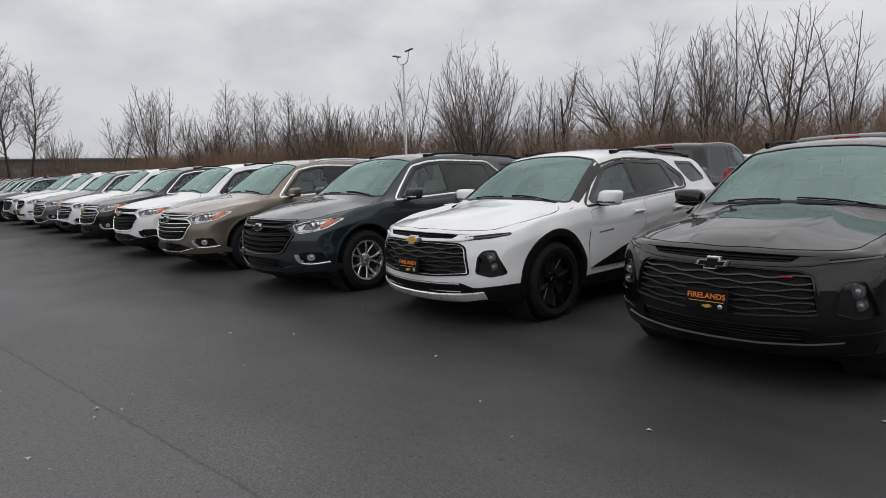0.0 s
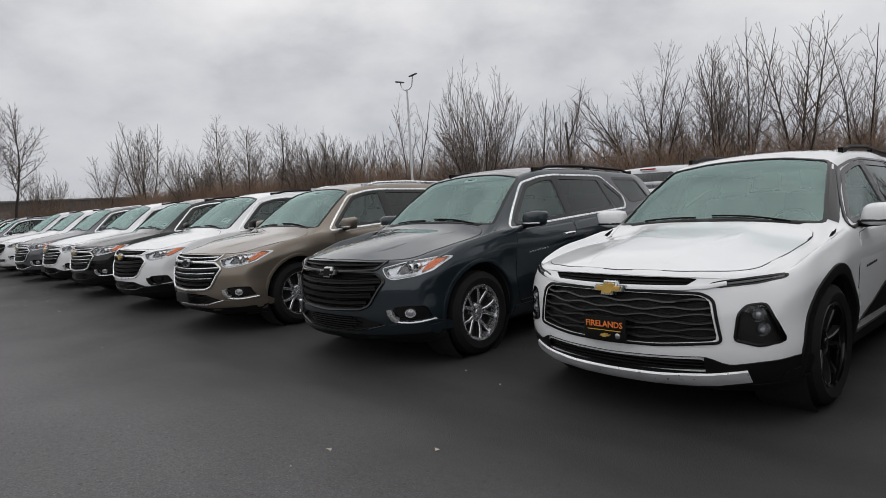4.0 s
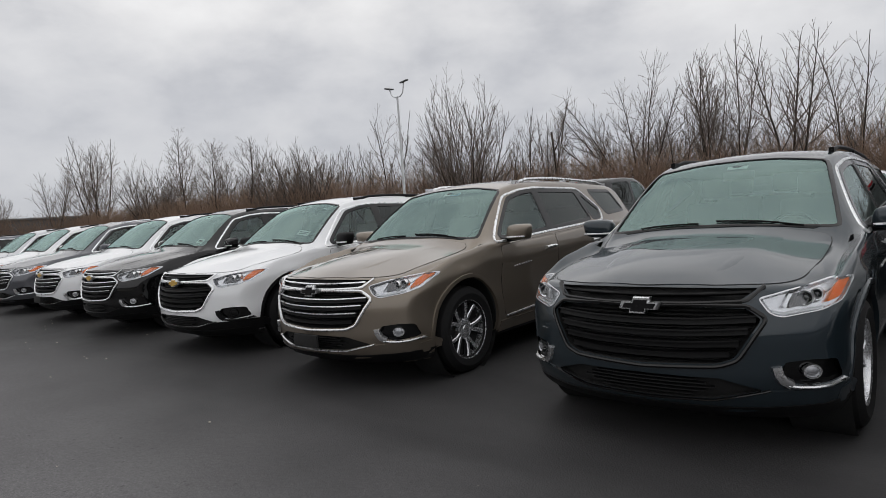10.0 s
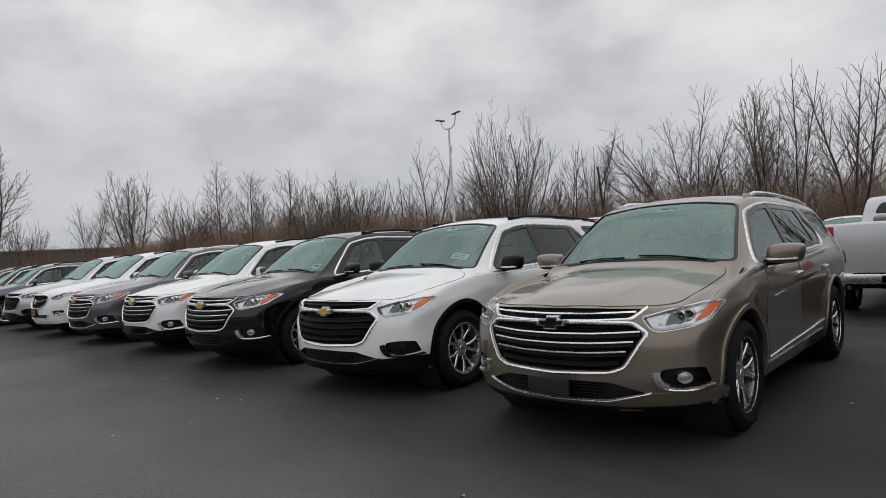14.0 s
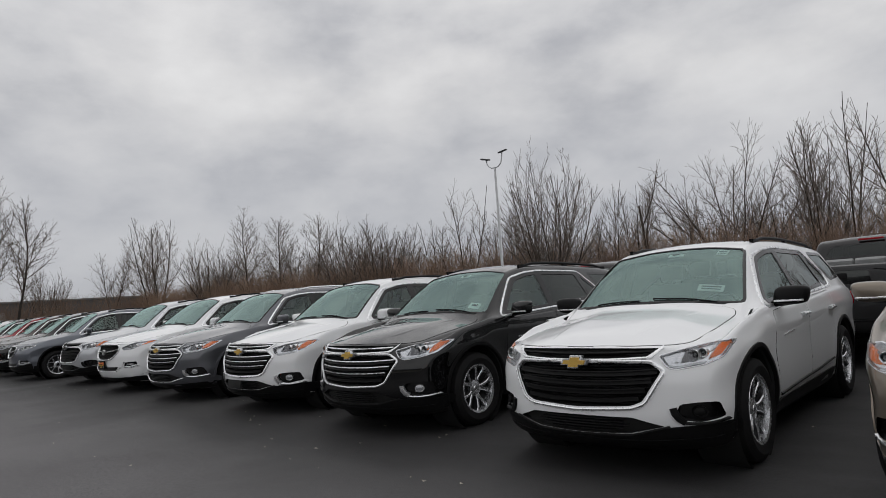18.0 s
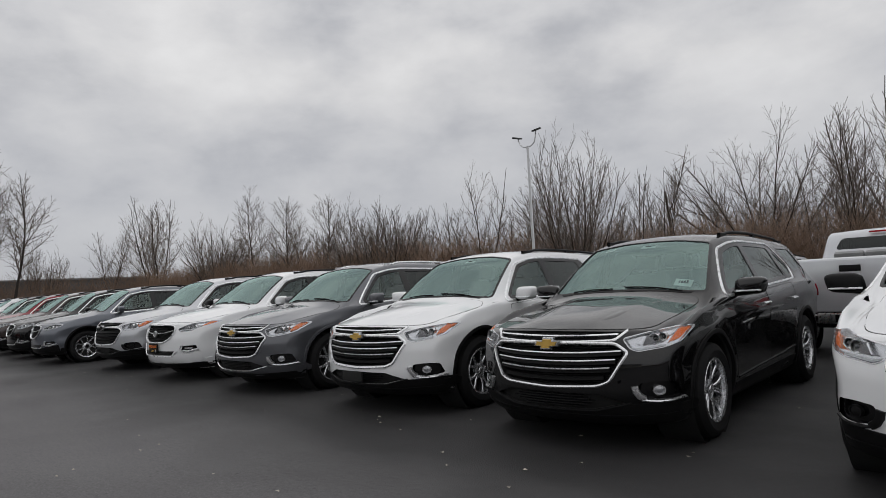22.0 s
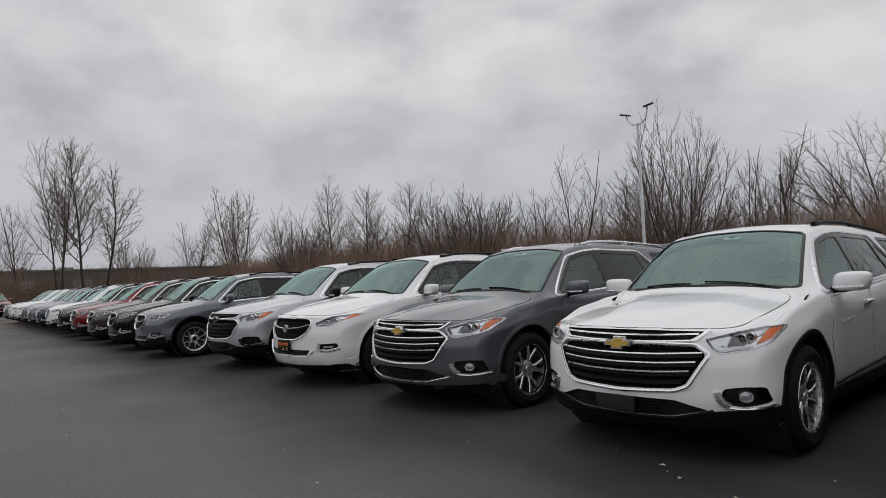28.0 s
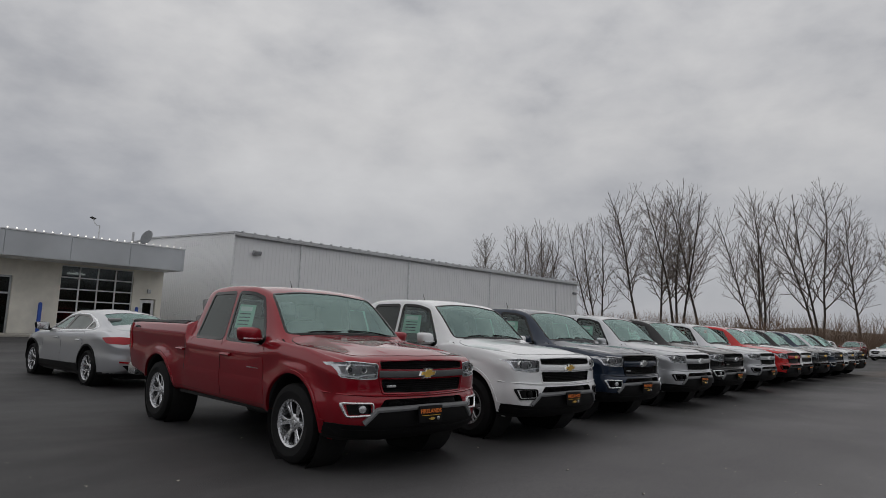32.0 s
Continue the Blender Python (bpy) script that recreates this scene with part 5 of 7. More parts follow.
def oval_grille_front(root, s, top, bottom, half, lamp, fog, low, badge_z):
    b = s["bvh"]
    main = oval_outline(top, bottom, half)
    part("grille", patch(b, "front", main, -0.045, 0.004), dark_gap, root, "dark oval front grille")
    mesh_slats(root, s, main, 9, 0.010, -0.016)
    part("grille_surround", ribbon(b, "front", main, 0.022, 0.024, 0.03, closed=True), SLOT["surround"], root, "bright oval grille surround")
    for k in (1, -1):
        part("grille_wing", ribbon(b, "front", [(k * 0.06, badge_z), (k * half * 0.55, badge_z + 0.012), (k * half * 0.93, badge_z + 0.05)], 0.016, 0.024, 0.02), SLOT["surround"], root)
    round_badge(root, s, badge_z)
    x0, z0, x1, z1 = lamp
    headlamps(root, s, swept_lamp(lamp), [((x0 * 0.62 + x1 * 0.38), z0 + 0.010, 0.024), ((x0 * 0.38 + x1 * 0.62), z0 + 0.020, 0.026)],
              [(x1 - 0.075, z1 - 0.052), (x1 - 0.024, z1 - 0.034), (x1 + 0.006, z1 + 0.008), (x1 - 0.035, z1 + 0.010)] if half > 0.45 else None, strip=[(x0 + 0.03, z0 - 0.018), ((x0 + x1) / 2, z0 - 0.008), (x1 - 0.09, z1 - 0.062)],
              well=[(x0 + 0.07, z0 - 0.012), ((x0 + x1) / 2, z0 + 0.004), (x1 - 0.10, z1 - 0.052), (x1 - 0.075, z1 - 0.008), ((x0 + x1) / 2, (z0 + z1) / 2 + 0.026)] if half > 0.45 else None)
    fx, fz = fog
    both_sides(root, s, "fog_recess", "front", [(fx - 0.11, fz - 0.03), (fx - 0.09, fz + 0.035), (fx + 0.10, fz + 0.045), (fx + 0.12, fz - 0.02), (fx, fz - 0.045)], gloss_black, 0.006, 0.012)
    for k in (1, -1):
        part("fog_bezel", ribbon(b, "front", [(k * x, z) for x, z in ((fx + 0.13, fz - 0.020), (fx, fz - 0.055), (fx - 0.12, fz - 0.040), (fx - 0.10, fz + 0.05))], 0.042, 0.022, 0.022), SLOT["bezel"], root)
        part("fog_light", patch(b, "front", [(k * (fx + dx), fz + dz) for dx, dz in ((-0.05, -0.018), (0.06, -0.012), (0.06, 0.014), (-0.05, 0.010))], 0.016, 0.012, 0.03), lamp_chrome, root)
    W = s["W"]
    lower_front(root, s, [(-0.92 * W, low + 0.09), (-0.5, low + 0.02), (0.5, low + 0.02), (0.92 * W, low + 0.09), (0.90 * W, low - 0.06), (0.4, 0.245), (-0.4, 0.245), (-0.90 * W, low - 0.06)])
    intake = [(-0.50, low + 0.10), (-0.44, low + 0.035), (0.44, low + 0.035), (0.50, low + 0.10)]
    part("lower_intake", patch(b, "front", intake, 0.008, 0.012), gloss_black, root)
    mesh_slats(root, s, intake, 2, 0.010, 0.012)
    chin(root, s, 0.225, 0.30)
    part("intake_lip", ribbon(b, "front", [(-0.56, low + 0.10), (-0.46, low + 0.022), (0, low + 0.012), (0.46, low + 0.022), (0.56, low + 0.10)], 0.018, 0.020, 0.018), SLOT["bezel"], root)


def oval_utility():
    s = suv_spec(5.19, 0.975, 1.755, 0.960, 1.28, 1.150, 2.15, 1.10, 1.165, 2.60, 3.50, 3.92, 1.0, 3.05, 0.388)
    s["rim_r"], s["bright_handle"] = 0.262, True
    s["rim_mesh"] = rim_of(0.262, 0.255, 6, True, depth=0.03, twin=0.09, thick=0.050)
    oval_pockets(s, 0.905, 0.640, 0.50, (0.535, 0.846, 0.938, 0.938))
    root = build_shell("sport_utility_vehicle", s)
    oval_grille_front(root, s, 0.905, 0.640, 0.50, (0.535, 0.846, 0.938, 0.938), (0.74, 0.545), 0.40, 0.775)
    tail_lamps(root, s, [(0.42, 1.06), (0.46, 0.96), (0.90, 0.97), (0.92, 1.09)], [(4.84, 1.09), (4.88, 0.97), (5.15, 0.97), (5.12, 1.09)])
    roof_rails(root, s, 2.35, 4.55)
    dealer_plate(root, -0.035, 0.545)
    return root, s


def small_utility():
    s = suv_spec(4.667, 0.92, 1.685, 0.935, 1.16, 1.10, 1.98, 1.04, 1.12, 2.42, 3.22, 3.62, 0.92, 2.75, 0.36, tail=0.40)
    s["rim_r"], s["bright_handle"] = 0.240, True
    s["rim_mesh"] = rim_of(0.240, 0.235, 5, True, depth=0.03, twin=0.14, thick=0.058)
    oval_pockets(s, 0.875, 0.610, 0.44, (0.50, 0.815, 0.845, 0.875))
    root = build_shell("compact_utility_vehicle", s)
    oval_grille_front(root, s, 0.875, 0.610, 0.44, (0.50, 0.815, 0.845, 0.875), (0.70, 0.490), 0.37, 0.745)
    tail_lamps(root, s, [(0.42, 1.06), (0.46, 0.95), (0.82, 0.96), (0.85, 1.08)], [(4.34, 1.07), (4.38, 0.96), (4.62, 0.96), (4.60, 1.07)])
    roof_rails(root, s, 2.2, 4.05, 0.58)
    return root, s


def pickup_spec(L, W, H, nose, cowl, z_cowl, shield, belt, yB, cab, axle, base, r, rail):
    s = dict(L=L, W=W, H=H, nose=nose, cowl=cowl, z_cowl=z_cowl, shield=shield, belt0=belt, belt1=belt + 0.03, yB=yB, yC=cab - 0.35, yD=cab, axle=axle, base=base, r=r)
    s["track"], s["arch"], s["tuck"], s["dark_below"] = W - 0.135, r + 0.085, 0.035, 0.41
    s["extra"] = [cab + d for d in (-0.19, -0.15, -0.125, -0.10, -0.075, -0.05, -0.025, 0.0, 0.012, 0.022, 0.030, 0.038, 0.05, 0.07)]
    s["nose_len"], s["bow"], s["bow_power"], s["ridge"], s["ridge_x"], s["swell"] = 0.62, 0.20, 3.0, 0.022, 0.42, 0.035
    s["lean"] = curve_of([(0.30, 0.10), (0.38, 0.045), (0.50, 0.0), (0.66, 0.0), (0.74, 0.030), (nose - 0.10, 0.040), (nose - 0.01, 0.075), (nose + 0.1, 0.10)])
    s["width"] = curve_of([(0, 0.915 * W), (0.015, 0.93 * W), (0.045, 0.95 * W), (0.10, 0.968 * W), (0.25, 0.992 * W), (0.7, W), (L - 0.5, W), (L - 0.1, 0.985 * W), (L - 0.02, 0.965 * W), (L, 0.94 * W)])
    s["belly"] = curve_of([(0, 0.37), (0.05, 0.315), (0.25, 0.30), (0.7, 0.34), (1.4, 0.42), (L - 1.2, 0.45), (L, 0.60)])
    s["top"] = curve_of([(0, nose - 0.045), (0.012, nose - 0.030), (0.04, nose - 0.012), (0.10, nose + 0.004), (cowl * 0.6, nose + 0.62 * (z_cowl - nose)), (cowl, z_cowl), (cowl + 0.07, z_cowl + 0.045), (shield, H - 0.075), (shield + 0.30, H - 0.015), (shield + 0.75, H),
                         (cab - 0.26, H - 0.03), (cab - 0.15, H - 0.075), (cab - 0.10, H - 0.14), (cab + 0.02, rail + 0.03), (cab + 0.035, rail + 0.004), (cab + 0.2, rail), (L - 0.06, rail), (L - 0.02, rail - 0.03), (L, rail - 0.12)])
    s["belt"] = curve_of([(0, nose - 0.13), (0.05, nose - 0.09), (0.14, nose - 0.06), (0.40, nose - 0.03), (cowl, z_cowl - 0.045), (cowl + 0.6, belt), (cab - 0.03, belt + 0.03), (cab + 0.05, rail - 0.05), (L, rail - 0.06)])
    s["top_width"] = curve_of([(0, 0.80 * W), (0.06, 0.83 * W), (0.15, 0.855 * W), (0.5, 0.87 * W), (cowl, 0.845 * W), (shield, 0.735 * W), (shield + 0.4, 0.765 * W), (cab - 0.1, 0.76 * W), (cab + 0.0, 0.80 * W), (cab + 0.04, 0.91 * W), (L, 0.91 * W)])
    s["crown"] = curve_of([(0, 0.02), (0.2, 0.035), (cowl, 0.06), (shield, 0.032), (cab - 0.2, 0.032), (cab + 0.1, 0.012), (L, 0.012)])
    top, b = H - 0.092, belt + 0.020
    s["side_windows"] = [([(cowl + 0.36, b), (shield - 0.01, top - 0.085), (shield + 0.20, top - 0.03), (yB - 0.04, top - 0.015), (yB - 0.03, b + 0.01)], "side_window", "front"),
                         ([(yB + 0.06, b + 0.01), (yB + 0.05, top - 0.015), (cab - 0.34, top - 0.03), (cab - 0.20, b + 0.015)], "side_window", "rear")]
    s["shield_outline"] = [(-0.818 * W, cowl + 0.13), (-0.712 * W, shield - 0.05), (-0.3 * W, shield), (0.3 * W, shield), (0.712 * W, shield - 0.05), (0.818 * W, cowl + 0.13), (0.4 * W, cowl + 0.085), (-0.4 * W, cowl + 0.085)]
    s["rear_glass"] = [(-0.57 * W, H - 0.16), (0.57 * W, H - 0.16), (0.66 * W, rail + 0.14), (-0.66 * W, rail + 0.14)]
    s["rear_cut"] = (cab - 0.28, cab + 0.20)
    s["cabin"] = (cowl + 0.02, cab - 0.11)
    s["bed"] = (-W + 0.13, W - 0.13, cab + 0.16, L - 0.075, 0.82, rail + 0.9)
    f, g = axle + r + 0.13, axle + base - r - 0.13
    s["doors"] = [[(f + 0.03, 0.50), (cowl + 0.30, 0.80), (cowl + 0.30, belt), (yB + 0.01, belt + 0.02), (yB + 0.01, 0.50)], [(yB + 0.025, 0.50), (yB + 0.025, belt + 0.02), (cab - 0.12, belt + 0.03), (cab - 0.12, 0.85), (g + 0.02, 0.52)]]
    s["hood"] = [(-0.81 * W, cowl + 0.08), (-0.82 * W, 0.6), (-0.78 * W, 0.14), (-0.40 * W, 0.065), (0, 0.05), (0.40 * W, 0.065), (0.78 * W, 0.14), (0.82 * W, 0.6), (0.81 * W, cowl + 0.08), (0, cowl + 0.045)]
    s["rows"], s["mirror_y"], s["handle_z"] = 2, cowl + 0.45, belt - 0.13
    return s


def pickup_tail(root, s, chrome_bumper=True):
    """Tailgate with its handle, rear bumper, corner lamps and bed lining."""
    L, W, b = s["L"], s["W"], s["bvh"]
    rail = s["top"](L - 0.2)
    gate = part("tailgate", patch(b, "rear", rounded([(-0.74 * W, 0.66), (-0.74 * W, rail - 0.045), (0.74 * W, rail - 0.045), (0.74 * W, 0.66)], 0.03, 3), 0.012, 0.02, 0.2), SLOT["paint"], root)
    part("tailgate_handle", box(-0.13, 0.13, L + 0.004, L + 0.03, rail - 0.20, rail - 0.11, bevel=0.012), black_plastic, gate)
    for k in range(9):
        part("badge_letter", box(-0.44 + k * 0.105, -0.375 + k * 0.105, L + 0.006, L + 0.016, rail - 0.36, rail - 0.29, bevel=0.004), gloss_black, gate)
    tail_lamps(root, s, [(0.79 * W, rail - 0.05), (0.79 * W, rail - 0.42), (0.955 * W, rail - 0.42), (0.955 * W, rail - 0.06)], [(L - 0.16, rail - 0.42), (L - 0.14, rail - 0.06), (L - 0.02, rail - 0.07), (L - 0.02, rail - 0.42)])
    bumper = part("rear_bumper", box(-0.90 * W, 0.90 * W, L - 0.16, L + 0.12, 0.50, 0.66, bevel=0.035), SLOT["bezel"], root)
    part("step_pad", box(-0.55 * W, 0.55 * W, L - 0.02, L + 0.125, 0.655, 0.668, bevel=0.004), black_plastic, bumper)
    part("plate_recess", box(-0.20, 0.20, L + 0.115, L + 0.125, 0.52, 0.63, bevel=0.006), gloss_black, bumper)
    part("hitch", box(-0.06, 0.06, L - 0.1, L + 0.10, 0.40, 0.49, bevel=0.01), black_plastic, root)
    x0, x1, y0, y1, z0, _ = s["bed"]
    part("bed_lining", box(x0 + 0.01, x1 - 0.01, y0 + 0.01, y1 - 0.01, z0 - 0.01, z0 + 0.015), black_plastic, root)
    part("exhaust", ring_tube(bmesh.new(), [(0.55, L - 1.2, 0.40), (0.60, L - 0.6, 0.42), (0.72, L - 0.35, 0.42)], 0.035, 10), silver_trim, root)
    part("differential", ring_tube(bmesh.new(), [(-0.7, s["axle"] + s["base"], s["r"]), (-0.12, s["axle"] + s["base"], s["r"]), (0.12, s["axle"] + s["base"], s["r"]), (0.7, s["axle"] + s["base"], s["r"])], [0.05, 0.06, 0.12, 0.05], 10), dark_gap, root)


def midsize_pickup():
    s = pickup_spec(5.40, 0.943, 1.785, 1.080, 1.22, 1.195, 1.92, 1.10, 2.46, 3.40, 0.935, 3.258, 0.385, 1.31)
    s["rim_r"] = 0.225
    s["rim_mesh"] = rim_of(0.225, 0.255, 6, True, depth=0.02, twin=0.07, thick=0.070)
    top = [(-0.545, 1.022), (-0.535, 0.958), (0, 0.950), (0.535, 0.958), (0.545, 1.022), (0.3, 1.034), (-0.3, 1.034)]
    low = [(-0.535, 0.866), (-0.505, 0.745), (0, 0.735), (0.505, 0.745), (0.535, 0.866), (0, 0.858)]
    lamp = [(0.566, 1.004), (0.574, 0.868), (0.70, 0.862), (0.890, 0.880), (0.926, 1.006), (0.80, 1.022)]
    fog = [(0.635, 0.560), (0.645, 0.640), (0.86, 0.645), (0.835, 0.552)]
    slot = [(-0.50, 0.685), (-0.56, 0.615), (0.56, 0.615), (0.50, 0.685)]
    s["pockets"] = {"dark": [(rounded(top, 0.015, 2), 0.05, False), (rounded(low, 0.02, 2), 0.05, False), (rounded(slot, 0.02, 2), 0.06, False)], "silver": [(rounded(lamp, 0.02, 2), 0.05, True)], "gloss": [(rounded(fog, 0.015, 2), 0.04, True)]}
    root = build_shell("pickup_truck", s)
    b = s["bvh"]
    part("upper_grille", patch(b, "front", rounded(top, 0.015, 2), -0.040, 0.004), dark_gap, root)
    mesh_slats(root, s, top, 3, 0.010, -0.016)
    part("grille", patch(b, "front", rounded(low, 0.02, 2), -0.040, 0.004), dark_gap, root, "dark front grille")
    mesh_slats(root, s, low, 6, 0.010, -0.016)
    part("grille_beam", ribbon(b, "front", spread(0.912, 0.56, 0.006), 0.070, 0.022, 0.030), SLOT["surround"], root)
    part("grille_surround", ribbon(b, "front", rounded([(-0.556, 1.030), (-0.56, 0.90), (-0.52, 0.733), (0, 0.722), (0.52, 0.733), (0.56, 0.90), (0.556, 1.030), (0, 1.044)], 0.03, 3), 0.016, 0.012, 0.022, closed=True), SLOT["grille_bar"], root)
    badge(root, s, 0, 0.915, 0.19, 0.076)
    part("trim_badge", ribbon(b, "front", [(-0.47, 0.80), (-0.37, 0.80)], 0.026, 0.004, 0.02), SLOT["bezel"], root)
    headlamps(root, s, lamp, [(0.800, 0.944, 0.040), (0.690, 0.946, 0.024)], None, strip=[(0.585, 0.910), (0.70, 0.900), (0.76, 0.884), (0.885, 0.902)],
              well=[(0.590, 0.985), (0.592, 0.922), (0.72, 0.908), (0.885, 0.918), (0.900, 0.985), (0.80, 0.998)])
    part("bumper_line", ribbon(b, "front", [(-0.92, 0.735), (-0.6, 0.715), (0, 0.705), (0.6, 0.715), (0.92, 0.735)], 0.016, 0.016, 0.018), SLOT["paint"], root)
    for k in (1, -1):
        line = rounded([(k * 0.62, 0.548), (k * 0.628, 0.652), (k * 0.885, 0.657), (k * 0.845, 0.538)], 0.02, 2)
        part("fog_bezel", ribbon(b, "front", line, 0.020, 0.020, 0.02, closed=True), SLOT["bezel"], root)
        ring = [(k * (0.715 + 0.034 * math.cos(t * math.tau / 14)), 0.598 + 0.034 * math.sin(t * math.tau / 14)) for t in range(14)]
        part("fog_light", patch(b, "front", ring, -0.010, 0.025, 0.03, dome=0.008), SLOT["lip"], root)
    part("bumper_slot", patch(b, "front", rounded(slot, 0.02, 2), -0.050, 0.004), gloss_black, root)
    part("bumper_base", patch(b, "front", rounded([(-0.60, 0.600), (-0.70, 0.50), (-0.66, 0.40), (0.66, 0.40), (0.70, 0.50), (0.60, 0.600)], 0.03, 2), 0.010, 0.02), black_plastic, root)
    part("skid_plate", ribbon(b, "front", [(-0.70, 0.475), (-0.58, 0.590), (0, 0.600), (0.58, 0.590), (0.70, 0.475)], 0.050, 0.030, 0.03), SLOT["rail"], root, "grey bumper insert")
    chin(root, s, 0.32, 0.41)
    lower_front(root, s, [(-0.92, 0.475), (-0.5, 0.44), (0.5, 0.44), (0.92, 0.475), (0.91, 0.36), (0.5, 0.325), (-0.5, 0.325), (-0.91, 0.36)], black_plastic)
    dealer_plate(root, -0.056, 0.535)
    aerial = bmesh.new()
    q, _ = on_skin(b, "top", 0.42, s["shield"] + 1.28)
    add_box(aerial, 0.38, 0.46, q.y - 0.06, q.y + 0.06, q.z - 0.01, q.z + 0.02, bevel=0.008)
    ring_tube(aerial, [(q.x, q.y, q.z + 0.01), (q.x, q.y + 0.07, q.z + 0.19)], [0.008, 0.004], 6)
    part("aerial", aerial, black_plastic, root)
    for view in ("right", "left"):
        lab = part("price_label", patch(b, view, [(2.00, 1.27), (2.04, 1.53), (2.37, 1.54), (2.37, 1.27)], -0.016, 0.002, 0.12), green_paper, root, "pale green price label in the window")
        for z in (1.31, 1.35, 1.39, 1.43):
            part("print_bar", ribbon(b, view, [(2.09, z), (2.31, z)], 0.012, -0.013, 0.001, step=0.1), ink, lab)
        part("print_bar", ribbon(b, view, [(2.09, 1.485), (2.33, 1.49)], 0.05, -0.013, 0.001, step=0.1), white_paper, lab)
        part("fender_badge", ribbon(b, view, [(1.62, 0.86), (1.86, 0.862)], 0.020, 0.008, 0.008), chrome, root)
    side_letters(root, s, 4.95, 1.20, 4, 0.03, 0.05, gloss_black)
    for view in ("right", "left"):
        part("bed_seam", ribbon(b, view, [(3.435, 0.50), (3.435, 1.285)], 0.016, 0.002, 0.006, step=0.12), dark_gap, root)
        k = 1 if view == "right" else -1
        part("rail_cap", ribbon(b, "top", [(k * 0.855, 3.56), (k * 0.855, 5.34)], 0.075, 0.012, 0.016, step=0.3), black_plastic, root)
    pickup_tail(root, s)
    return root, s


def full_size_pickup():
    s = pickup_spec(5.88, 1.02, 1.91, 1.16, 1.30, 1.29, 2.05, 1.19, 2.62, 3.72, 0.98, 3.745, 0.41, 1.42)
    s["rim_r"], s["mirror_size"] = 0.245, 1.2
    s["rim_mesh"] = rim_of(0.245, 0.27, 6, False, depth=0.02, thick=0.080)
    root = build_shell("pickup_truck", s)
    b = s["bvh"]
    part("grille", patch(b, "front", [(-0.60, 1.06), (-0.58, 0.75), (0.58, 0.75), (0.60, 1.06)], 0.008, 0.012), gloss_black, root)
    bars(root, s, [spread(0.98, 0.60), spread(0.88, 0.60)], 0.05, 0.03, SLOT["grille_bar"])
    headlamps(root, s, [(0.64, 1.06), (0.63, 0.88), (0.92, 0.90), (0.93, 1.05)], [])
    lower_front(root, s, [(-0.95, 0.66), (0.95, 0.66), (0.95, 0.46), (-0.95, 0.46)], SLOT["bezel"], "front_bumper")
    pickup_tail(root, s)
    stop = part("brake_light", box(-0.18, 0.18, 3.61, 3.65, 1.815, 1.845, bevel=0.006), red_lens, root)
    return root, s


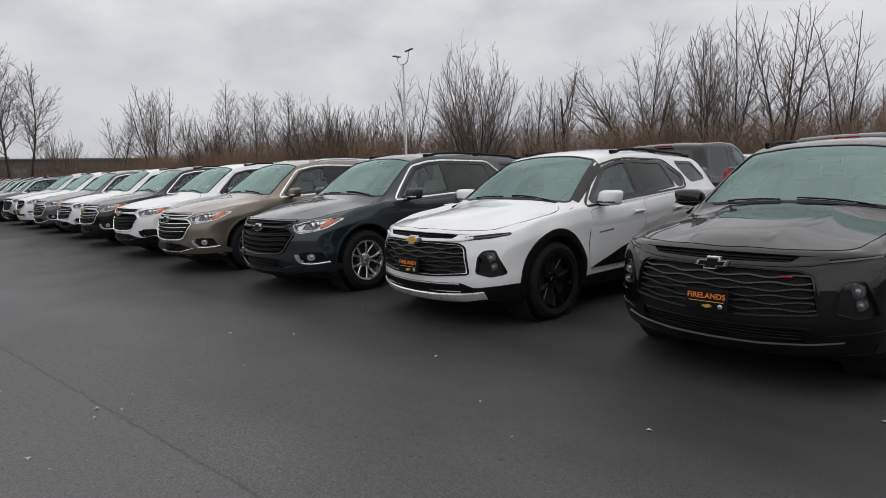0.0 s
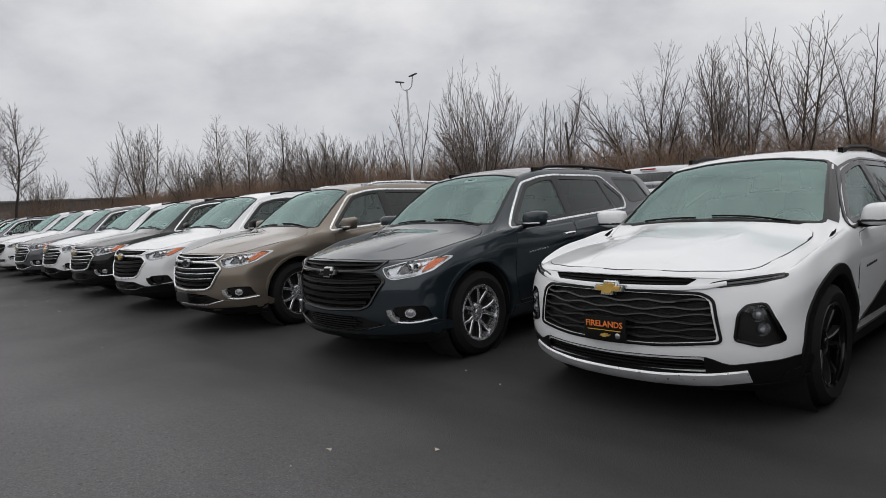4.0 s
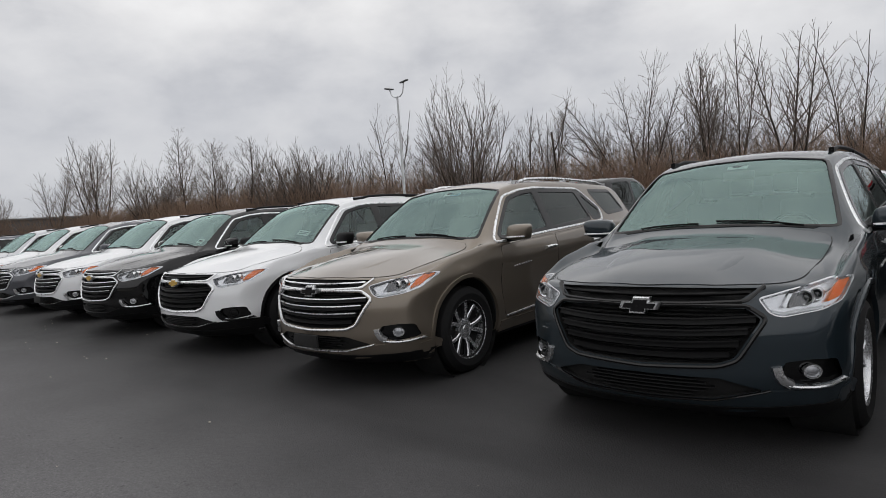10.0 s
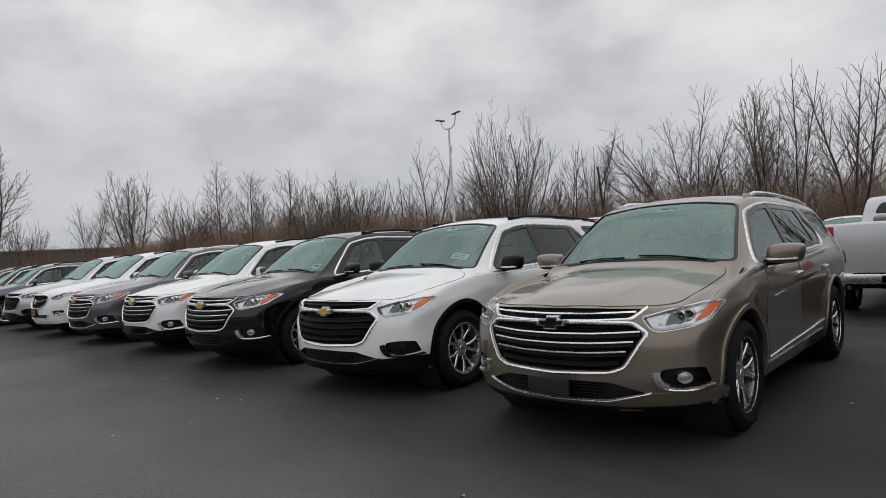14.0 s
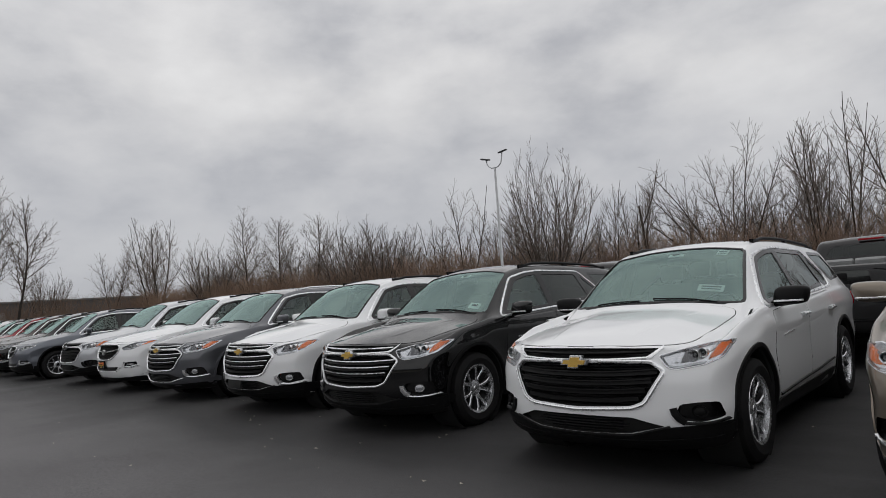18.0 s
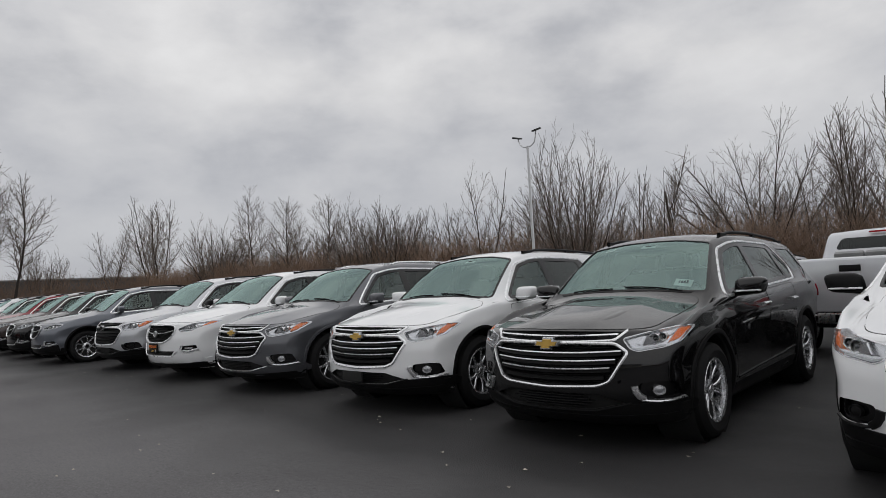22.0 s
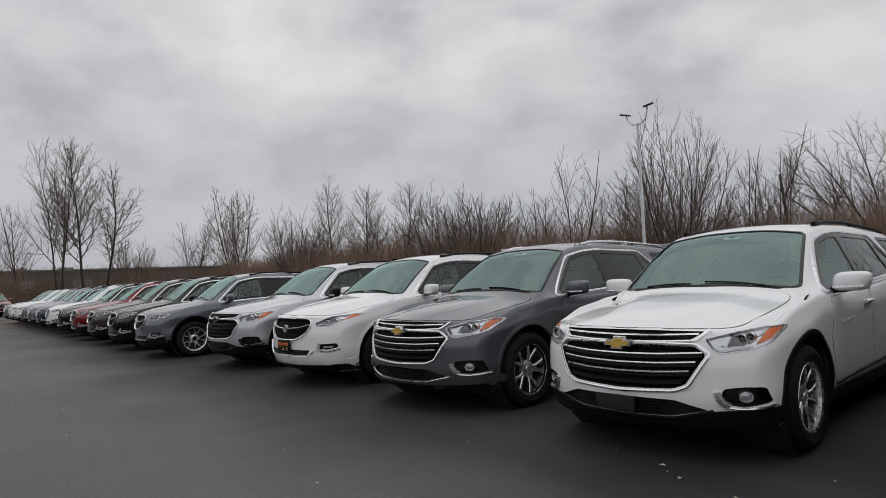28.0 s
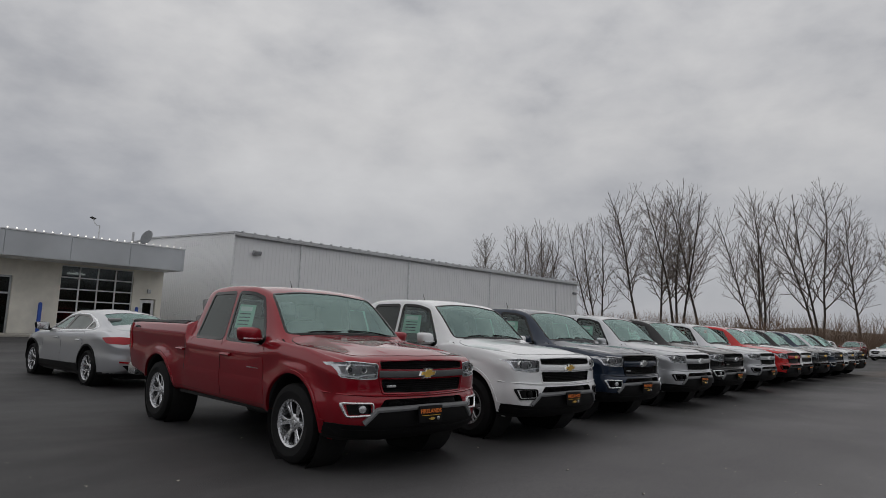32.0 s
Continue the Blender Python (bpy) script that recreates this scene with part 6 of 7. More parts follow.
def sedan():
    L, W, H = 4.93, 0.925, 1.455
    s = suv_spec(L, W, H, 0.80, 1.20, 0.985, 2.05, 0.95, 0.99, 2.45, 3.25, 3.60, 0.95, 2.83, 0.335, tail=0.5)
    s["width"] = curve_of([(0, 0.55 * W), (0.03, 0.70 * W), (0.10, 0.85 * W), (0.25, 0.95 * W), (0.6, W), (L - 0.9, W), (L - 0.35, 0.955 * W), (L - 0.10, 0.86 * W), (L - 0.02, 0.72 * W), (L, 0.6 * W)])
    s["belly"] = curve_of([(0, 0.28), (0.1, 0.20), (0.7, 0.17), (1.5, 0.19), (L - 1.0, 0.20), (L - 0.2, 0.28), (L, 0.38)])
    s["top"] = curve_of([(0, 0.60), (0.03, 0.68), (0.12, 0.76), (0.6, 0.89), (1.2, 0.985), (1.27, 1.02), (2.05, 1.40), (2.4, 1.45), (2.8, H), (3.3, 1.41), (3.7, 1.30), (4.15, 1.135), (4.45, 1.095), (4.75, 1.08), (L - 0.06, 1.03), (L, 0.82)])
    s["belt"] = curve_of([(0, 0.50), (0.3, 0.72), (1.2, 0.93), (2.0, 0.94), (3.4, 0.99), (4.2, 1.02), (L, 0.80)])
    s["top_width"] = curve_of([(0, 0.45 * W), (0.3, 0.72 * W), (1.2, 0.78 * W), (2.05, 0.60 * W), (3.2, 0.60 * W), (4.2, 0.72 * W), (L, 0.6 * W)])
    s["dlo"] = [(1.60, 0.985), (2.08, 1.29), (2.45, 1.345), (3.0, 1.335), (3.50, 1.22), (3.86, 1.09), (3.78, 1.045), (2.5, 1.0)]
    s["side_windows"] = [([(1.72, 1.01), (2.12, 1.265), (2.42, 1.315), (2.42, 1.02)], "side_window", "front"), ([(2.50, 1.02), (2.50, 1.32), (2.98, 1.31), (3.36, 1.20), (3.42, 1.05)], "side_window", "rear"), ([(3.48, 1.06), (3.44, 1.19), (3.74, 1.085)], "quarter_window", "rear")]
    s["rear_glass"] = [(-0.56 * W, 3.42), (0.56 * W, 3.42), (0.64 * W, 4.02), (-0.64 * W, 4.02)]
    s["cabin"] = (1.22, 4.05)
    s["shield_outline"] = [(-0.73 * W, 1.33), (-0.56 * W, 2.0), (-0.3 * W, 2.05), (0.3 * W, 2.05), (0.56 * W, 2.0), (0.73 * W, 1.33), (0.4 * W, 1.285), (-0.4 * W, 1.285)]
    s["doors"] = [[(1.50, 0.36), (1.46, 0.55), (1.55, 0.94), (2.46, 0.965), (2.46, 0.36)], [(2.475, 0.36), (2.475, 0.965), (3.55, 1.0), (3.50, 0.72), (3.32, 0.40)]]
    s["lean"], s["bow"], s["ridge"] = curve_of([(0.2, 0.10), (0.4, 0.0), (0.8, 0.06)]), 0.30, 0.008
    s["handle_z"], s["rim_r"], s["bright_handle"] = 0.84, 0.235, False
    s["rim_mesh"] = rim_of(0.235, 0.235, 5, True, depth=0.025, twin=0.13, thick=0.056)
    s["sedan"] = True
    root = build_shell("sedan_car", s)
    b = s["bvh"]
    for k in (1, -1):
        fl = (lambda o: o) if k > 0 else mirrored
        lamp = part("tail_light", patch(b, "rear", rounded(fl([(0.36, 0.925), (0.42, 0.845), (0.72, 0.812), (0.885, 0.820), (0.90, 0.925), (0.70, 0.938)]), 0.02, 2), 0.012, 0.02, 0.06), red_lens, root, "wide red tail lamp")
        part("side_lens", patch(b, "right" if k > 0 else "left", rounded([(4.74, 0.925), (4.76, 0.835), (4.90, 0.82), (4.88, 0.935)], 0.02, 2), 0.010, 0.016, 0.06), red_lens, lamp)
    part("boot_seam", ribbon(b, "rear", [(-0.46, 1.0), (-0.50, 0.72), (0.50, 0.72), (0.46, 1.0)], 0.012, 0.0015, 0.003), dark_gap, root)
    part("number_plate", patch(b, "rear", [(-0.16, 0.64), (-0.16, 0.56), (0.16, 0.56), (0.16, 0.64)], 0.012, 0.016), white_paper, root)
    part("rear_valance", patch(b, "rear", rounded([(-0.72, 0.44), (-0.60, 0.34), (0.60, 0.34), (0.72, 0.44)], 0.02, 2), 0.010, 0.016), black_plastic, root)
    for k in (1, -1):
        part("reflector", patch(b, "rear", [(k * 0.60, 0.50), (k * 0.76, 0.515), (k * 0.76, 0.485), (k * 0.60, 0.475)], 0.012, 0.012), red_lens, root)
    q, _ = on_skin(b, "rear", 0, 0.86)
    e = part("emblem", bowtie(0.16, 0.06, 0.02), gold, root)
    e.matrix_local = pose(0, q.y + 0.03, 0.87, 0, 0, 180)
    part("grille", patch(b, "front", [(-0.48, 0.56), (-0.40, 0.40), (0.40, 0.40), (0.48, 0.56)], 0.008, 0.012), gloss_black, root)
    headlamps(root, s, [(0.44, 0.70), (0.52, 0.64), (0.82, 0.68), (0.84, 0.76)], [])
    return root, s


# ---- trees and undergrowth ----
class Wood:
    """Collects tapering limbs as plain triangles."""

    def __init__(self):
        self.verts, self.faces = [], []

    def limb(self, pts, r0, r1, sides):
        n = len(pts)
        base = len(self.verts)
        for i, p in enumerate(pts):
            d = (pts[min(i + 1, n - 1)] - pts[max(i - 1, 0)]).normalized()
            a = d.orthogonal().normalized()
            b = d.cross(a)
            r = r0[i] if isinstance(r0, list) else r0 + (r1 - r0) * i / (n - 1)
            for k in range(sides):
                t = k * math.tau / sides
                self.verts.append(p + (a * math.cos(t) + b * math.sin(t)) * r)
        for i in range(n - 1):
            for k in range(sides):
                q, w = base + i * sides + k, base + i * sides + (k + 1) % sides
                self.faces.append((q, w, w + sides, q + sides))

    def mesh(self, name, material):
        me = bpy.data.meshes.new(name)
        me.from_pydata(self.verts, [], self.faces)
        me.materials.append(material)
        return me


# crown: outline as (height share, half-width share) points; stems start together and lean outwards
STYLES = {
    "spreading": dict(crown=[(0.10, 0.30), (0.34, 0.56), (0.55, 0.64), (0.75, 0.56), (0.92, 0.34), (1.0, 0.10)], first=0.14, stems=9, lean=1.05, angle=0.66, curve=0.03, gap=0.44, thick=0.10),
    "round": dict(crown=[(0.22, 0.24), (0.42, 0.44), (0.62, 0.48), (0.80, 0.40), (0.93, 0.24), (1.0, 0.08)], first=0.26, stems=3, lean=0.26, angle=0.72, curve=0.07, gap=0.50, thick=0.13),
    "broom": dict(crown=[(0.04, 0.20), (0.20, 0.40), (0.40, 0.46), (0.56, 0.38), (0.68, 0.24), (0.86, 0.16), (1.0, 0.08)], first=0.10, stems=11, lean=0.62, angle=0.50, curve=0.06, gap=0.50, thick=0.060),
    "slim": dict(crown=[(0.12, 0.14), (0.40, 0.21), (0.66, 0.18), (0.86, 0.11), (1.0, 0.04)], first=0.18, stems=2, lean=0.10, angle=0.60, curve=0.10, gap=0.46, thick=0.075),
    "twin": dict(crown=[(0.10, 0.14), (0.40, 0.27), (0.62, 0.31), (0.82, 0.23), (1.0, 0.08)], first=0.20, stems=3, lean=0.22, angle=0.60, curve=0.08, gap=0.48, thick=0.080),
    "tall": dict(crown=[(0.20, 0.11), (0.42, 0.22), (0.64, 0.27), (0.84, 0.22), (1.0, 0.07)], first=0.28, stems=1, lean=0.05, angle=0.74, curve=0.08, gap=0.27, thick=0.120),
    "clump": dict(crown=[(0.18, 0.16), (0.42, 0.30), (0.64, 0.36), (0.84, 0.30), (1.0, 0.11)], first=0.28, stems=3, lean=0.22, angle=0.70, curve=0.08, gap=0.40, thick=0.095),
}
TREES = {}


def room(edge, p, d, most):
    """How far a limb may run before it leaves the crown's outline."""
    s = 0.0
    while s < most:
        q = p + d * (s + 0.15)
        if q.z > 10.0 or math.hypot(q.x, q.y) > edge(max(q.z, 0.0) / 10) * 10:
            break
        s += 0.15
    return s


def grow(rng, style, woods, start, way, length, radius, level):
    """A straight tapering limb that bends slowly upwards, and the limbs that spring from it."""
    segs = max(2, min((12, 7, 3, 2)[level], int(length / 0.5)))
    pts, d = [start], way.normalized()
    for _ in range(segs):
        d = (d + Vector((rng.gauss(0, 1), rng.gauss(0, 1), rng.gauss(0, 0.7))) * (0.05 + 0.025 * level) + Vector((0, 0, style["curve"] * (0.25 if level == 0 else 1.0)))).normalized()
        pts.append(pts[-1] + d * length / segs)
    tip = (0.014, 0.009, 0.007, 0.006)[level]
    rad = [radius + (tip - radius) * (k / segs) ** 0.8 for k in range(segs + 1)]
    woods[level > 0].limb(pts, rad, None, (6, 4, 3, 3)[level])
    if level == 3:
        return
    gap = style["gap"] * (1.0, 0.78, 0.72)[level]
    u = style["first"] if level == 0 else 0.14
    turn = rng.uniform(0, 6.3)
    while u < 0.97:
        at = u * segs
        i = min(int(at), segs - 1)
        p = pts[i].lerp(pts[i + 1], at - i)
        axis = (pts[i + 1] - pts[i]).normalized()
        side = axis.orthogonal().normalized()
        turn += 2.4 + rng.uniform(-0.5, 0.5)
        side.rotate(Matrix.Rotation(turn, 3, axis))
        a = style["angle"] * rng.uniform(0.75, 1.2) * (1.15 - 0.35 * u)
        child = (axis * math.cos(a) + side * math.sin(a)).normalized()
        if child.z > -0.15:
            want = (8.0 if level == 0 else length) * ((0.62 if level == 0 else 0.60) * (1 - 0.55 * u)) * rng.uniform(0.6, 1.0)
            run = min(want, room(style["edge"], p, child, want) + 0.25 * rng.random())
            if run > 0.22:
                grow(rng, style, woods, p, child, run, min(rad[i] * 0.62, 0.007 + 0.0125 * run), level + 1)
        u += gap / length * rng.uniform(0.7, 1.3)


def tree_template(kind, seed):
    """A bare winter tree ten metres tall, to be scaled."""
    rng = random.Random(seed)
    style = dict(STYLES[kind])
    style["edge"] = curve_of(style["crown"])
    woods = (Wood(), Wood())
    for k in range(style["stems"]):
        a = k * math.tau / style["stems"] + rng.uniform(-0.5, 0.5)
        lean = style["lean"] * (rng.uniform(0.35, 1.1) if style["stems"] > 1 else 1.0)
        way = Vector((math.cos(a) * lean, math.sin(a) * lean, 1)).normalized()
        foot = Vector((math.cos(a) * 0.10, math.sin(a) * 0.10, -0.25)) if style["stems"] > 1 else Vector((0, 0, -0.25))
        grow(rng, style, woods, foot, way, max(4.5, room(style["edge"], Vector((0, 0, 1.6)), way, 9.8) + 1.4), style["thick"] * rng.uniform(0.8, 1.1), 0)
    top = max(v.z for v in woods[1].verts)
    for w in woods:
        w.verts = [v * (10.0 / top) for v in w.verts]
    return woods[0].mesh("trunk", bark), woods[1].mesh("crown", twig)


def plant(kind, x, y, height, label, turn=0.0, variant=0, wide=1.0, z=-0.05):
    key = (kind, variant)
    if key not in TREES:
        TREES[key] = tree_template(kind, 11 + 17 * variant + len(kind))
    trunk, crown = TREES[key]
    t = new("tree")
    t.matrix_basis = pose(x, y, z, 0, 0, turn) @ Matrix.Diagonal((wide * height / 10, wide * height / 10, height / 10, 1))
    part("trunk", trunk, None, t)
    part("crown", crown, None, t)
    return tagged(t, label, "tree", "bare trees round the lot")


# the edge of the wood: it draws back from the lot towards the near end
EDGE = curve_of([(-130, 32), (-70, 34), (-47, 38), (-34, 44.5), (-20, 49), (0, 52), (30, 54)])


def set_back(x, h):
    """Moves a tree out along its line of sight to the edge of the wood."""
    k = 1.0
    for _ in range(40):
        k = 0.5 * k + 0.5 * EDGE(-5 + k * (x + 5)) / 32.0
    return -5 + k * (x + 5), 32.0 * k, 1.4 + k * (h - 1.4)


BARE = "bare grey-brown winter tree in the brush"
for i, (kind, x, y, h, wide) in enumerate([
        ("twin", -117, 33, 12.2, 1.2), ("twin", -99.4, 32, 14.3, 1.3), ("broom", -81, 32, 10.8, 1.0), ("tall", -72, 32, 12.5, 1.1), ("tall", -66.2, 32, 10.4, 1.2), ("tall", -60.8, 32, 10.0, 1.2), ("broom", -54.2, 32, 9.2, 1.0),
        ("broom", -50, 32, 8.6, 1.0), ("slim", -28, 32, 7.2, 1.0), ("slim", -26.1, 32, 7.0, 0.9),         ("slim", -17, 31.5, 8.7, 1.1),  ("slim", -11.1, 32, 7.6, 1.2), ("tall", -8.6, 32, 8.6, 1.2), ("round", -4.0, 31, 9.0, 1.2), ("tall", 1.5, 32, 9.5, 1.2)]):
    x, y, h = set_back(x, h)
    plant(kind, x, y, h, BARE if kind not in ("spreading", "round") else "broad bare winter tree with a spreading crown", turn=i * 67, variant=i % 3, wide=wide)
plant("spreading", -29.8, 50.8, 13.2, "broad bare winter tree with a low spreading crown", turn=20, wide=0.80)
plant("round", -17.9, 48.6, 12.2, "tall bare winter tree with a rounded open crown", turn=70, variant=1, wide=1.0)
plant("broom", -39.15, 39.0, 13.0, "dense bare many-stemmed tree with upright tips", turn=40, wide=0.85)
plant("slim", -46.7, 37.9, 11.2, "slender bare winter tree by the light pole", turn=10, wide=1.1)
plant("slim", -21.6, 49.2, 13.0, "slender forked bare winter tree", turn=130, variant=2, wide=1.0)
plant("twin", -23.4, 49.0, 12.2, "slender bare winter tree in a close group", turn=200, variant=1, wide=0.9)
FAR = "tall bare winter tree beyond the lot"
for i, (kind, x, y, h, wide) in enumerate([
        ("tall", -110, -46, 26, 1.0), ("tall", -110, -42.2, 24.6, 1.0), ("clump", -110, -39.3, 25.8, 1.0), ("tall", -110, -36.2, 24.5, 1.0), ("clump", -110, -27.8, 23, 1.0), ("clump", -110, -20.4, 23.4, 1.0), ("tall", -110, -15.9, 20.6, 1.0),
        ("tall", -110, -11.1, 21.6, 1.0), ("tall", -110, -9.1, 21.2, 1.0), ("broom", -110, -3.2, 14.8, 0.8), ("broom", -112, 3.4, 13.0, 0.9), ("slim", -112, 8.9, 13.2, 1.2), ("clump", -100, 11.7, 19.8, 0.8), ("tall", -100, 14.2, 19.6, 1.0), ("tall", -100, 16.5, 17.0, 1.0),
        ("twin", -110, 36.3, 16.6, 1.0), ("tall", -110, -76, 20, 1.0), ("clump", -110, -69, 21, 1.0), ("clump", -110, -63.4, 21.6, 1.0), ("clump", -110, -52.7, 21.2, 1.0), ("broom", -120, 24, 11, 0.8), ("slim", -120, -30, 13, 1.0)]):
    plant(kind, x, y, h, FAR, turn=i * 101, variant=i % 3, wide=wide)
rng = random.Random(5)
for i in range(44):
    x = -96 + 108 * (i + rng.random()) / 44
    plant(("slim", "twin", "slim", "slim", "twin")[i % 5], x, EDGE(x) + rng.uniform(1, 8), rng.uniform(6.0, 9.5) + max(0, (-x - 40) * 0.01), BARE, turn=rng.uniform(0, 360), variant=rng.randrange(3), wide=rng.uniform(0.9, 1.4))
snag = new("tree")
w = Wood()
w.limb([Vector((0, 0, -0.1)), Vector((-0.05, 0, 1.5)), Vector((-0.12, 0.05, 3.2)), Vector((-0.30, 0.05, 5.2))], 0.10, 0.06, 7)
w.limb([Vector((-0.16, 0.05, 4.1)), Vector((0.22, 0, 4.7)), Vector((0.55, 0.1, 5.7)), Vector((0.85, 0.1, 6.6))], 0.045, 0.012, 5)
part("trunk", w.mesh("trunk", bark), None, snag)
w = Wood()
for k in range(16):
    p = Vector((0.20 + 0.042 * k, 0.05, 4.7 + 0.12 * k))
    w.limb([p, p + Vector((rng.uniform(-0.5, 0.6), rng.uniform(-0.4, 0.4), 0.5)), p + Vector((rng.uniform(-0.9, 1.0), rng.uniform(-0.6, 0.6), 1.1))], 0.018, 0.006, 3)
part("crown", w.mesh("crown", twig), None, snag)
snag.matrix_basis = pose(-34.2, 45.0, 0) @ Matrix.Scale(1.4, 4)
tagged(snag, "broken bare tree with one bent limb", "tree", "bare trees round the lot")


def undergrowth(name, stalks, place_at, tall, label, seed):
    """Dense leafless scrub: thin forked stalks."""
    r = random.Random(seed)
    w = Wood()
    for _ in range(stalks):
        x, y, big = place_at(r)
        h = tall * big * r.uniform(0.45, 1.15)
        p = Vector((x, y, -0.1))
        d = Vector((r.uniform(-0.3, 0.3), r.uniform(-0.3, 0.3), 1))
        end = p + Vector((d.x * 1.6, d.y * 1.6, 1)) * h
        w.limb([p, p.lerp(end, 0.5) + Vector((r.uniform(-0.12, 0.12), r.uniform(-0.12, 0.12), 0)) * h * 0.4, end], 0.024, 0.007, 3)
        for _ in range(3):
            q = p.lerp(end, r.uniform(0.25, 0.85))
            w.limb([q, q + Vector((r.uniform(-0.6, 0.6), r.uniform(-0.6, 0.6), r.uniform(0.3, 0.9))) * h * 0.30], 0.016, 0.007, 3)
    return tagged(new(name, w.mesh(name, scrub)), label, "brush", "", "stuff")


def at_edge(r, x0, x1, back, deep):
    x = r.uniform(x0, x1)
    return x, EDGE(x) + back + abs(r.gauss(0, deep)), 1.0


undergrowth("brush", 13500, lambda r: at_edge(r, -104, 40, -2.0, 2.6), 4.6, "brown leafless brush along the edge of the lot", 3)
undergrowth("brush", 6000, lambda r: (-102.5 - abs(r.gauss(0, 3)), r.uniform(-82, 40), 1.0), 4.5, "brown leafless brush beyond the far end", 4)
# out of view: added so that dark paint mirrors less bright horizon
undergrowth("brush", 1500, lambda r: (60.5 + abs(r.gauss(0, 3)), r.uniform(-70, 40), 1.0), 6.0, "brown leafless brush added out of view beyond the near end", 9)
undergrowth("brush", 4500, lambda r: at_edge(r, -100, 40, 3.0, 3.0), 5.8, "tall thin leafless thicket behind the brush", 6)


def ridge(name, x0, x1, y0, y1, height, label, along="x", seed=1):
    """A low earth bank with an uneven top."""
    bm = bmesh.new()
    n = 60
    rows = []
    for i in range(n + 1):
        u = i / n
        row = []
        for j in range(7):
            v = j / 6
            x, y = (x0 + (x1 - x0) * u, y0 + (y1 - y0) * v) if along == "x" else (x0 + (x1 - x0) * v, y0 + (y1 - y0) * u)
            z = height * math.sin(math.pi * min(1, v * 0.62)) * (0.8 + 0.4 * noise.noise(Vector((x * 0.11, y * 0.11, seed)))) - 0.08
            row.append(bm.verts.new((x, y, z)))
        rows.append(row)
    for a, b in zip(rows, rows[1:]):
        for j in range(6):
            bm.faces.new((a[j], b[j], b[j + 1], a[j + 1]))
    return structure(name, bm, bank_soil, label, "bank", smooth=True)


ridge("bank_north", -112, 30, 29.6, 46, 1.7, "earth bank under brown winter brush")
ridge("bank_west", -106, -124, -90, 60, 3.0, "earth bank under brown winter brush", "y", 3)
# unseen bank, added to close off the low sky in the cars' reflections
ridge("bank_east", 62, 78, -90, 60, 3.0, "earth bank under brown winter brush", "y", 7)
ridge("backdrop_hill", -620, -700, -500, 620, 15.0, "low wooded hill on the horizon", "y", 5)

# ---- lot lamp ----
def lot_lamp(x, y, h, arms=((1, 0.78), (-1, 0.56))):
    lamp = new("street_lamp")
    lamp.location = (x, y, 0)
    base = bmesh.new()
    lathe(base, [(0.30, 0.0), (0.30, 0.72), (0.27, 0.76), (0.001, 0.76)], 24, "z")
    part("concrete_base", base, plain("concrete", (0.38, 0.37, 0.35), 0.85, grain=0.5), lamp)
    pole_paint = plain("pale_pole_paint", (0.62, 0.63, 0.64), 0.45)
    part("pole", ring_tube(bmesh.new(), [(0, 0, 0.7), (0, 0, h - 0.6)], [0.085, 0.06], 14), pole_paint, lamp, "pale steel pole")
    for sx, rise in arms:
        pts = [(0, 0, h - 0.65), (sx * 0.25, 0, h - 0.62), (sx * 0.48, 0, h - 0.45), (sx * 0.58, 0, h - 0.65 + rise * 0.75), (sx * 0.60, 0, h - 0.65 + rise)]
        arm = part("arm", ring_tube(bmesh.new(), pts, 0.035, 8), pole_paint, lamp)
        head = part("lamp_head", box(-0.25, 0.25, -0.16, 0.16, -0.04, 0.04, bevel=0.02), lamp_grey, arm, "flat dark floodlight head")
        head.matrix_local = pose(sx * 0.66, 0, h - 0.60 + rise, 12, -14 * sx, 20)
        part("lens", box(-0.20, 0.20, -0.12, 0.12, -0.052, -0.038, bevel=0.004), lens_glass, head)
    return tagged(lamp, "pale lot light pole with two dark floodlights", "street lamp")


lot_lamp(-33.7, 27.1, 9.1)

# ---- low warehouse far off ----
wh = new("warehouse")
dark_wall = plain("dark_cladding", (0.085, 0.085, 0.088), 0.6)
part("wall", box(-175, -150, -2, 50, 0, 5.7), dark_wall, wh)
part("roof", box(-176, -149.6, -2.4, 50.4, 5.7, 6.0), plain("roof_edge", (0.16, 0.165, 0.17), 0.6), wh)
for k in range(3):
    part("loading_door", box(-149.98, -149.9, 12 + k * 9, 15 + k * 9, 0.9, 4.0), plain("loading_door", (0.25, 0.26, 0.27), 0.6), wh)
for y in (13, 21):
    part("roof_unit", box(-168, -165, y, y + 2.5, 6.0, 6.9, bevel=0.05), plain("roof_unit", (0.20, 0.21, 0.21), 0.6), wh)
tagged(wh, "long low dark warehouse beyond the lot", "warehouse")

# ---- service building ----
service = new("service_building")
service.location = (-36.2, -38.3, 0)
LEN, DEEP, EAVE = 43.0, 26.0, 6.95
trim_white = plain("white_trim", (0.76, 0.77, 0.78), 0.5)
roof_metal = plain("roof_metal", (0.46, 0.47, 0.48), 0.5)
part("front_wall", box(-LEN, 0, -0.25, 0, 0, EAVE), siding, service, "white ribbed metal wall", smooth=False)
part("end_wall", box(-0.25, 0, -DEEP, -0.25, 0, EAVE), siding, service, smooth=False)
part("end_wall", box(-LEN, -LEN + 0.25, -DEEP, -0.25, 0, EAVE), siding, service, smooth=False)
part("rear_wall", box(-LEN, 0, -DEEP - 0.25, -DEEP, 0, EAVE), siding, service, smooth=False)
roof = bmesh.new()
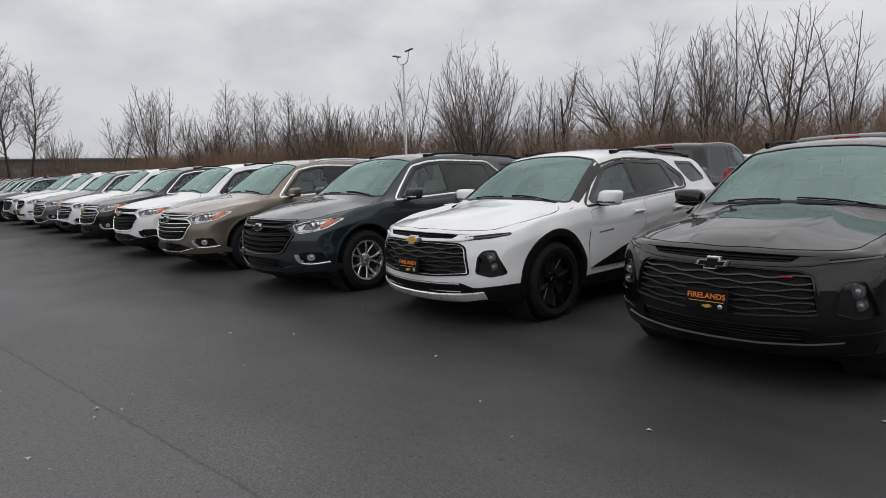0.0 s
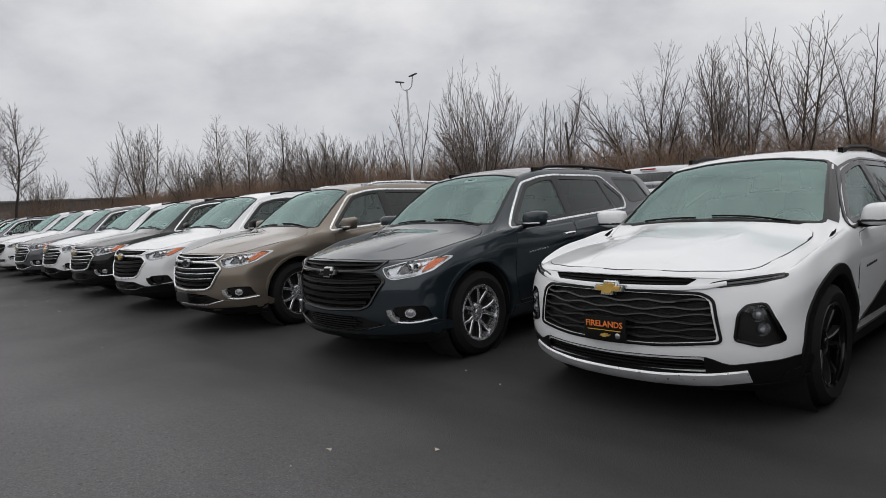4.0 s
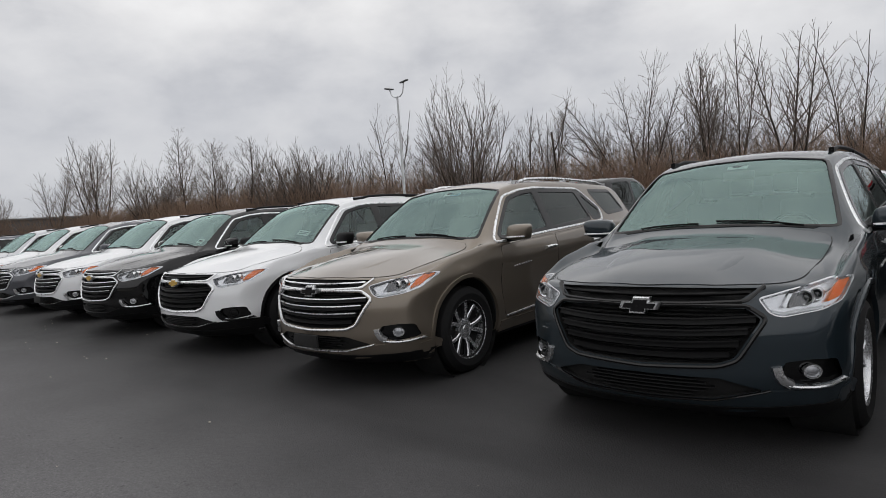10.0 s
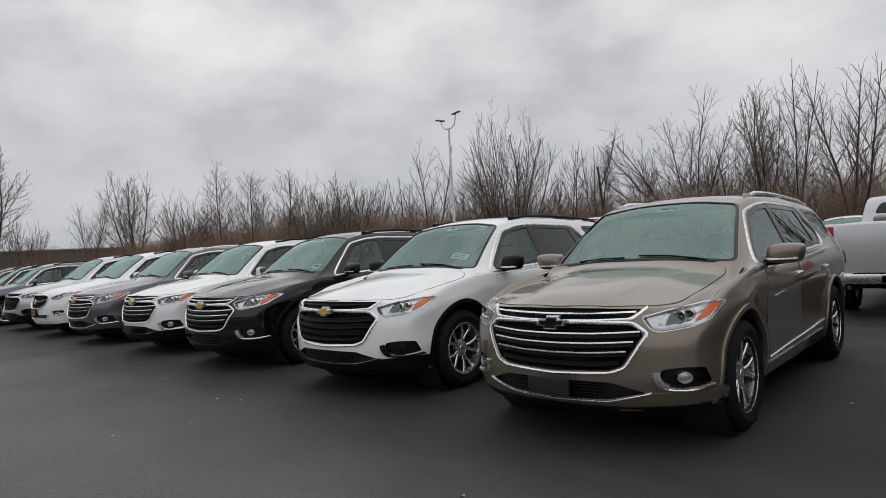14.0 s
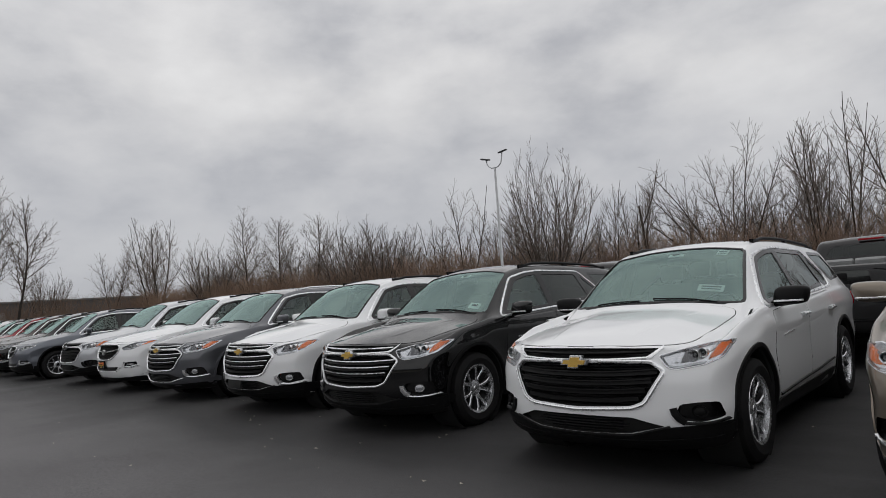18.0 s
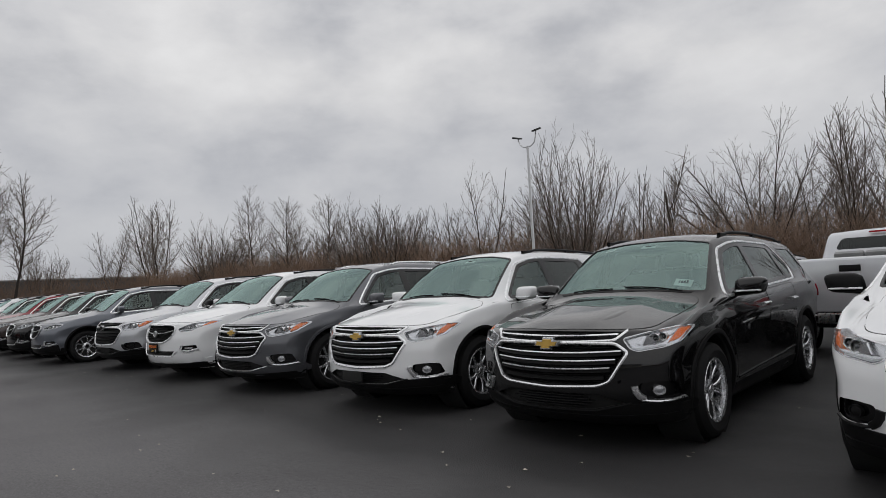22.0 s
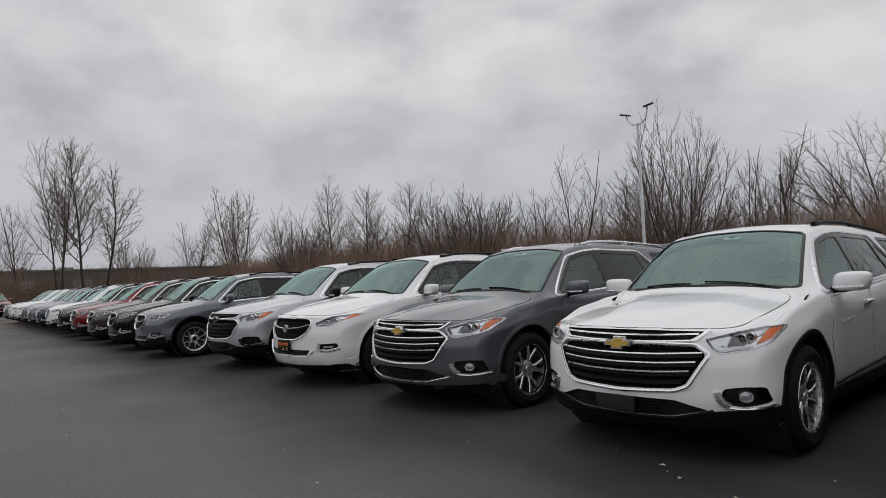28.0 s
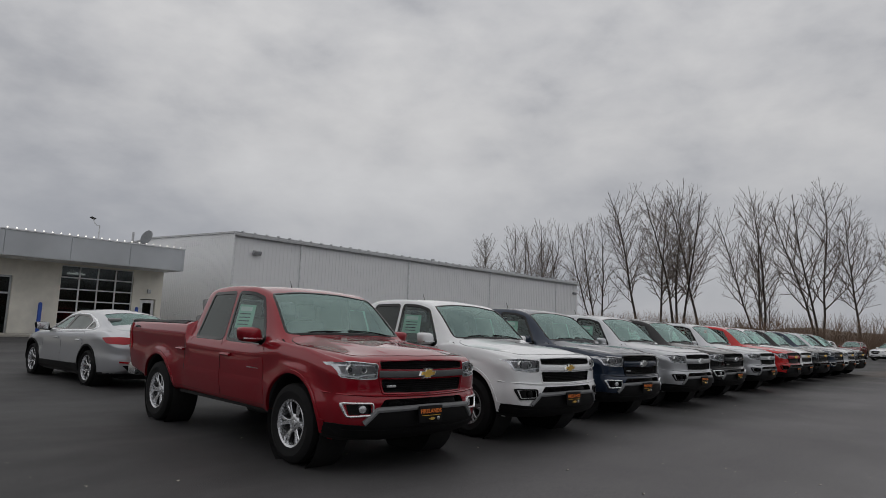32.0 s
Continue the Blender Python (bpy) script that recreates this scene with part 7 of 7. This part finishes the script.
v = [roof.verts.new(p) for p in ((-LEN - 0.1, 0.12, EAVE), (0.1, 0.12, EAVE), (0.1, -DEEP / 2, EAVE + 0.45), (-LEN - 0.1, -DEEP / 2, EAVE + 0.45), (0.1, -DEEP - 0.3, EAVE), (-LEN - 0.1, -DEEP - 0.3, EAVE))]
u = [roof.verts.new(q.co + Vector((0, 0, 0.12))) for q in v]
for quad in ((0, 1, 2, 3), (3, 2, 4, 5)):
    roof.faces.new([v[i] for i in quad][::-1])
    roof.faces.new([u[i] for i in quad])
for a, b in ((0, 1), (1, 2), (2, 4), (4, 5), (5, 3), (3, 0)):
    roof.faces.new((v[a], v[b], u[b], u[a]))
for x in (-LEN, -0.25):
    gable = bmesh.new()
    ends = [[gable.verts.new((x + d, yy, zz)) for yy, zz in ((0.0, EAVE), (-DEEP / 2, EAVE + 0.445), (-DEEP - 0.2, EAVE))] for d in (0, 0.25)]
    gable.faces.new(ends[0])
    gable.faces.new(ends[1][::-1])
    for i in range(3):
        gable.faces.new((ends[0][i], ends[0][(i + 1) % 3], ends[1][(i + 1) % 3], ends[1][i]))
    part("gable", gable, siding, service, smooth=False)
part("roof", roof, roof_metal, service, "low grey metal roof", smooth=False)
part("gutter", box(-LEN - 0.1, 0.1, 0.12, 0.26, EAVE - 0.16, EAVE + 0.02, bevel=0.02), roof_metal, service)
rib = to_mesh(box(-0.03, 0.03, 0, 0.018, 0.05, EAVE - 0.1, bevel=0.006), "rib", smooth=False)
rib.materials.append(siding)
for k in range(int(LEN / 0.305)):
    o = part("rib", rib, None, service)
    o.location = (-0.15 - k * 0.305, 0, 0)
rib2 = to_mesh(box(0, 0.018, -0.03, 0.03, 0.05, EAVE - 0.1, bevel=0.008), "rib", smooth=False)
rib2.materials.append(siding)
for k in range(int(DEEP / 0.305)):
    o = part("rib", rib2, None, service)
    o.location = (0, -0.15 - k * 0.305, 0)
clip = to_mesh(box(-0.05, 0.05, 0.10, 0.30, EAVE + 0.10, EAVE + 0.19, bevel=0.01), "seam_cap", smooth=False)
clip.materials.append(roof_metal)
for k in range(47):
    o = part("seam_cap", clip, None, service)
    o.location.x = -0.4 - k * 0.91
for x in (-5.2, -16.0, -26.9, -38.5):
    part("downspout", box(x - 0.06, x + 0.06, 0.03, 0.13, 0.1, EAVE - 0.1, bevel=0.02), trim_white, service)
part("corner_trim", box(-0.09, 0.035, -0.09, 0.035, 0, EAVE), trim_white, service)
for x, z in ((-1.6, 5.9), (-42.2, 5.9)):
    fl = part("wall_light", box(-0.28, 0.28, 0.06, 0.32, -0.16, 0.10, bevel=0.03), plain("pale_grey_metal", (0.34, 0.35, 0.36), 0.5), service, "grey wall floodlight")
    fl.matrix_local = pose(x, 0, z, -18, 0, 0)
    part("bracket", box(-0.05, 0.05, -0.02, 0.12, -0.06, 0.06), black_plastic, fl)
part("roof_vent", ring_tube(bmesh.new(), [(-22, -3, EAVE), (-22, -3, EAVE + 0.75)], 0.18, 12), roof_metal, service)
tagged(service, "long white ribbed metal service building with a grey roof", "building")

# ---- showroom ----
show = new("showroom_building")
show.location = (0, -38.2, 0)
cream = plain("cream_block", (0.82, 0.79, 0.70), 0.75, grain=0.1, scale=8)
fascia_grey = plain("fascia_panel", (0.50, 0.525, 0.55), 0.45, scale=3)
# the east end is unseen, lengthened to fill the cars' reflections with wall
X0, X1 = -32.75, 26.0
G0, G1, GH = -30.95, -26.95, 4.0
D0, D1 = -32.40, -31.45
E0, E1 = -24.6, -22.4
for a, b in ((X0, D0), (D1, G0), (G1, E0), (E1, X1)):
    part("wall", box(a, b, -2.7, -2.4, 0, 4.1), cream, show, smooth=False)
for a, b, z in ((D0, D1, 2.35), (G0, G1, GH), (E0, E1, 3.2)):
    part("lintel", box(a, b, -2.7, -2.4, z, 4.1), cream, show, smooth=False)
part("side_wall", box(X0, X0 + 0.3, -24, -2.7, 0, 4.1), cream, show, smooth=False)
part("rear_wall", box(X0, X1, -24.3, -24, 0, 4.1), cream, show, smooth=False)
part("side_wall", box(X1 - 0.3, X1, -24, -2.7, 0, 4.1), cream, show, smooth=False)
part("ceiling", box(X0 + 0.3, X1 - 0.3, -24, -2.7, 4.0, 4.1), trim_white, show, smooth=False)
part("floor", box(X0 + 0.3, X1 - 0.3, -24, -2.7, 0, 0.03), plain("shop_floor", (0.22, 0.22, 0.21), 0.5), show, smooth=False)
part("canopy", box(X0 - 0.1, X1, -24.2, 0, 4.1, 4.2), trim_white, show, smooth=False)
for k in range(19):
    a = X0 + (X1 - X0) * k / 19
    part("fascia_panel", box(a + 0.008, a + (X1 - X0) / 19 - 0.008, -0.12, 0.03, 4.12, 5.42, bevel=0.01), fascia_grey, show, "grey metal fascia panel", smooth=False)
part("fascia_end", box(X0 - 0.12, X0, -24, 0.03, 4.12, 5.42), fascia_grey, show, smooth=False)
part("roof", box(X0, X1, -24, -0.12, 5.0, 5.15), roof_metal, show, smooth=False)
part("coping", box(X0 - 0.15, X1, -0.16, 0.06, 5.42, 5.48), trim_white, show, smooth=False)
bulb = bmesh.new()
bmesh.ops.create_icosphere(bulb, subdivisions=1, radius=0.042)
bulb = to_mesh(bulb, "bulb")
glow, gt, gb = principled("lit_bulb")
gb.inputs["Base Color"].default_value = (0.9, 0.88, 0.82, 1)
gb.inputs["Emission Color"].default_value = (1.0, 0.95, 0.85, 1)
gb.inputs["Emission Strength"].default_value = 1.3
bulb.materials.append(glow)
for k in range(60):
    o = part("bulb", bulb, None, show, "small lit string bulb")
    o.location = (X0 + 0.2 + k * 0.41, 0.05, 5.53)
gdoor = part("garage_door", box(G0, G1, -2.62, -2.58, 0, 0.06), trim_white, show)
for k in range(5):
    x = G0 + (G1 - G0) * k / 4
    part("mullion", box(x - 0.04, x + 0.04, -2.6, -2.53, 0, GH), trim_white, gdoor, smooth=False)
for k in range(7):
    z = GH * k / 6
    part("rail", box(G0, G1, -2.595, -2.535, z - 0.035, z + 0.035), trim_white, gdoor, smooth=False)
dark_pane = glass("shop_glass", (0.30, 0.33, 0.34))
for i in range(4):
    for k in range(6):
        w = (G1 - G0) / 4
        p = part("pane", box(G0 + i * w + 0.045, G0 + (i + 1) * w - 0.045, -2.575, -2.565, k * GH / 6 + 0.04, (k + 1) * GH / 6 - 0.04), dark_pane, gdoor, smooth=False)
sd = part("service_door", box(D0 + 0.05, D1 - 0.05, -2.6, -2.54, 0, 2.3, bevel=0.01), trim_white, show, "pale steel door with a small window")
part("pane", box(D0 + 0.28, D1 - 0.28, -2.55, -2.53, 1.25, 2.05), dark_pane, sd, smooth=False)
part("frame", box(D0 + 0.22, D1 - 0.22, -2.556, -2.536, 1.19, 2.11), black_plastic, sd, smooth=False)
ed = part("entrance_door", box(E0, E1, -2.60, -2.56, 0.02, 3.18), dark_pane, show, "dark glass entrance door", smooth=False)
for a, b, c, d in ((E0, E0 + 0.10, 0, 3.2), (E1 - 0.10, E1, 0, 3.2), (E0, E1, 3.1, 3.2), (E0, E1, 2.2, 2.3), ((E0 + E1) / 2 - 0.05, (E0 + E1) / 2 + 0.05, 0, 2.2)):
    part("frame", box(a, b, -2.62, -2.52, c, d), silver_trim, ed, smooth=False)
for k in range(3):
    tube = part("ceiling_light", box(-30.2 + 1.4 * k, -29.2 + 1.4 * k, -9, -8.6, 3.85, 3.95), glow, show, "lit workshop ceiling lamp", smooth=False)
part("downlight", box(-32.0, -31.8, -2.4, -2.25, 2.7, 2.95, bevel=0.02), silver_trim, show)
tagged(show, "cream showroom building with a grey fascia and string lights", "building")
blue = plain("blue_paint", (0.03, 0.09, 0.42), 0.5)
for x in (-25.9, -31.05):
    post = bmesh.new()
    lathe(post, [(0.10, 0), (0.10, 1.05), (0.085, 1.12), (0.001, 1.14)], 18, "z")
    me = to_mesh(post, "bollard")
    me.materials.append(blue)
    o = tagged(new("bollard", me), "blue steel bollard beside the garage door", "bollard", "bollards at the garage door")
    o.location = (x, -40.0, 0)
    o.scale.z = 1.6
kerb = box(-36, 26, -39.9, -37.6, 0, 0.13, bevel=0.02)
structure("pavement_walk", kerb, plain("walk_concrete", (0.36, 0.34, 0.30), 0.85, grain=0.5, scale=8), "pale concrete walk at the showroom", "pavement")
dish = new("satellite_dish")
bm = bmesh.new()
lathe(bm, [(0.001, 0.10), (0.2, 0.09), (0.36, 0.05), (0.48, 0.0), (0.46, -0.01), (0.3, 0.035), (0.001, 0.07)], 24, "y")
d = part("dish", bm, plain("dish_grey", (0.30, 0.31, 0.32), 0.5), dish)
d.matrix_local = pose(0, 0.1, 1.0, -25, 0, 30)
part("mast", ring_tube(bmesh.new(), [(0, 0, 0), (0, 0, 1.0)], 0.04, 8), silver_trim, dish)
dish.location = (-31.3, -40.3, 5.14)
tagged(dish, "grey satellite dish on the showroom roof", "satellite dish")
vent = tagged(new("vent_pipe", to_mesh(ring_tube(bmesh.new(), [(0, 0, 0), (0, 0, 1.3)], 0.07, 10), "vent_pipe")), "thin grey vent pipe on the showroom roof", "vent pipe")
vent.data.materials.append(roof_metal)
vent.location = (-30.8, -41.0, 5.14)
lot_lamp(-37.2, -66.0, 10.4, ((1, 0.6),))

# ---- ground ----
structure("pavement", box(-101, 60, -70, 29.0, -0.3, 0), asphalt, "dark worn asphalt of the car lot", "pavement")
structure("ground", box(-2600, 2600, -2600, 2600, -0.8, -0.06), grass, "brown winter grass round the lot", "ground")


def litter():
    """Small pale leaf scraps and grit on the asphalt."""
    r = random.Random(8)
    w = Wood()
    for _ in range(420):
        x, y = r.uniform(-40, 3), r.uniform(-7, 8)
        s = r.uniform(0.008, 0.028)
        a = r.uniform(0, 6.3)
        i = len(w.verts)
        for k, z in ((0, 0.003), (1.3, 0.012), (2.6, 0.004), (4.2, 0.010)):
            w.verts.append(Vector((x + s * math.cos(a + k), y + s * 0.6 * math.sin(a + k), z)))
        w.faces.append((i, i + 1, i + 2, i + 3))
    return tagged(new("litter", w.mesh("litter", plain("dry_leaf", (0.42, 0.38, 0.32), 0.8))), "pale leaf scraps and grit on the asphalt", "litter", "", "stuff")


litter()


# ---- placing the cars ----
def finish(car, paint, **over):
    """Gives a car its own paint and trim."""
    look_up = {SLOT["paint"]: PAINT[paint], SLOT["mirror"]: PAINT[paint], SLOT["grille_bar"]: chrome, SLOT["surround"]: chrome, SLOT["emblem"]: gold, SLOT["window_trim"]: chrome, SLOT["bezel"]: chrome, SLOT["rail"]: black_plastic, SLOT["rim"]: alloy, SLOT["cladding"]: black_plastic, SLOT["lip"]: black_plastic, SLOT["fog"]: fog_glass, SLOT["red_badge"]: red_lens, SLOT["moulding"]: black_plastic}
    for key, m in over.items():
        look_up[SLOT[key]] = m
    for o in car.children_recursive:
        if o.type != "MESH":
            continue
        for i, slot in enumerate(o.material_slots):
            base = o.data.materials[i]
            if base in look_up:
                slot.link = "OBJECT"
                slot.material = look_up[base]
    return car


MAKERS = {"large_utility": large_utility, "sport_wagon": sport_wagon, "oval_utility": oval_utility, "small_utility": small_utility, "midsize_pickup": midsize_pickup, "full_size": full_size_pickup, "sedan": sedan}
TEMPLATE = {}


def place(kind, x, y, paint, label, category, group, turn=0.0, **over):
    at = pose(x, y, 0, 0, 0, turn)
    if kind not in TEMPLATE:
        TEMPLATE[kind] = MAKERS[kind]()
        car = TEMPLATE[kind][0]
        car.matrix_basis = at
    else:
        car = copy_thing(TEMPLATE[kind][0], at)
    finish(car, paint, **over)
    return tagged(car, label, category, group)


FINE = ("grille_slat", "window_seal", "badge_letter", "print_bar", "hood_crease", "hood_seam", "door_seam", "wheel_liner", "backing_plate", "brake_disc", "centre_cap", "fog_ring", "bulb", "reflector", "line", "round_badge", "badge", "emblem_rim", "windscreen_seal", "arm", "mirror_glass", "headrest")


def thinned(car):
    """A car that stays far off keeps only the parts that can be told apart."""
    for o in list(car.children_recursive):
        if o.name.split(".")[0] in FINE and not o.children:
            bpy.data.objects.remove(o)
    return car


def screen_tag(car, kind, x, y, w, h, words="", material=None):
    """A paper tag behind the windscreen, with its number or plain bars."""
    s = TEMPLATE[kind][1]
    outline = [(x - w / 2, y - h / 2), (x - w / 2, y + h / 2), (x + w / 2, y + h / 2), (x + w / 2, y - h / 2)]
    tag = part("stock_tag", patch(s["bvh"], "top", outline, -0.012, 0.002, 0.2), material or white_paper, car, "small paper tag behind the windscreen")
    q, n = on_skin(s["bvh"], "top", x, y)
    if n.z < 0:
        n = -n
    if words:
        me = lettering(words, h * 0.62, ink)
        o = part("number", me, None, tag)
        slope = math.degrees(math.atan2(-n.y, n.z))
        o.matrix_local = Matrix.Translation(q + n * -0.005) @ pose(0, 0, 0, slope - 90, 0, 0)
    else:
        for k in (-0.18, 0.18):
            part("print_bar", ribbon(s["bvh"], "top", [(x - w * 0.38, y + k * h), (x + w * 0.38, y + k * h)], h * 0.16, -0.010, 0.001, step=0.2), ink, tag)


def larger_rims(car):
    """Wheels an inch or two larger, on flatter tyres."""
    for o in car.children_recursive:
        if o.name.split(".")[0] == "rim":
            o.scale = (1.02, 1.09, 1.09)


grey_bar = plain("grille_grey", (0.018, 0.018, 0.019), 0.34, coat=0.3)
ROW = "new cars parked in the long row"
car = place("sport_wagon", -1.95, 4.15, "black", "black sporty utility car with a dark mesh grille on asphalt", "car", ROW, grille_bar=grey_bar, surround=gloss_black, emblem=gloss_black, window_trim=gloss_black, bezel=PAINT["black"], lip=gloss_black, rim=gloss_black, cladding=gloss_black)
car = place("sport_wagon", -4.80, 3.89, "white", "white utility car with black wheels and a dark grille", "car", ROW, grille_bar=grey_bar, surround=black_plastic, window_trim=gloss_black, bezel=PAINT["white"], lip=bright_trim, rim=gloss_black, red_badge=dark_gap)
car = place("large_utility", -7.50, 3.58, "graphite_blue", "dark graphite-blue utility car with a blacked-out grille", "car", ROW, 3, grille_bar=black_plastic, surround=gloss_black, emblem=gloss_black, cladding=PAINT["graphite_blue"], lip=gloss_black)
screen_tag(car, "large_utility", 0.02, 2.0, 0.15, 0.05, "2759")
car = place("large_utility", -10.46, 3.46, "bronze", "bronze-grey utility car with bright grille bars", "car", ROW, 3, emblem=gloss_black, rail=chrome, moulding=chrome, cladding=PAINT["bronze"], lip=chrome)
larger_rims(car)
screen_tag(car, "large_utility", 0.10, 2.0, 0.12, 0.06, "", plain("blue_tag", (0.10, 0.35, 0.60), 0.6))
dealer_plate(car, -0.062, 0.428, False)
car = place("large_utility", -13.17, 3.50, "white", "white utility car with black lower trim and a gold badge", "car", ROW, 3, mirror=black_plastic, bezel=black_plastic, fog=black_plastic, grille_bar=black_plastic)
screen_tag(car, "large_utility", 0.45, 2.02, 0.10, 0.09)
screen_tag(car, "large_utility", 0.48, 1.55, 0.22, 0.07)
car = place("large_utility", -16.04, 3.54, "black", "black utility car with bright grille bars and a gold badge", "car", ROW, 3)
screen_tag(car, "large_utility", 0.55, 1.50, 0.16, 0.08, "5663")
screen_tag(car, "large_utility", -0.42, 2.03, 0.10, 0.06)
car = place("large_utility", -18.58, 3.58, "white", "white utility car with bright grille bars and a gold badge", "car", ROW, 3)
dealer_plate(car, -0.062, 0.428, False)
car = place("large_utility", -21.24, 3.48, "grey", "satin grey utility car with bright grille bars", "car", ROW, 3, rail=chrome, moulding=chrome, cladding=PAINT["grey"], lip=chrome)
larger_rims(car)
plate = dealer_plate(car, -0.062, 0.440)
plate.matrix_local = plate.matrix_local @ Matrix.Scale(0.88, 4)
car = place("oval_utility", -23.87, 3.47, "white", "white utility car with an oval bright-rimmed grille", "car", ROW, 3, emblem=silver_trim, rim=gloss_black, cladding=PAINT["white"])
car = place("large_utility", -26.65, 3.48, "silver", "silver utility car with black lower trim", "car", ROW, 3, mirror=black_plastic, bezel=black_plastic, fog=black_plastic, grille_bar=black_plastic, emblem=gloss_black)
for i, (p, words) in enumerate([("slate", "slate-blue"), ("black", "black"), ("brown", "dark brown"), ("dark_red", "dark red"), ("black", "black"), ("white", "white"), ("navy", "navy blue"), ("slate", "slate-blue"), ("grey", "grey"), ("white", "white"), ("white", "white"), ("slate", "slate-blue")]):
    x = -30.03 - 2.47 * i
    c = place("small_utility", x, 3.06 - 0.004 * (-30.03 - x), p, words + " compact utility car with an oval grille on asphalt", "car", ROW, -3, emblem=silver_trim)
    if i > 3:
        thinned(c)
beam_grey = plain("beam_grey", (0.07, 0.072, 0.075), 0.4)
ROW2 = "new pickups parked across the aisle"
trucks = [(-19.62, -4.35, "cherry", "dark red crew-cab pickup with a gold badge", dict(surround=beam_grey, grille_bar=PAINT["cherry"], rail=grey_plastic, lip=lamp_chrome)),
          (-22.35, -4.42, "white", "white crew-cab pickup with a gold badge", dict(surround=PAINT["white"], grille_bar=PAINT["white"], bezel=black_plastic, rail=grey_plastic, emblem=gold, rim=dark_alloy)),
          (-25.1, -4.7, "navy", "dark blue crew-cab pickup with bright fog lamp frames", dict(surround=PAINT["navy"], grille_bar=gloss_black, rail=grey_plastic, emblem=silver_trim, lip=lamp_chrome)),
          (-28.1, -4.9, "silver", "silver crew-cab pickup with black bumper trim", dict(surround=PAINT["silver"], grille_bar=PAINT["silver"], bezel=black_plastic, rail=grey_plastic, emblem=silver_trim)),
          (-30.8, -5.1, "black", "black crew-cab pickup with bright fog lamp frames", dict(surround=PAINT["black"], grille_bar=gloss_black, rail=grey_plastic, emblem=silver_trim, lip=lamp_chrome)),
          (-33.9, -5.25, "silver", "silver crew-cab pickup parked in the row", dict(surround=PAINT["silver"], grille_bar=PAINT["silver"], bezel=black_plastic, rail=grey_plastic, emblem=silver_trim)),
          (-36.9, -5.35, "red", "bright red crew-cab pickup parked in the row", dict(surround=PAINT["red"], grille_bar=gloss_black, bezel=black_plastic, emblem=gold)),
          (-39.0, -5.5, "white", "white crew-cab pickup parked in the row", dict(surround=PAINT["white"], grille_bar=PAINT["white"], bezel=black_plastic)),
          (-41.6, -5.55, "black", "black crew-cab pickup parked in the row", dict(surround=PAINT["black"], grille_bar=gloss_black, bezel=black_plastic)),
          (-44.4, -5.6, "navy", "dark blue crew-cab pickup parked in the row", dict(surround=PAINT["navy"], grille_bar=gloss_black)),
          (-46.9, -5.65, "silver", "silver crew-cab pickup parked in the row", dict(surround=PAINT["silver"], grille_bar=PAINT["silver"])),
          (-49.4, -5.7, "black", "black crew-cab pickup parked in the row", dict(surround=PAINT["black"], grille_bar=gloss_black))]
for i, (x, y, p, label, over) in enumerate(trucks):
    c = place("midsize_pickup", x, y, p, label, "pickup", ROW2, 178, cladding=PAINT[p], **over)
    if i > 5:
        thinned(c)
place("sedan", -20.20, -17.0, "silver", "silver sedan with red tail lamps behind the pickups", "car", "", 3, mirror=black_plastic)
ROW3 = "pickups parked tail to tail behind the long row"
for i, (x, y, p) in enumerate([(-0.4, 15.5, "black"), (-3.35, 15.4, "black"), (-6.6, 15.5, "black"), (-9.7, 16.9, "silver"), (-12.95, 15.5, "black"), (-15.25, 15.5, "silver"), (-18.4, 15.5, "black"), (-21.3, 15.5, "grey"), (-24.2, 15.5, "black")]):
    c = place("full_size", x, y, p, p + " full-size pickup parked tail towards the row", "pickup", ROW3, 180, bezel=black_plastic if p == "black" else chrome)
    if i:
        thinned(c)
BACK = "cars parked in the rear rows"
for i, (kind, x, y, p, t) in enumerate([("large_utility", -9.5, 19.5, "silver", 0), ("small_utility", -12.5, 19.2, "white", 0), ("large_utility", -16.0, 19.4, "grey", 0), ("small_utility", -20.2, 19.4, "silver", 0)]):
    c = place(kind, x, y, p, p.replace("_", " ") + " utility car parked in a rear row", "car", BACK, t, emblem=silver_trim)
    thinned(c)
FARROW = "cars parked at the far end of the lot"
for i, (kind, x, y, p, t) in enumerate([("small_utility", -84, -10.6, "white", 60), ("small_utility", -84, -6.9, "dark_red", 80), ("sedan", -86, -4.4, "black", 90), ("large_utility", -86, -2.2, "black", 90), ("sedan", -86, 0.5, "white", 90), ("full_size", -86, 3.2, "white", -90), ("oval_utility", -70, 3.6, "dark_red", 95), ("small_utility", -86, -13.0, "dark_red", 90), ("small_utility", -88, -16, "white", 90), ("sedan", -80, -20, "silver", 90)]):
    c = place(kind, x, y, p, p.replace("_", " ") + " car parked at the far end of the lot", "car" if kind != "full_size" else "pickup", FARROW, t, emblem=silver_trim)
    thinned(c)
